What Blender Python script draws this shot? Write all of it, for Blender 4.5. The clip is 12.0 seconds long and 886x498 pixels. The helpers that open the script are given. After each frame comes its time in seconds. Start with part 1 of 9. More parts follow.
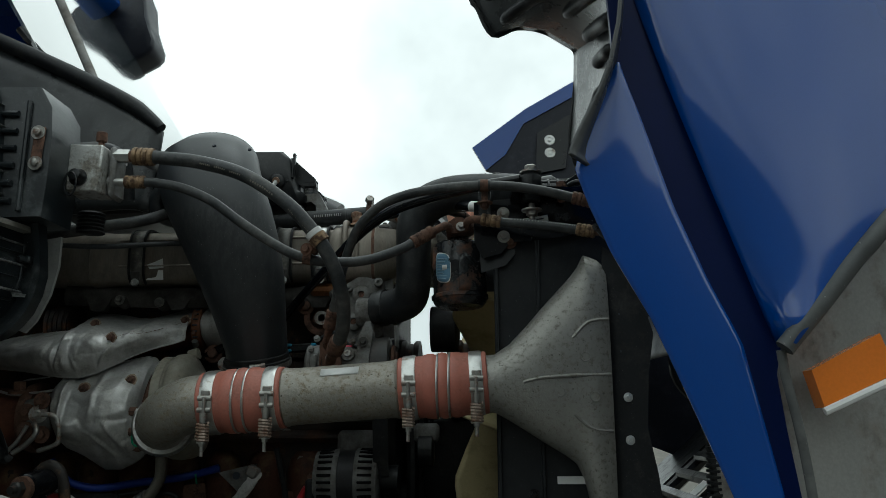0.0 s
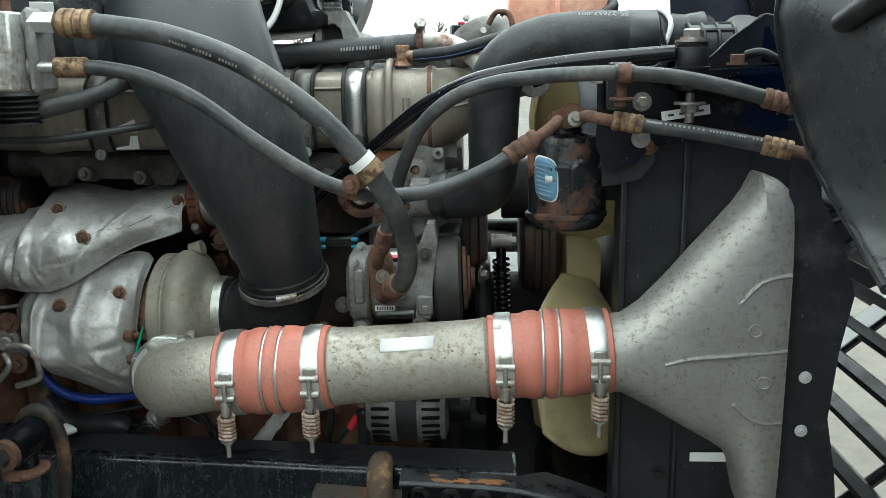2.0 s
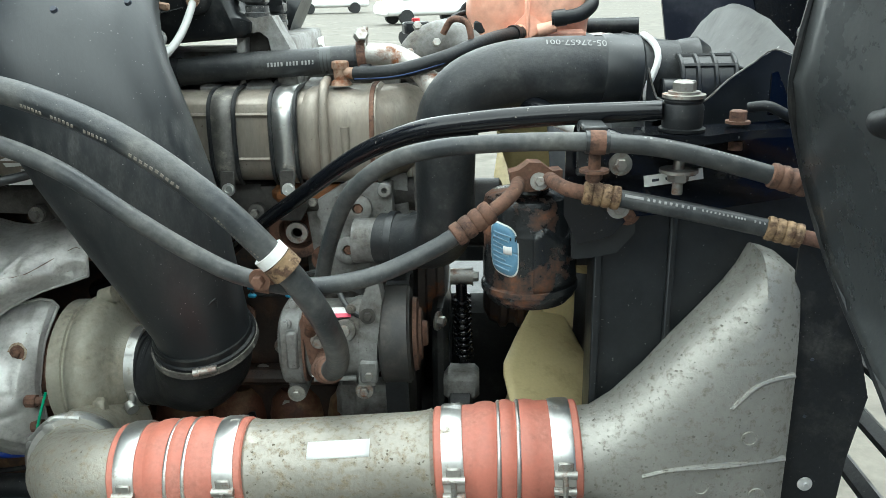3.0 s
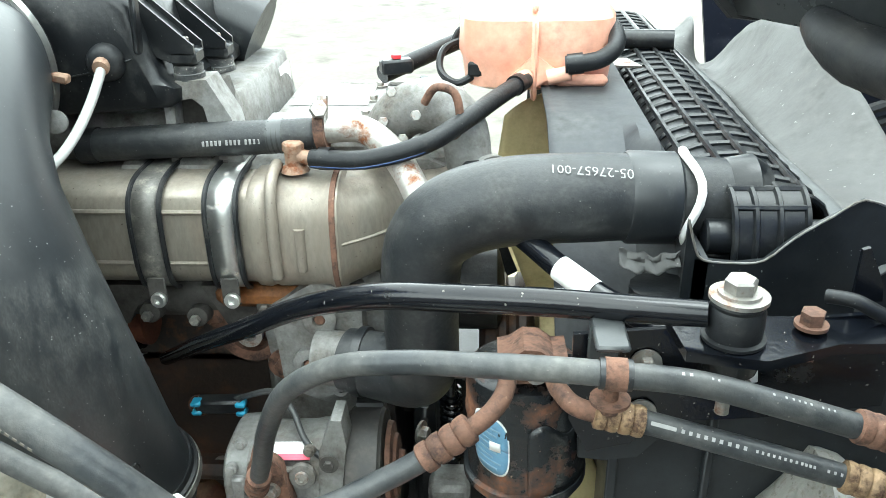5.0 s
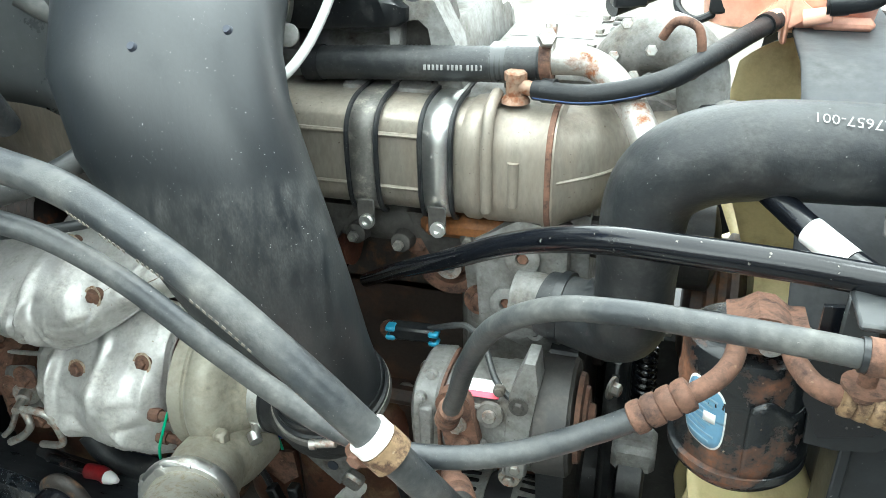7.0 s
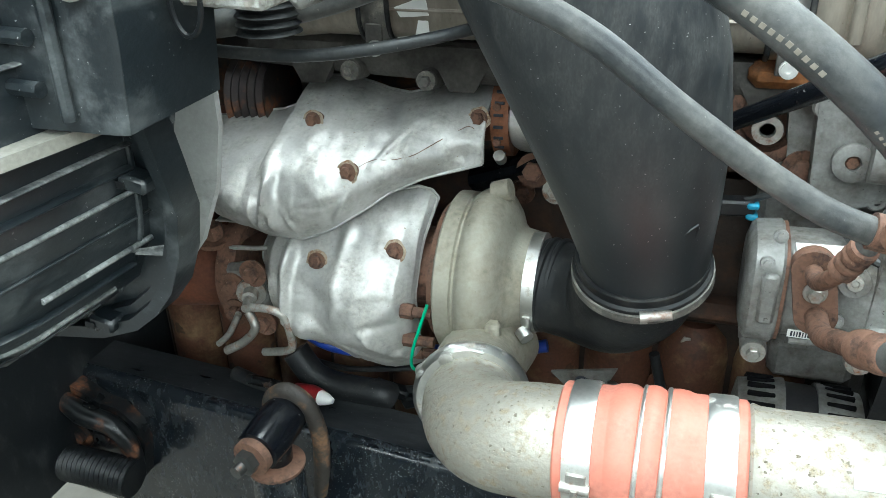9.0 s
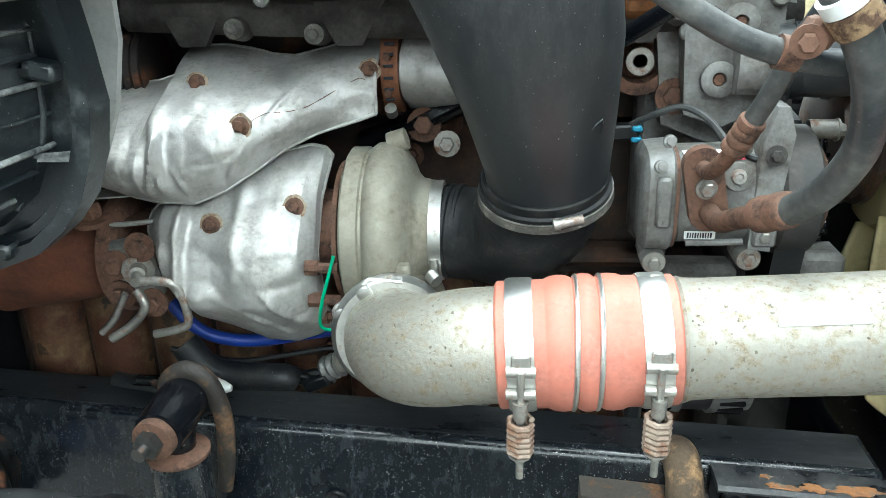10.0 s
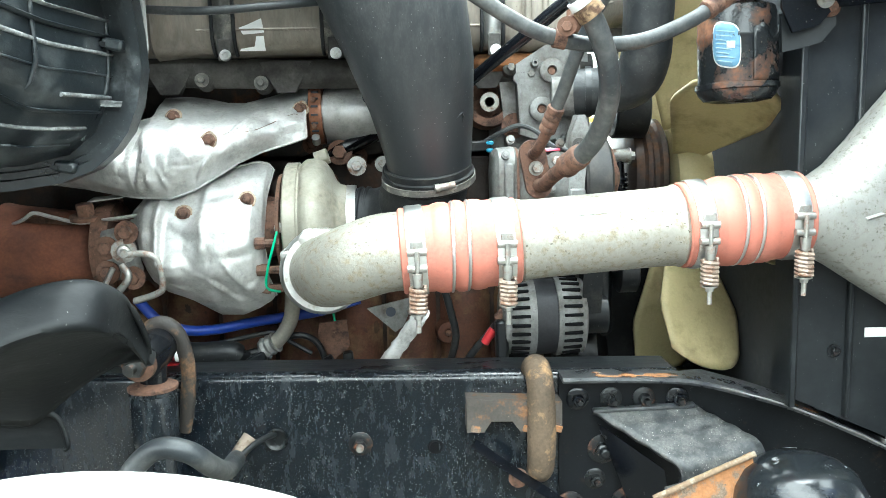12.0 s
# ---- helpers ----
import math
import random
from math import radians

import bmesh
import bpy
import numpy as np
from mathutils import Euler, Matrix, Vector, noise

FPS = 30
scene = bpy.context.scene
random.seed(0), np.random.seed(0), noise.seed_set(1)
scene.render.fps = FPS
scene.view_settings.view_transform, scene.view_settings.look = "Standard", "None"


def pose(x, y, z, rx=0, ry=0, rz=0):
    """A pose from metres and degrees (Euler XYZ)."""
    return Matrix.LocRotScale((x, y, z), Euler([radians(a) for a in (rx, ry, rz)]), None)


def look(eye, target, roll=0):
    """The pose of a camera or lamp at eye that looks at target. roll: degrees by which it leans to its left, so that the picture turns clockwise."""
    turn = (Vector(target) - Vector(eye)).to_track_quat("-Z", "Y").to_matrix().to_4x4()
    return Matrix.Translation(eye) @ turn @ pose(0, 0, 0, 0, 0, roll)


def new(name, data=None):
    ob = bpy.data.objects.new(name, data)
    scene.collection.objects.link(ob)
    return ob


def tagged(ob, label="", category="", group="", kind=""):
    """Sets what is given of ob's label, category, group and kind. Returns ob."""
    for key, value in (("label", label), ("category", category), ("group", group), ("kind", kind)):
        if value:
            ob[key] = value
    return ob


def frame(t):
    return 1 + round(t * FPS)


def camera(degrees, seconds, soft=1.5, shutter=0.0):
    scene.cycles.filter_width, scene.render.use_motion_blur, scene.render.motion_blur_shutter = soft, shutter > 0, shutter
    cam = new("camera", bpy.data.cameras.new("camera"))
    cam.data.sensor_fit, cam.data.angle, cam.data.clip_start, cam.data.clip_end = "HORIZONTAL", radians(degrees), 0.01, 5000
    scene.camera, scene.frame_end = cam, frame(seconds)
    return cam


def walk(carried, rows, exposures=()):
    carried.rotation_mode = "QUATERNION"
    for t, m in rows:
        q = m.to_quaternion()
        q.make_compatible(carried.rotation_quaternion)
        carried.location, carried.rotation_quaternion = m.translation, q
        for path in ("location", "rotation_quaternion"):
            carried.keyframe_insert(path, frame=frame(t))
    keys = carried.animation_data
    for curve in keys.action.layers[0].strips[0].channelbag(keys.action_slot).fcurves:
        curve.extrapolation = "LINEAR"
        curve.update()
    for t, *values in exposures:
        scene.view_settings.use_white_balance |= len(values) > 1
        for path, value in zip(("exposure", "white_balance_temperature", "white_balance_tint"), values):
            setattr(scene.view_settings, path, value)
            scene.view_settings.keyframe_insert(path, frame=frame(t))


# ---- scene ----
cam = camera(57.0, 12.0, soft=0.4)
PATH = [
    (0, (0.097, 0.076, 1.207), (-0.006, 2.028, 1.632), -0.4),
    (0.5, (-0.043, 0.167, 1.324), (-0.145, 2.161, 1.44), -0.7),
    (1, (-0.055, 0.315, 1.463), (-0.162, 2.304, 1.283), -0.9),
    (1.5, (-0.055, 0.442, 1.6), (-0.163, 2.414, 1.285), -1.0),
    (2, (-0.078, 0.58, 1.685), (-0.184, 2.531, 1.26), -1.0),
    (2.5, (-0.079, 0.69, 1.752), (-0.164, 2.619, 1.23), -1.1),
    (3, (-0.029, 0.823, 1.834), (-0.103, 2.724, 1.218), -1.0),
    (3.5, (-0.032, 0.915, 1.917), (-0.104, 2.785, 1.213), -0.8),
    (3.7, (-0.042, 0.948, 1.947), (-0.112, 2.811, 1.221), -0.6),
    (5.3, (0.023, 1.175, 2.02), (-0.122, 2.962, 1.134), -1.3),
    (5.5, (0.033, 1.187, 2.02), (-0.143, 2.964, 1.118), -1.2),
    (6, (0.04, 1.195, 2.018), (-0.235, 2.943, 1.086), -1.0),
    (6.5, (0.013, 1.19, 2.011), (-0.395, 2.9, 1.057), -1.2),
    (7, (-0.039, 1.174, 1.993), (-0.566, 2.844, 1.028), -1.4),
    (7.5, (-0.099, 1.159, 1.975), (-0.718, 2.797, 1.009), -1.6),
    (7.7, (-0.129, 1.143, 1.961), (-0.773, 2.773, 0.998), -1.7),
    (9.3, (-0.411, 1.082, 1.728), (-0.905, 2.81, 0.849), -1.7),
    (9.5, (-0.423, 1.069, 1.696), (-0.829, 2.835, 0.849), -1.5),
    (10, (-0.446, 1.013, 1.625), (-0.637, 2.864, 0.892), -1.4),
    (10.5, (-0.453, 0.951, 1.564), (-0.499, 2.847, 0.93), -1.4),
    (11, (-0.479, 0.839, 1.513), (-0.479, 2.775, 1.011), -1.3),
    (11.5, (-0.479, 0.704, 1.467), (-0.444, 2.667, 1.086), -1.3),
    (12, (-0.454, 0.574, 1.424), (-0.373, 2.551, 1.131), -1.4),
]
EXPOSURES = [(0, -1.80), (0.5, -1.55), (1, -0.68), (1.5, -0.22), (2.5, 0.18), (3.5, 0.5), (5.5, 1.05), (7.5, 1.12), (9.5, 1.12), (10.5, 1.45), (12, 1.93)]
walk(cam, [(t, look(eye, target, roll)) for t, eye, target, roll in PATH],
     exposures=[(t, stops, 5900 if t < 9 else 5750, -2) for t, stops in EXPOSURES])

# ---- world and light: a bright overcast day ----
SKY_ELEVATION, SKY_TURN = radians(78), radians(30)
world = bpy.data.worlds.new("overcast")
scene.world = world
world.use_nodes = True
wn, wl = world.node_tree.nodes, world.node_tree.links
wn.clear()
w_out = wn.new("ShaderNodeOutputWorld")
w_back = wn.new("ShaderNodeBackground")
w_sky = wn.new("ShaderNodeTexSky")
w_sky.sky_type, w_sky.sun_disc = "NISHITA", False
w_sky.sun_elevation, w_sky.sun_rotation = SKY_ELEVATION, SKY_TURN
w_dim = wn.new("ShaderNodeVectorMath")
w_dim.operation = "SCALE"
w_dim.inputs["Scale"].default_value = 0.10
w_noise = wn.new("ShaderNodeTexNoise")
w_noise.inputs["Scale"].default_value, w_noise.inputs["Detail"].default_value = 2.2, 6.0
w_ramp = wn.new("ShaderNodeValToRGB")
w_ramp.color_ramp.elements[0].position, w_ramp.color_ramp.elements[1].position = 0.34, 0.66
w_ramp.color_ramp.elements[0].color = (0.62, 0.63, 0.615, 1)
w_ramp.color_ramp.elements[1].color = (1.50, 1.49, 1.41, 1)
w_mix = wn.new("ShaderNodeMix")
w_mix.data_type = "RGBA"
w_mix.inputs["Factor"].default_value = 0.94
wl.new(w_sky.outputs["Color"], w_dim.inputs[0])
wl.new(w_noise.outputs["Fac"], w_ramp.inputs["Fac"])
wl.new(w_dim.outputs["Vector"], w_mix.inputs["A"])
wl.new(w_ramp.outputs["Color"], w_mix.inputs["B"])
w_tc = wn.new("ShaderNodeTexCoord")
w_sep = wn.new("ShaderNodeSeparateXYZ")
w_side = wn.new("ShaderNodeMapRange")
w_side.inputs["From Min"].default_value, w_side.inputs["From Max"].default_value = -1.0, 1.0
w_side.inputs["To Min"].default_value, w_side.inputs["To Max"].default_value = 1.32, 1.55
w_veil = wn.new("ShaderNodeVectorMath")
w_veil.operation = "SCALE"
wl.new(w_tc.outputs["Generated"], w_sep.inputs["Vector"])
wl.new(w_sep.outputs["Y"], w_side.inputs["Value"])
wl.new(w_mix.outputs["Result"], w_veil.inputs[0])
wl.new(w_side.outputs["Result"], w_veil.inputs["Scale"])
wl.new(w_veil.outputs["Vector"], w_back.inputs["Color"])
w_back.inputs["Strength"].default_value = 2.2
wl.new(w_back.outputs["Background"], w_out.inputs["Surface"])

sun = new("sun", bpy.data.lights.new("sun", "SUN"))
sun.data.energy, sun.data.angle, sun.data.color = 1.1, radians(25), (1.0, 0.985, 0.96)
sun.matrix_world = look((0.6, 2.6, 7.0), (0.0, 1.5, 1.0))


# ---- materials ----
def mat(name, col, rough=0.5, metal=0.0, var=0.25, scale=9.0, fine=220.0, bump=0.15, layer=None, specks=None, coat=0.0,
        trans=0.0, streak=None, glow=None, ior=1.5, spec=0.5, band=None):
    """col: base; layer: (colour, amount 0..1, scale, roughness) of rust, dust or dirt; specks: (colour, amount, scale)."""
    m = bpy.data.materials.new(name)
    m.use_nodes = True
    n, l = m.node_tree.nodes, m.node_tree.links
    b = n["Principled BSDF"]
    b.inputs["Metallic"].default_value, b.inputs["IOR"].default_value = metal, ior
    b.inputs["Coat Weight"].default_value, b.inputs["Coat Roughness"].default_value = coat, 0.06
    b.inputs["Specular IOR Level"].default_value = spec
    b.inputs["Transmission Weight"].default_value = trans
    tc = n.new("ShaderNodeTexCoord")
    src = tc.outputs["Object"]
    if streak:
        mp = n.new("ShaderNodeMapping")
        mp.inputs["Scale"].default_value = streak
        l.new(src, mp.inputs["Vector"])
        src = mp.outputs["Vector"]

    def noise_tex(sc, detail=5.0, rg=0.55, vec=src):
        t = n.new("ShaderNodeTexNoise")
        t.inputs["Scale"].default_value, t.inputs["Detail"].default_value, t.inputs["Roughness"].default_value = sc, detail, rg
        l.new(vec, t.inputs["Vector"])
        return t.outputs["Fac"]

    def mix(a, c, f):
        x = n.new("ShaderNodeMix")
        x.data_type = "RGBA"
        for key, v in (("A", a), ("B", c)):
            if isinstance(v, tuple):
                x.inputs[key].default_value = (*v, 1)
            else:
                l.new(v, x.inputs[key])
        l.new(f, x.inputs["Factor"])
        return x.outputs["Result"]

    def ramp(f, lo, hi):
        r = n.new("ShaderNodeMapRange")
        r.inputs["From Min"].default_value, r.inputs["From Max"].default_value = lo, hi
        l.new(f, r.inputs["Value"])
        return r.outputs["Result"]

    big, small = noise_tex(scale), noise_tex(fine, 3.0)
    c0 = tuple(v * (1 - var) for v in col)
    c1 = tuple(min(1.0, v * (1 + var)) for v in col)
    color = mix(c0, c1, ramp(big, 0.3, 0.7))
    grain = mix(tuple(v * (1 - var * 0.6) for v in col), c1, ramp(small, 0.35, 0.65))
    half = n.new("ShaderNodeMix")
    half.data_type, half.inputs["Factor"].default_value = "RGBA", 0.4
    l.new(color, half.inputs["A"]), l.new(grain, half.inputs["B"])
    color = half.outputs["Result"]
    rgh = n.new("ShaderNodeMapRange")
    rgh.inputs["To Min"].default_value, rgh.inputs["To Max"].default_value = max(0.03, rough * 0.75), min(1.0, rough * 1.25)
    l.new(big, rgh.inputs["Value"])
    rough_out = rgh.outputs["Result"]
    if layer:
        lc, amount, ls, lr, soft = layer if len(layer) > 4 else (*layer, 0.06)
        edge = 0.72 - 0.44 * amount
        f = ramp(noise_tex(ls, 9.0, 0.68), edge - soft, edge + soft)
        if band:
            # dust lies only below a ragged line and thins out downwards
            geo, cut = n.new("ShaderNodeNewGeometry"), n.new("ShaderNodeSeparateXYZ")
            l.new(geo.outputs["Position"], cut.inputs["Vector"])
            rag = n.new("ShaderNodeMath")
            rag.operation, rag.inputs[1].default_value = "MULTIPLY_ADD", 0.03
            l.new(noise_tex(40, 4.0), rag.inputs[0]), l.new(cut.outputs["Z"], rag.inputs[2])
            for lo, hi in ((band[0] + 0.026, band[0]), (band[1], band[0])):
                keep = n.new("ShaderNodeMath")
                keep.operation = "MULTIPLY"
                l.new(f, keep.inputs[0]), l.new(ramp(rag.outputs["Value"], lo, hi), keep.inputs[1])
                f = keep.outputs["Value"]
        shade = mix(tuple(v * 0.55 for v in lc), tuple(min(1, v * 1.35) for v in lc), ramp(noise_tex(ls * 7, 6.0), 0.3, 0.7))
        color = mix(color, shade, f)
        rr = n.new("ShaderNodeMix")
        rr.data_type = "FLOAT"
        l.new(f, rr.inputs["Factor"]), l.new(rough_out, rr.inputs["A"])
        rr.inputs["B"].default_value = lr
        rough_out = rr.outputs["Result"]
        if metal > 0.3 and lr > 0.5:
            mm = n.new("ShaderNodeMapRange")
            mm.inputs["To Min"].default_value, mm.inputs["To Max"].default_value = metal, 0.0
            l.new(f, mm.inputs["Value"]), l.new(mm.outputs["Result"], b.inputs["Metallic"])
    if specks:
        sc, amount, ss, big_dot = specks if len(specks) > 3 else (*specks, 0.25)
        vo = n.new("ShaderNodeTexVoronoi")
        vo.inputs["Scale"].default_value = ss
        wob = n.new("ShaderNodeTexNoise")
        wob.inputs["Scale"].default_value, wob.inputs["Detail"].default_value = ss * 1.3, 3.0
        l.new(tc.outputs["Object"], wob.inputs["Vector"])
        bend = n.new("ShaderNodeVectorMath")
        bend.operation = "MULTIPLY_ADD"
        bend.inputs[1].default_value = (1.1 / ss,) * 3
        l.new(wob.outputs["Color"], bend.inputs[0]), l.new(tc.outputs["Object"], bend.inputs[2])
        l.new(bend.outputs["Vector"], vo.inputs["Vector"])
        sep = n.new("ShaderNodeSeparateColor")
        l.new(vo.outputs["Color"], sep.inputs["Color"])
        size = n.new("ShaderNodeMath")
        size.operation, size.inputs[1].default_value = "POWER", 7.0 - 6.0 * amount
        l.new(sep.outputs["Red"], size.inputs[0])
        gap = n.new("ShaderNodeMath")
        gap.operation = "MULTIPLY_ADD"
        gap.inputs[1].default_value = big_dot
        l.new(size.outputs["Value"], gap.inputs[0])
        neg = n.new("ShaderNodeMath")
        neg.operation, neg.inputs[1].default_value = "MULTIPLY", -1.0
        l.new(vo.outputs["Distance"], neg.inputs[0])
        l.new(neg.outputs["Value"], gap.inputs[2])
        patch = ramp(noise_tex(ss * 0.06, 4.0, 0.6, tc.outputs["Object"]), 0.35, 0.65)
        dots = n.new("ShaderNodeMath")
        dots.operation = "MULTIPLY"
        l.new(ramp(gap.outputs["Value"], 0.0, 0.07), dots.inputs[0])
        l.new(patch, dots.inputs[1])
        color = mix(color, sc, dots.outputs["Value"])
    l.new(color, b.inputs["Base Color"])
    l.new(rough_out, b.inputs["Roughness"])
    pit = dots.outputs["Value"] if specks and metal > 0.3 else None
    if bump:
        bp = n.new("ShaderNodeBump")
        bp.inputs["Strength"].default_value, bp.inputs["Distance"].default_value = bump, 0.002
        height = noise_tex(fine * 0.6, 6.0, 0.6)
        if pit:
            sink = n.new("ShaderNodeMath")
            sink.operation = "MULTIPLY_ADD"
            sink.inputs[1].default_value = -1.2
            l.new(pit, sink.inputs[0]), l.new(height, sink.inputs[2])
            height = sink.outputs["Value"]
        l.new(height, bp.inputs["Height"])
        l.new(bp.outputs["Normal"], b.inputs["Normal"])
    if glow:
        b.inputs["Emission Color"].default_value, b.inputs["Emission Strength"].default_value = (*glow[0], 1), glow[1]
    return m


RUST = (0.20, 0.075, 0.03)
RUBBER = mat("rubber", (0.011, 0.012, 0.0135), 0.46, var=0.35, scale=16, layer=((0.055, 0.053, 0.049), 0.16, 26, 0.85, 0.14), specks=((0.16, 0.15, 0.14), 0.12, 320), bump=0.3, spec=0.31)
HOSE = mat("dusty hose rubber", (0.023, 0.026, 0.029), 0.38, var=0.4, scale=16, layer=((0.14, 0.137, 0.127), 0.22, 13, 0.8, 0.2), specks=((0.2, 0.19, 0.17), 0.08, 340), bump=0.3, spec=0.46)
HOSEBLACK = mat("chalked black hose rubber", (0.015, 0.017, 0.019), 0.44, var=0.3, scale=14, layer=((0.06, 0.06, 0.058), 0.22, 30, 0.8, 0.18), specks=((0.18, 0.175, 0.165), 0.16, 330), bump=0.35, spec=0.46)
PLASTIC = mat("black plastic", (0.0068, 0.0078, 0.0092), 0.33, var=0.35, scale=10, layer=((0.05, 0.05, 0.048), 0.16, 22, 0.75, 0.14), specks=((0.17, 0.165, 0.155), 0.14, 320), bump=0.2, spec=0.40)
DUCTSKIN = mat("duct plastic with a dusty lower half", (0.0125, 0.0152, 0.018), 0.44, var=0.25, scale=6, layer=((0.058, 0.060, 0.059), 0.40, 75, 0.75, 0.14), specks=((0.30, 0.30, 0.29), 0.16, 320), streak=(1.0, 1.0, 0.35), bump=0.12, spec=0.64, band=(1.685, 1.42))
DUCT = mat("satin duct plastic", (0.0095, 0.0115, 0.0135), 0.38, var=0.25, scale=6, layer=((0.055, 0.057, 0.057), 0.12, 45, 0.7, 0.14), specks=((0.30, 0.30, 0.29), 0.16, 260), streak=(1.0, 1.0, 0.5), bump=0.12, spec=0.55)
BLACKPAINT = mat("black paint", (0.004, 0.0048, 0.0068), 0.16, var=0.35, scale=12, layer=((0.04, 0.038, 0.034), 0.06, 14, 0.8, 0.12), specks=((0.28, 0.26, 0.23), 0.42, 230, 0.3), bump=0.1, spec=0.40)
RAILPAINT = mat("speckled gloss rail paint", (0.0050, 0.0075, 0.0110), 0.16, var=0.4, scale=14, layer=((0.030, 0.035, 0.040), 0.13, 70, 0.55, 0.26), specks=((0.42, 0.41, 0.38), 0.50, 460, 0.42), streak=(1.0, 1.0, 0.4), coat=0.2, bump=0.12, spec=0.48)
SHADEGRAVEL = mat("tan gravel toned for hood shade", (0.15, 0.138, 0.115), 0.9, var=0.3, scale=2.0, fine=40, layer=((0.10, 0.09, 0.075), 0.35, 1.0, 0.9, 0.15), bump=0.5)
DARKGROUND = mat("darkened gravel", (0.078, 0.073, 0.066), 0.8, var=0.35, scale=2.0, fine=60, layer=((0.12, 0.11, 0.10), 0.35, 1.4, 0.9, 0.15), bump=0.5)
FRAMEBLACK = mat("satin frame black", (0.0065, 0.0078, 0.0095), 0.34, var=0.3, scale=5, layer=((0.026, 0.029, 0.031), 0.2, 6, 0.6, 0.2), specks=((0.2, 0.2, 0.19), 0.10, 260), bump=0.12, spec=0.36)
FELT = mat("grey felt", (0.30, 0.30, 0.29), 0.8, var=0.15, scale=30, layer=((0.2, 0.2, 0.19), 0.3, 12, 0.9), bump=0.3)
BOXPLASTIC = mat("scuffed box plastic", (0.012, 0.016, 0.019), 0.30, var=0.3, scale=9, layer=((0.085, 0.094, 0.097), 0.24, 18, 0.7, 0.10), specks=((0.34, 0.34, 0.33), 0.22, 300), streak=(1, 0.5, 1), bump=0.25, spec=0.6)
DUSTLEDGE = mat("dust-caked ledge", (0.25, 0.24, 0.21), 0.85, var=0.3, scale=20, layer=((0.05, 0.05, 0.05), 0.2, 20, 0.6), bump=0.3)
DUSTEDGE = mat("dust-edged plastic", (0.03, 0.033, 0.036), 0.45, var=0.3, scale=12, layer=((0.30, 0.31, 0.305), 0.50, 40, 0.85, 0.15), streak=(0.5, 1, 1), bump=0.3, spec=0.36)
SHROUDGREY = mat("dust-greyed shroud plastic", (0.040, 0.043, 0.048), 0.55, var=0.2, scale=8, layer=((0.075, 0.076, 0.075), 0.3, 10, 0.8, 0.2), bump=0.15, spec=0.3)
RUSTPAINT = mat("black paint with rust", (0.008, 0.009, 0.010), 0.28, var=0.3, scale=12, layer=((0.14, 0.055, 0.025), 0.27, 24, 0.9), specks=((0.2, 0.15, 0.10), 0.2, 260), bump=0.3, spec=0.40)
DRIERPAINT = mat("flaking black drier paint", (0.010, 0.0115, 0.013), 0.25, var=0.3, scale=12, layer=((0.16, 0.068, 0.034), 0.285, 17, 0.9, 0.07), specks=((0.25, 0.19, 0.13), 0.4, 200), bump=0.4, spec=0.5)
RUSTY = mat("rusted steel", (0.128, 0.066, 0.043), 0.85, var=0.45, scale=45, layer=((0.062, 0.034, 0.025), 0.36, 60, 0.9), specks=((0.3, 0.2, 0.13), 0.25, 120), bump=0.6)
RUSTBROWN = mat("brown oxide block", (0.085, 0.032, 0.017), 0.7, var=0.5, scale=14, layer=((0.24, 0.16, 0.08), 0.30, 9, 0.75, 0.10), specks=((0.02, 0.015, 0.012), 0.6, 34, 0.6), bump=0.5)
DARKBROWN = mat("dark oily brown casting", (0.024, 0.015, 0.011), 0.55, var=0.5, scale=10, layer=((0.10, 0.044, 0.022), 0.30, 10, 0.8, 0.12), bump=0.6)
STRIPE = mat("dark blue stripe", (0.01, 0.035, 0.11), 0.5, var=0.1, bump=0.0)
EXHAUST = mat("rusted exhaust casting", (0.13, 0.042, 0.02), 0.85, var=0.35, scale=14, layer=((0.06, 0.022, 0.014), 0.4, 16, 0.9, 0.15), bump=0.4)
CAST = mat("cast aluminium", (0.335, 0.326, 0.298), 0.46, 0.55, var=0.14, scale=22, layer=((0.20, 0.185, 0.155), 0.30, 110, 0.8, 0.07), specks=((0.10, 0.09, 0.075), 0.66, 210, 0.42), bump=0.5)
PIPEALU = mat("pitted aluminium", (0.315, 0.297, 0.258), 0.45, 0.5, var=0.15, scale=16, layer=((0.23, 0.19, 0.13), 0.33, 95, 0.75, 0.08), specks=((0.10, 0.08, 0.055), 0.64, 210, 0.42), bump=0.45)
OLDALU = mat("dull engine aluminium", (0.24, 0.24, 0.233), 0.55, 0.45, var=0.25, scale=25, layer=((0.09, 0.078, 0.064), 0.40, 22, 0.85, 0.14), specks=((0.05, 0.043, 0.037), 0.45, 240), bump=0.5)
CREAM = mat("heat-tinted compressor casting", (0.33, 0.312, 0.258), 0.5, 0.4, var=0.15, scale=18, layer=((0.24, 0.215, 0.165), 0.4, 16, 0.8, 0.12), specks=((0.12, 0.10, 0.07), 0.25, 190), bump=0.4)
STEEL = mat("bright steel", (0.60, 0.60, 0.58), 0.34, 0.95, var=0.15, scale=30, layer=((0.35, 0.3, 0.24), 0.2, 40, 0.7), bump=0.1)
ZINC = mat("dull zinc", (0.36, 0.35, 0.325), 0.42, 0.85, var=0.25, scale=40, layer=(RUST, 0.25, 60, 0.85, 0.1), bump=0.2)
STAINLESS = mat("browned stainless", (0.34, 0.312, 0.268), 0.40, 0.62, var=0.25, scale=9, layer=((0.115, 0.085, 0.060), 0.46, 9, 0.55, 0.2), specks=((0.08, 0.055, 0.035), 0.45, 170), streak=(1.0, 1.0, 0.3), bump=0.3)
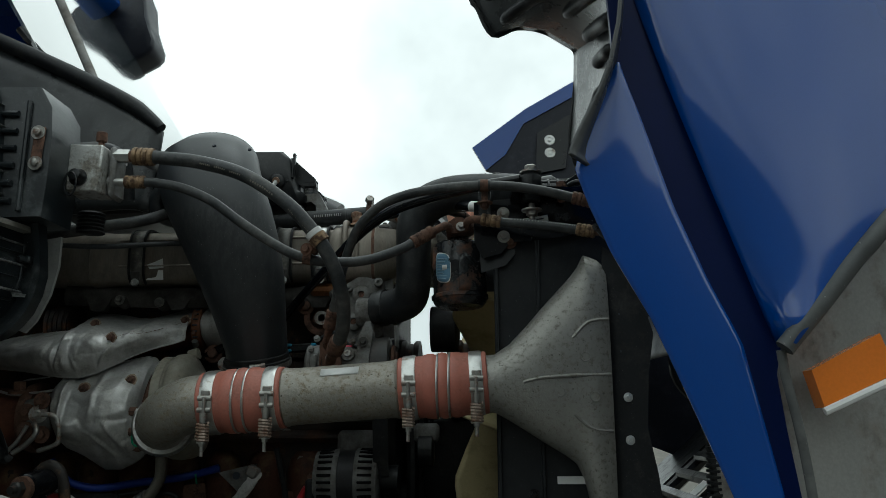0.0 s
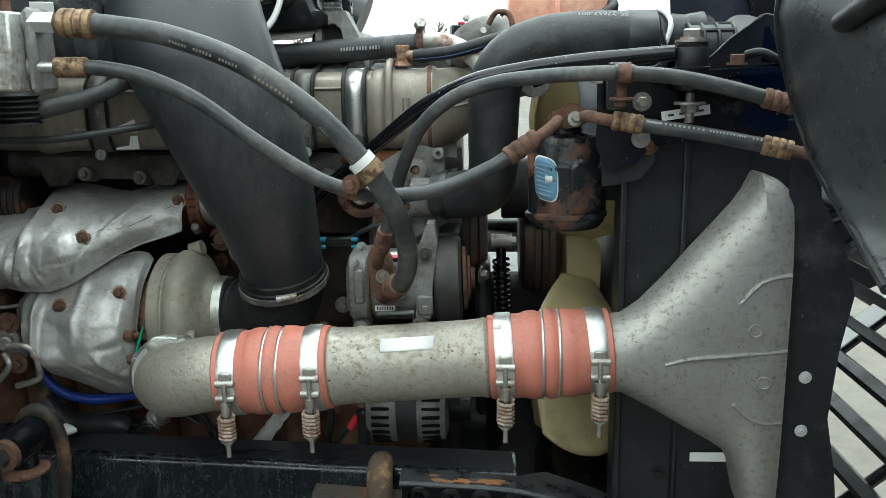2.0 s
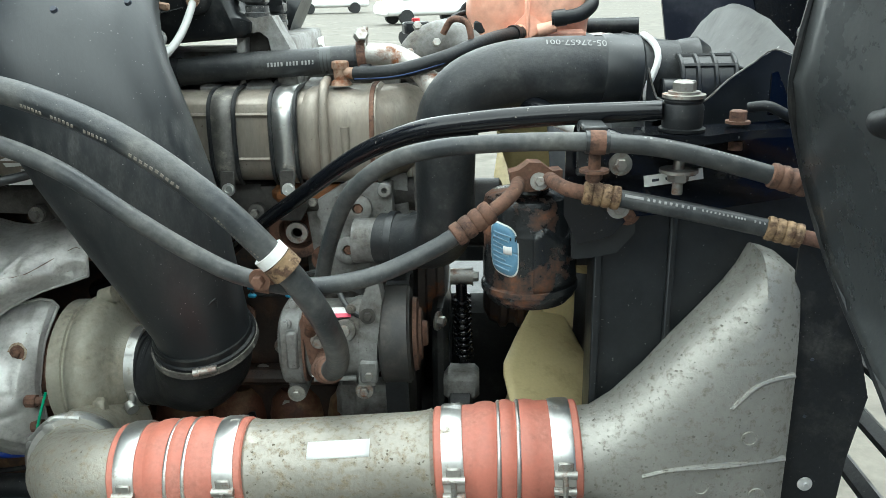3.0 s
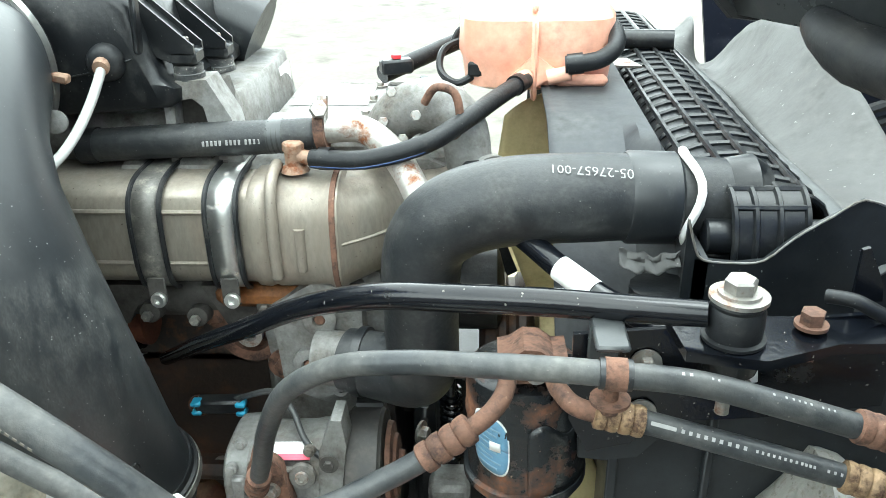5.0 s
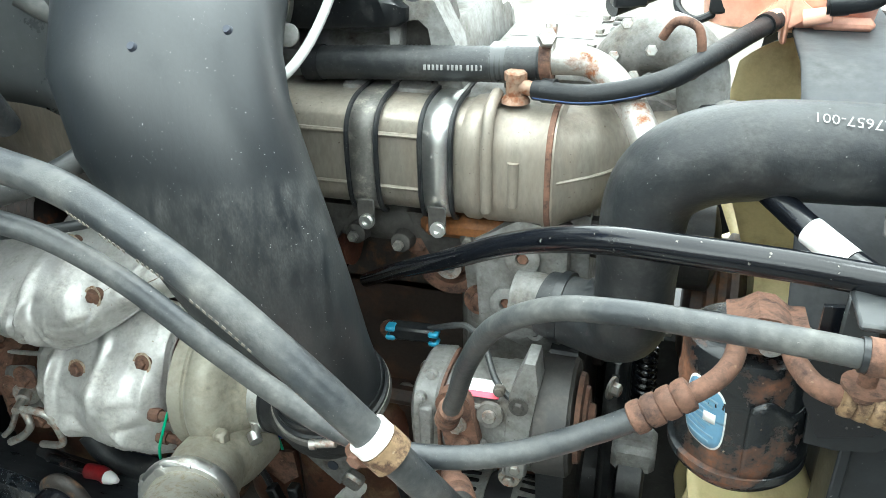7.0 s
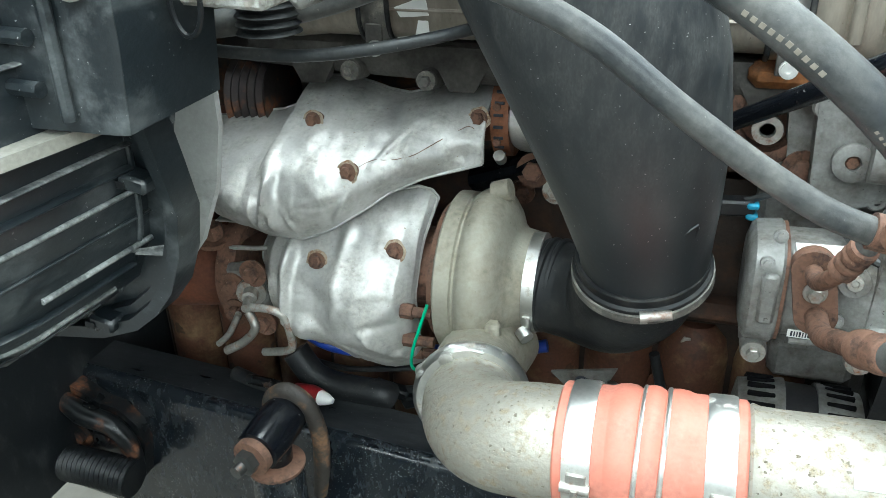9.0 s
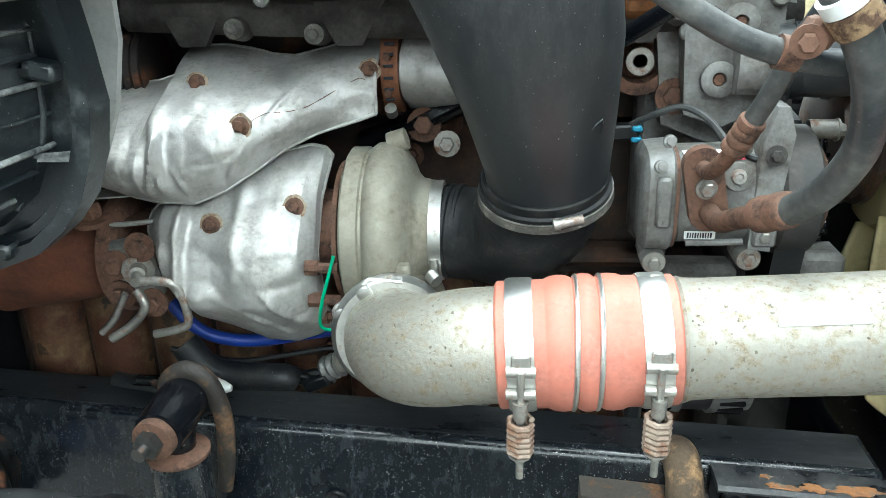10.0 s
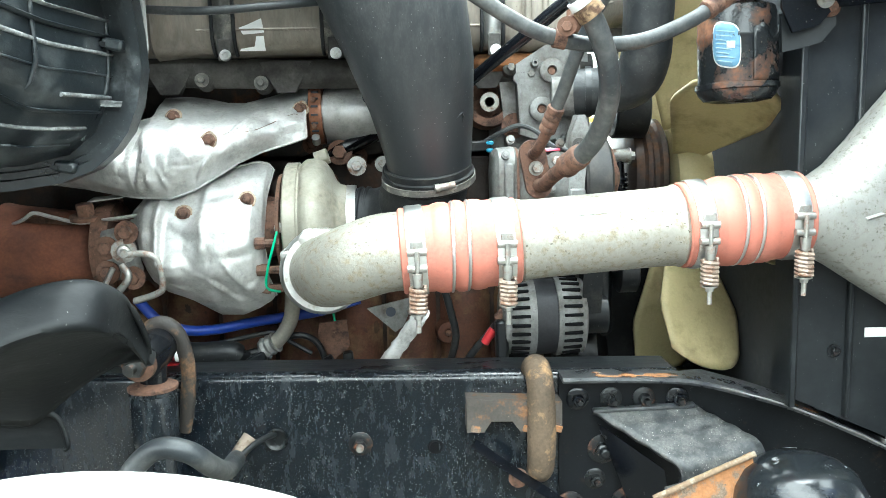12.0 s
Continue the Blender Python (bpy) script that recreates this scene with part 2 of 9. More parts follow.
FOIL = mat("heat shield sheet", (0.51, 0.505, 0.49), 0.42, 0.66, var=0.16, scale=14, layer=((0.35, 0.335, 0.305), 0.36, 26, 0.58, 0.14), specks=((0.22, 0.17, 0.12), 0.3, 190), bump=0.25)
SILICONE = mat("coral silicone", (0.45, 0.15, 0.105), 0.48, var=0.12, scale=25, layer=((0.38, 0.17, 0.13), 0.24, 24, 0.8, 0.18), bump=0.1)
FAN = mat("cream nylon", (0.52, 0.44, 0.235), 0.45, var=0.12, scale=9, layer=((0.30, 0.23, 0.12), 0.24, 10, 0.8, 0.12), bump=0.1)
SURGE = mat("amber translucent tank", (0.78, 0.36, 0.245), 0.3, var=0.10, scale=9, layer=((0.82, 0.48, 0.36), 0.42, 8, 0.35, 0.2), bump=0.05)
BLUE = mat("blue truck paint", (0.0, 0.052, 0.28), 0.3, 0.0, var=0.10, scale=3, fine=600, bump=0.0, coat=1.0, spec=0.2)
BLUE.node_tree.nodes["Principled BSDF"].inputs["Coat IOR"].default_value = 1.55
# dark copy of the hood blue: the recess shade is put into the colour
BLUESHADE = mat("blue paint darkened for recess shade", (0.001, 0.008, 0.06), 0.4, var=0.1, scale=5, bump=0.0, spec=0.15)
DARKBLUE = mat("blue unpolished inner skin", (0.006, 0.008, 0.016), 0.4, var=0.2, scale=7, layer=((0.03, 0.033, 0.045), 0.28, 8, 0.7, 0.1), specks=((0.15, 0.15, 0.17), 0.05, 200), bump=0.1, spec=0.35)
LINER = mat("grey liner", (0.034, 0.037, 0.039), 0.26, var=0.2, scale=6, layer=((0.055, 0.057, 0.056), 0.24, 7, 0.6, 0.15), specks=((0.25, 0.25, 0.24), 0.04, 200), bump=0.12, spec=0.55)
BAFFLE = mat("grey rubber baffle", (0.062, 0.066, 0.068), 0.5, var=0.15, scale=6, layer=((0.11, 0.11, 0.105), 0.3, 8, 0.8, 0.15), specks=((0.4, 0.4, 0.38), 0.03, 160), bump=0.15)
SEALPALE = mat("pale grey seal sheet", (0.058, 0.058, 0.057), 0.55, var=0.18, scale=7, layer=((0.075, 0.074, 0.071), 0.34, 8, 0.8, 0.18), specks=((0.3, 0.3, 0.28), 0.08, 120), bump=0.15)
RIVET = mat("bright rivet washer", (0.72, 0.72, 0.70), 0.35, 0.5, var=0.1, bump=0.1)
MOUNTGREY = mat("dust-greyed black paint", (0.030, 0.032, 0.034), 0.36, var=0.35, scale=24, layer=((0.13, 0.128, 0.12), 0.36, 45, 0.85, 0.14), specks=((0.42, 0.40, 0.36), 0.65, 330, 0.36), bump=0.6)
MUDGREY = mat("dirty pale plastic", (0.28, 0.275, 0.26), 0.6, var=0.2, scale=8, layer=((0.22, 0.2, 0.18), 0.4, 9, 0.85), bump=0.2)
TYRE = mat("salt-white tyre rubber", (0.32, 0.323, 0.297), 0.9, var=0.08, scale=20, layer=((0.22, 0.217, 0.198), 0.3, 22, 0.95, 0.15), bump=0.4)
WHITE = mat("white label", (0.75, 0.75, 0.73), 0.5, var=0.06, bump=0.0)
LABELBLUE = mat("pale blue label", (0.13, 0.27, 0.40), 0.45, var=0.2, bump=0.0)
INK = mat("dark print", (0.03, 0.035, 0.05), 0.6, var=0.1, bump=0.0)
CHALK = mat("chalky white print", (0.27, 0.27, 0.265), 0.8, var=0.2, bump=0.0)
RED = mat("red marking", (0.55, 0.03, 0.04), 0.5, var=0.15, bump=0.0)
PINK = mat("pink label band", (0.75, 0.10, 0.16), 0.5, var=0.1, bump=0.0)
GREEN = mat("green wire", (0.01, 0.30, 0.15), 0.45, var=0.15, bump=0.0)
TEAL = mat("blue plug plastic", (0.03, 0.24, 0.38), 0.45, var=0.15, bump=0.0)
BLUEHOSE = mat("blue tubing", (0.015, 0.05, 0.33), 0.4, var=0.15, bump=0.0)
WIREWHITE = mat("grey tubing", (0.33, 0.335, 0.325), 0.5, var=0.1, bump=0.05)
AMBER = mat("amber lens", (0.75, 0.20, 0.015), 0.25, var=0.1, coat=0.6, bump=0.1)
GLASS = mat("window glass", (0.05, 0.06, 0.065), 0.05, var=0.05, coat=1.0, bump=0.0)
GROUND = mat("pale salted gravel", (0.132, 0.124, 0.107), 0.95, var=0.22, scale=0.6, fine=18, layer=((0.162, 0.152, 0.132), 0.45, 0.5, 0.95), bump=0.4, spec=0.2)
FITTING = mat("pale rusted fitting", (0.25, 0.165, 0.115), 0.6, 0.3, var=0.3, scale=50, layer=((0.19, 0.07, 0.03), 0.42, 45, 0.85), bump=0.3)
DARKCAST = mat("dark dirty casting", (0.085, 0.08, 0.073), 0.6, 0.3, var=0.4, scale=22, layer=((0.025, 0.022, 0.02), 0.45, 14, 0.8, 0.15), bump=0.5)
STRAPDARK = mat("grimy strap steel", (0.13, 0.125, 0.115), 0.5, 0.5, var=0.35, scale=40, layer=((0.30, 0.28, 0.24), 0.3, 50, 0.85, 0.1), specks=((0.04, 0.035, 0.03), 0.3, 200), bump=0.3)
YELLOW = mat("bus yellow", (0.72, 0.36, 0.02), 0.4, var=0.08, scale=1, bump=0.0)
TREE = mat("bare winter trees", (0.10, 0.085, 0.07), 0.95, var=0.3, scale=2, bump=0.0)
CLOTH = mat("white plastic bag film", (0.68, 0.68, 0.66), 0.4, var=0.1, bump=0.2)


# ---- mesh helpers ----
class Geo:
    def __init__(self):
        self.v, self.f = [], []

    def add(self, verts, faces):
        k = len(self.v)
        self.v += [tuple(p) for p in verts]
        self.f += [tuple(i + k for i in face) for face in faces]
        return self

    def rings(self, rings, cap=True, closed=True):
        n = len(rings[0])
        verts = [p for r in rings for p in r]
        faces = []
        for i in range(len(rings) - 1):
            for j in range(n if closed else n - 1):
                a, b = i * n + j, i * n + (j + 1) % n
                faces.append((a, b, b + n, a + n))
        if cap and closed:
            faces.append(tuple(range(n))[::-1])
            faces.append(tuple(range((len(rings) - 1) * n, len(rings) * n)))
        return self.add(verts, faces)

    def tube(self, pts, rad, seg=12, sub=6, cap=True, flat=1.0):
        """A swept round bar through pts (smoothed); rad: one number or one for each point; flat: height to width."""
        P = [Vector(p) for p in pts]
        R = rad if isinstance(rad, (list, tuple)) else [rad] * len(P)
        path = []
        for i in range(len(P) - 1):
            p0, p1, p2, p3 = P[max(i - 1, 0)], P[i], P[i + 1], P[min(i + 2, len(P) - 1)]
            steps = sub if len(P) > 2 else 1
            for k in range(steps):
                t = k / steps
                q = 0.5 * ((2 * p1) + (p2 - p0) * t + (2 * p0 - 5 * p1 + 4 * p2 - p3) * t * t + (3 * p1 - p0 - 3 * p2 + p3) * t ** 3)
                path.append((q, R[i] + (R[i + 1] - R[i]) * t))
        path.append((P[-1], R[-1]))
        tang = [(path[min(i + 1, len(path) - 1)][0] - path[max(i - 1, 0)][0]).normalized() for i in range(len(path))]
        up = Vector((0, 0, 1)) if abs(tang[0].z) < 0.9 else Vector((0, 1, 0))
        rings = []
        for (q, r), t in zip(path, tang):
            up = (up - t * up.dot(t)).normalized()
            side = t.cross(up)
            rings.append([q + side * (r * math.cos(a)) + up * (r * flat * math.sin(a)) for a in (2 * math.pi * j / seg for j in range(seg))])
        return self.rings(rings, cap)

    def lathe(self, prof, base, axis, seg=32, cap=True):
        """prof: pairs of (distance along axis, radius)."""
        base, t = Vector(base), Vector(axis).normalized()
        up = Vector((0, 0, 1)) if abs(t.z) < 0.9 else Vector((0, 1, 0))
        up = (up - t * up.dot(t)).normalized()
        side = t.cross(up)
        rings = [[base + t * d + side * (r * math.cos(a)) + up * (r * math.sin(a)) for a in (2 * math.pi * j / seg for j in range(seg))] for d, r in prof]
        return self.rings(rings, cap)

    def loft(self, stations, seg=32, cap=True):
        """stations: (centre, u, v, a, b, power): superellipses in the planes of u and v."""
        rings = []
        for c, u, v, a, b, k in stations:
            c, u, v = Vector(c), Vector(u).normalized(), Vector(v).normalized()
            ring = []
            for j in range(seg):
                w = 2 * math.pi * j / seg
                cs, sn = math.cos(w), math.sin(w)
                ring.append(c + u * (a * math.copysign(abs(cs) ** (2 / k), cs)) + v * (b * math.copysign(abs(sn) ** (2 / k), sn)))
            rings.append(ring)
        return self.rings(rings, cap)

    def box(self, c, size, bevel=0.002, rot=(0, 0, 0), m=None):
        x, y, z = (s / 2 for s in size)
        e = min(bevel, x * 0.9, y * 0.9, z * 0.9)
        m = m or (Matrix.Translation(c) @ Euler([radians(a) for a in rot]).to_matrix().to_4x4())
        verts, idx = [], {}
        for sx in (-1, 1):
            for sy in (-1, 1):
                for sz in (-1, 1):
                    for ax in range(3):
                        p = [sx * (x - e), sy * (y - e), sz * (z - e)]
                        p[ax] = (sx * x, sy * y, sz * z)[ax]
                        idx[(sx, sy, sz, ax)] = len(verts)
                        verts.append(m @ Vector(p))
        F = []
        for ax in range(3):
            o1, o2 = (ax + 1) % 3, (ax + 2) % 3
            for s in (-1, 1):
                quad = []
                for a, b in ((-1, -1), (1, -1), (1, 1), (-1, 1)):
                    k = [0, 0, 0]
                    k[ax], k[o1], k[o2] = s, a, b
                    quad.append(idx[(*k, ax)])
                F.append(tuple(quad if s > 0 else quad[::-1]))
            for a in (-1, 1):
                for b in (-1, 1):
                    lo, hi = [0, 0, 0], [0, 0, 0]
                    lo[ax], hi[ax] = -1, 1
                    lo[o1] = hi[o1] = a
                    lo[o2] = hi[o2] = b
                    F.append((idx[(*lo, o1)], idx[(*hi, o1)], idx[(*hi, o2)], idx[(*lo, o2)]))
        for sx in (-1, 1):
            for sy in (-1, 1):
                for sz in (-1, 1):
                    F.append(tuple(idx[(sx, sy, sz, a)] for a in range(3)))
        return self.add(verts, F)

    def slab(self, outline, thick):
        """A flat or bent plate: outline points (in order), pushed along the vector thick."""
        a = [Vector(p) for p in outline]
        t = Vector(thick)
        n = len(a)
        faces = [tuple(range(n))[::-1], tuple(range(n, 2 * n))]
        faces += [(i, (i + 1) % n, (i + 1) % n + n, i + n) for i in range(n)]
        return self.add(a + [p + t for p in a], faces)

    def hexhead(self, p, axis, r=0.011, h=0.009, washer=True):
        if washer:
            self.lathe([(0, r * 1.75), (h * 0.25, r * 1.75), (h * 0.25, r)], p, axis, 16)
        self.lathe([(h * 0.25, r), (h * 0.9, r), (h, r * 0.85)], p, axis, 6)
        return self

    def sheet(self, fn, nu, nv):
        verts = [fn(i / nu, j / nv) for i in range(nu + 1) for j in range(nv + 1)]
        faces = [(i * (nv + 1) + j, i * (nv + 1) + j + 1, (i + 1) * (nv + 1) + j + 1, (i + 1) * (nv + 1) + j) for i in range(nu) for j in range(nv)]
        return self.add(verts, faces)


def thing(name, at, label, category, group="", kind=""):
    e = new(name)
    e.location = at
    e.empty_display_size = 0.05
    return tagged(e, label, category, group, kind)


def part(name, geo, material, parent=None, label="", angle=38, thick=0.0, recalc=True):
    """Links a mesh in world coordinates under a thing or a part."""
    me = bpy.data.meshes.new(name)
    me.from_pydata(geo.v, [], geo.f)
    if recalc:
        bm = bmesh.new()
        bm.from_mesh(me)
        bmesh.ops.recalc_face_normals(bm, faces=bm.faces)
        bm.to_mesh(me)
        bm.free()
    me.shade_smooth()
    me.set_sharp_from_angle(angle=radians(angle))
    me.materials.append(material)
    ob = new(name, me)
    if parent:
        ob.parent = parent
        ob.matrix_parent_inverse = Matrix.Translation(-Vector(parent.location))
    if thick:
        s = ob.modifiers.new("thickness", "SOLIDIFY")
        s.thickness, s.offset = thick, 0.0
    if label:
        ob["label"] = label
    return ob


def solo(name, geo, material, label, category, group="", kind="", **kw):
    return tagged(part(name, geo, material, None, **kw), label, category, group, kind)


def crumple(p, scale, amount, seed=0.0):
    q = Vector(p) * scale + Vector((seed, seed * 1.7, -seed))
    return (1.0 - 2.0 * abs(noise.noise(q))) * amount + noise.noise(q * 2.3) * amount * 0.5


def creases(p, scale, amount, seed=0.0):
    """Flat facets that meet in sharp folds, as in beaten sheet."""
    d, _ = noise.voronoi(Vector(p) * scale + Vector((seed, -seed, seed * 0.5)))
    return amount * (min(0.5, d[1] - d[0]) - 0.2)


def lettering(name, text, height, parent, material, place):
    """Letters in the built-in font, laid on a surface by place(along, up)."""
    cu = bpy.data.curves.new(name, "FONT")
    cu.body, cu.size, cu.resolution_u = text, height * 1.4, 2
    ob = bpy.data.objects.new(name, cu)
    scene.collection.objects.link(ob)
    bpy.context.view_layer.update()
    me = bpy.data.meshes.new_from_object(ob.evaluated_get(bpy.context.evaluated_depsgraph_get()))
    g = Geo().add([place(v.co.x, v.co.y) for v in me.vertices], [tuple(f.vertices) for f in me.polygons])
    bpy.data.objects.remove(ob)
    bpy.data.curves.remove(cu)
    bpy.data.meshes.remove(me)
    return part(name, g, material, parent, "white printed number", recalc=False)

# ---- yard, distance ----
SLOPE = radians(0.3)


def yard(x, y, h=0.0):
    """A point h above the gently rising yard."""
    return Vector((x, y, 0.026 + (y - 1.5) * math.tan(SLOPE) + h))


g = Geo().sheet(lambda u, v: yard((u - 0.5) * 1600, (v - 0.5) * 1600), 4, 4)
solo("ground", g, GROUND, "pale beige salt-stained gravel yard", "ground", kind="structure", recalc=False)


solo("backdrop", Geo().sheet(lambda u, v: Vector((-70 * math.cos(math.pi * u), -8 - 30 * math.sin(math.pi * u), -1 + v * (12.6 + 2.6 * noise.noise(Vector((u * 40, 0, 0))) + 2.2 * noise.noise(Vector((u * 170, 3, 0)))))), 160, 4), TREE, "dark bare woods beyond the near side of the yard", "woods", kind="structure", recalc=False)
# separate tan sheet: its tone stands for yard lying in the hood's shade
solo("shaded_ground", Geo().sheet(lambda u, v: yard(1.1 + 9 * u, 1.25 + 13 * v, 0.004), 4, 4), SHADEGRAVEL, "tan gravel in front of the truck, toned for the hood's shade", "ground", kind="structure", recalc=False)
# unseen dark sheet, added to dim reflections and fill light on the near side
solo("dark_ground", Geo().sheet(lambda u, v: yard(-7 + 12 * u, -6 + 7.2 * v, 0.004), 4, 4), DARKGROUND, "unseen darker ground added beside the truck", "ground", kind="structure", recalc=False)


# unseen wall behind the camera, added to block low sky and darken reflections
REARWALL = mat("plain dark wall", (0.16, 0.155, 0.15), 0.8, var=0.2, scale=1.5, layer=((0.10, 0.095, 0.09), 0.35, 1.2, 0.9, 0.15), bump=0.2)
solo("wall_unseen", Geo().box((0.0, -8.0, 2.4), (44.0, 0.3, 4.8), 0.02), REARWALL, "unseen plain wall added behind the viewpoint to darken reflections", "wall", kind="structure")


# ---- charge-air pipe along the engine's side ----
PA, PB = Vector((-0.455, 1.702, 1.256)), Vector((0.090, 1.702, 1.291))
AX = (PB - PA).normalized()


def on_pipe(x):
    return PA + AX * ((x - PA.x) / AX.x)


SPRINGRUST = mat("light rust on zinc", (0.30, 0.235, 0.19), 0.6, 0.4, var=0.3, scale=60, layer=((0.17, 0.09, 0.055), 0.35, 50, 0.85), bump=0.3)


def t_clamp(parent, x):
    """Band clamp with T-bolt and loaded spring on its camera side."""
    c = on_pipe(x)
    band = part("clamp_band", Geo().lathe([(-0.0125, 0.0605), (-0.0125, 0.0622), (-0.009, 0.0632), (0.009, 0.0632), (0.0125, 0.0622), (0.0125, 0.0605)], c, AX, 40), STEEL, parent, "bright steel band clamp")
    f = c + Vector((0, -0.064, -0.004))
    g = Geo()
    for dz in (0.010, -0.012):
        g.tube([f + Vector((-0.013, 0, dz)), f + Vector((0.013, 0, dz))], 0.0052, 10)
    g.box(f + Vector((0, 0.002, 0.017)), (0.018, 0.004, 0.016), 0.0015)
    part("trunnion", g, ZINC, band)
    g = Geo().tube([f + Vector((0, -0.004, 0.012)), f + Vector((0, -0.003, -0.098))], 0.0035, 8)
    g.lathe([(0, 0.0075), (0.018, 0.0062)], f + Vector((0, -0.003, -0.018)), (0, 0, -1), 12)
    g.hexhead(f + Vector((0, -0.003, -0.072)), (0, 0, -1), 0.006, 0.008)
    part("t_bolt", g, ZINC, band)
    turns = [f + Vector((0.0105 * math.cos(k * 0.9), -0.003 + 0.0105 * math.sin(k * 0.9), -0.036 - 0.036 * k / 45)) for k in range(46)]
    part("spring", Geo().tube(turns, 0.0028, 6, 1), SPRINGRUST, band, "grey-brown rusted coil spring")
    return band


def boot(parent, x0, x1):
    w = x1 - x0
    prof = [(0.0, 0.0585), (0.002, 0.0605), (w * 0.275, 0.0605)]
    hump = [(0.285, 0.0612), (0.31, 0.0630), (0.36, 0.0640), (0.40, 0.0634), (0.422, 0.0618), (0.434, 0.0606), (0.446, 0.0618), (0.465, 0.0638), (0.50, 0.0648), (0.535, 0.0638), (0.554, 0.0618), (0.566, 0.0606), (0.578, 0.0618), (0.60, 0.0634), (0.64, 0.0640), (0.69, 0.0630), (0.715, 0.0612)]
    prof += [(w * a, r) for a, r in hump] + [(w - 0.002, 0.0605), (w, 0.0585)]
    b = part("silicone_boot", Geo().lathe(prof, on_pipe(x0), AX, 48), SILICONE, parent, "coral-red silicone coupling boot")
    for a in (0.434, 0.566):
        c = on_pipe(x0 + w * a)
        ring = [c + Vector((0, 0.0620 * math.cos(t), 0.0620 * math.sin(t))) for t in (2 * math.pi * k / 32 for k in range(33))]
        part("wire_ring", Geo().tube(ring, 0.0026, 8, 1, cap=False), STEEL, b, "steel wire ring")
    t_clamp(parent, x0 + 0.022)
    t_clamp(parent, x1 - 0.022)


pipe = thing("charge_air_pipe", (-0.2, 1.70, 1.2), "pitted aluminium charge-air pipe with coral boots over the frame rail", "pipe")
a = on_pipe(-0.306)
g = Geo().lathe([(0, 0.055), (0.006, 0.0585), (0.012, 0.0565), (0.03, 0.0555), (0.203, 0.0555), (0.221, 0.0565), (0.227, 0.0585), (0.233, 0.055)], a, AX, 48)
middle = part("middle_pipe", g, PIPEALU, pipe)
lc = on_pipe(-0.19)
lab = Geo().sheet(lambda u, v: lc + AX * ((u - 0.5) * 0.075) + Vector((0, -0.0562 * math.cos(0.62 + v * 0.38), 0.0562 * math.sin(0.62 + v * 0.38))), 2, 6)
part("pipe_label", lab, WHITE, middle, "worn blank white label", thick=0.0006)
boot(pipe, -0.467, -0.303)
boot(pipe, -0.075, 0.098)
EL = [on_pipe(-0.440), on_pipe(-0.49), (-0.530, 1.714, 1.241), (-0.557, 1.736, 1.229), (-0.575, 1.764, 1.220), (-0.584, 1.797, 1.215)]
part("elbow", Geo().tube(EL, [0.055, 0.0555, 0.055, 0.0545, 0.0535, 0.053], 36, 8), PIPEALU, pipe, "matt grey cast aluminium elbow")
vd = Vector((-0.22, 0.96, -0.12)).normalized()
vband = part("v_band_clamp", Geo().lathe([(-0.010, 0.057), (-0.010, 0.061), (-0.003, 0.066), (0.004, 0.066), (0.011, 0.061), (0.011, 0.057)], (-0.586, 1.802, 1.214), vd, 40), STEEL, pipe, "steel v-band clamp with bolt lug")
g = Geo()
for p in ((-0.637, 1.796, 1.240), (-0.612, 1.800, 1.264)):
    g.lathe([(-0.010, 0.0085), (0.010, 0.0085), (0.011, 0.006)], p, (0.1, -1, 0), 18)
g.tube([(-0.642, 1.797, 1.222), (-0.647, 1.796, 1.240), (-0.638, 1.797, 1.250), (-0.622, 1.800, 1.250)], 0.0028, 8, 4).tube([(-0.622, 1.800, 1.258), (-0.612, 1.800, 1.275), (-0.596, 1.802, 1.276), (-0.572, 1.802, 1.274)], 0.0028, 8, 4)
part("clamp_bolt", g, STEEL, vband)


# ---- charge-air cooler: end tank, black side channel ----
cooler = thing("charge_air_cooler", (0.3, 1.76, 0.95), "aluminium charge-air cooler end tank against a black side panel", "intercooler")
U, V = (0, 1, 0), (0, 0, 1)
ST = [(0.088, 1.701, 1.2885, 0.055, 0.055, 2.0), (0.112, 1.701, 1.2885, 0.056, 0.057, 2.0), (0.140, 1.704, 1.290, 0.058, 0.074, 2.1), (0.175, 1.708, 1.297, 0.060, 0.103, 2.2),
      (0.210, 1.712, 1.306, 0.062, 0.134, 2.4), (0.245, 1.716, 1.314, 0.064, 0.163, 2.6), (0.268, 1.719, 1.318, 0.065, 0.184, 2.8), (0.283, 1.721, 1.312, 0.066, 0.210, 3.0),
      (0.294, 1.722, 1.298, 0.067, 0.246, 3.2), (0.304, 1.723, 1.283, 0.066, 0.258, 3.4), (0.320, 1.724, 1.270, 0.063, 0.264, 3.6), (0.336, 1.725, 1.255, 0.054, 0.265, 3.6)]
tank = part("end_tank", Geo().loft([((x, y, z), U, V, a, b, k) for x, y, z, a, b, k in ST], 72), CAST, cooler, "speckled cast aluminium funnel-shaped tank")


def rib_on_tank(pts, w=0.0045):
    part("rib", Geo().tube([Vector(p) + Vector((0, 0.0022, 0)) for p in pts], w * 1.05, 8, 4, flat=0.8), CAST, tank)


rib_on_tank([(0.165, 1.648, 1.288), (0.20, 1.649, 1.296), (0.26, 1.651, 1.300), (0.332, 1.664, 1.302)])
rib_on_tank([(0.332, 1.666, 1.408), (0.305, 1.659, 1.406), (0.285, 1.656, 1.397), (0.262, 1.655, 1.372)])
rib_on_tank([(0.332, 1.666, 1.196), (0.305, 1.659, 1.198), (0.285, 1.657, 1.206), (0.262, 1.656, 1.228)])
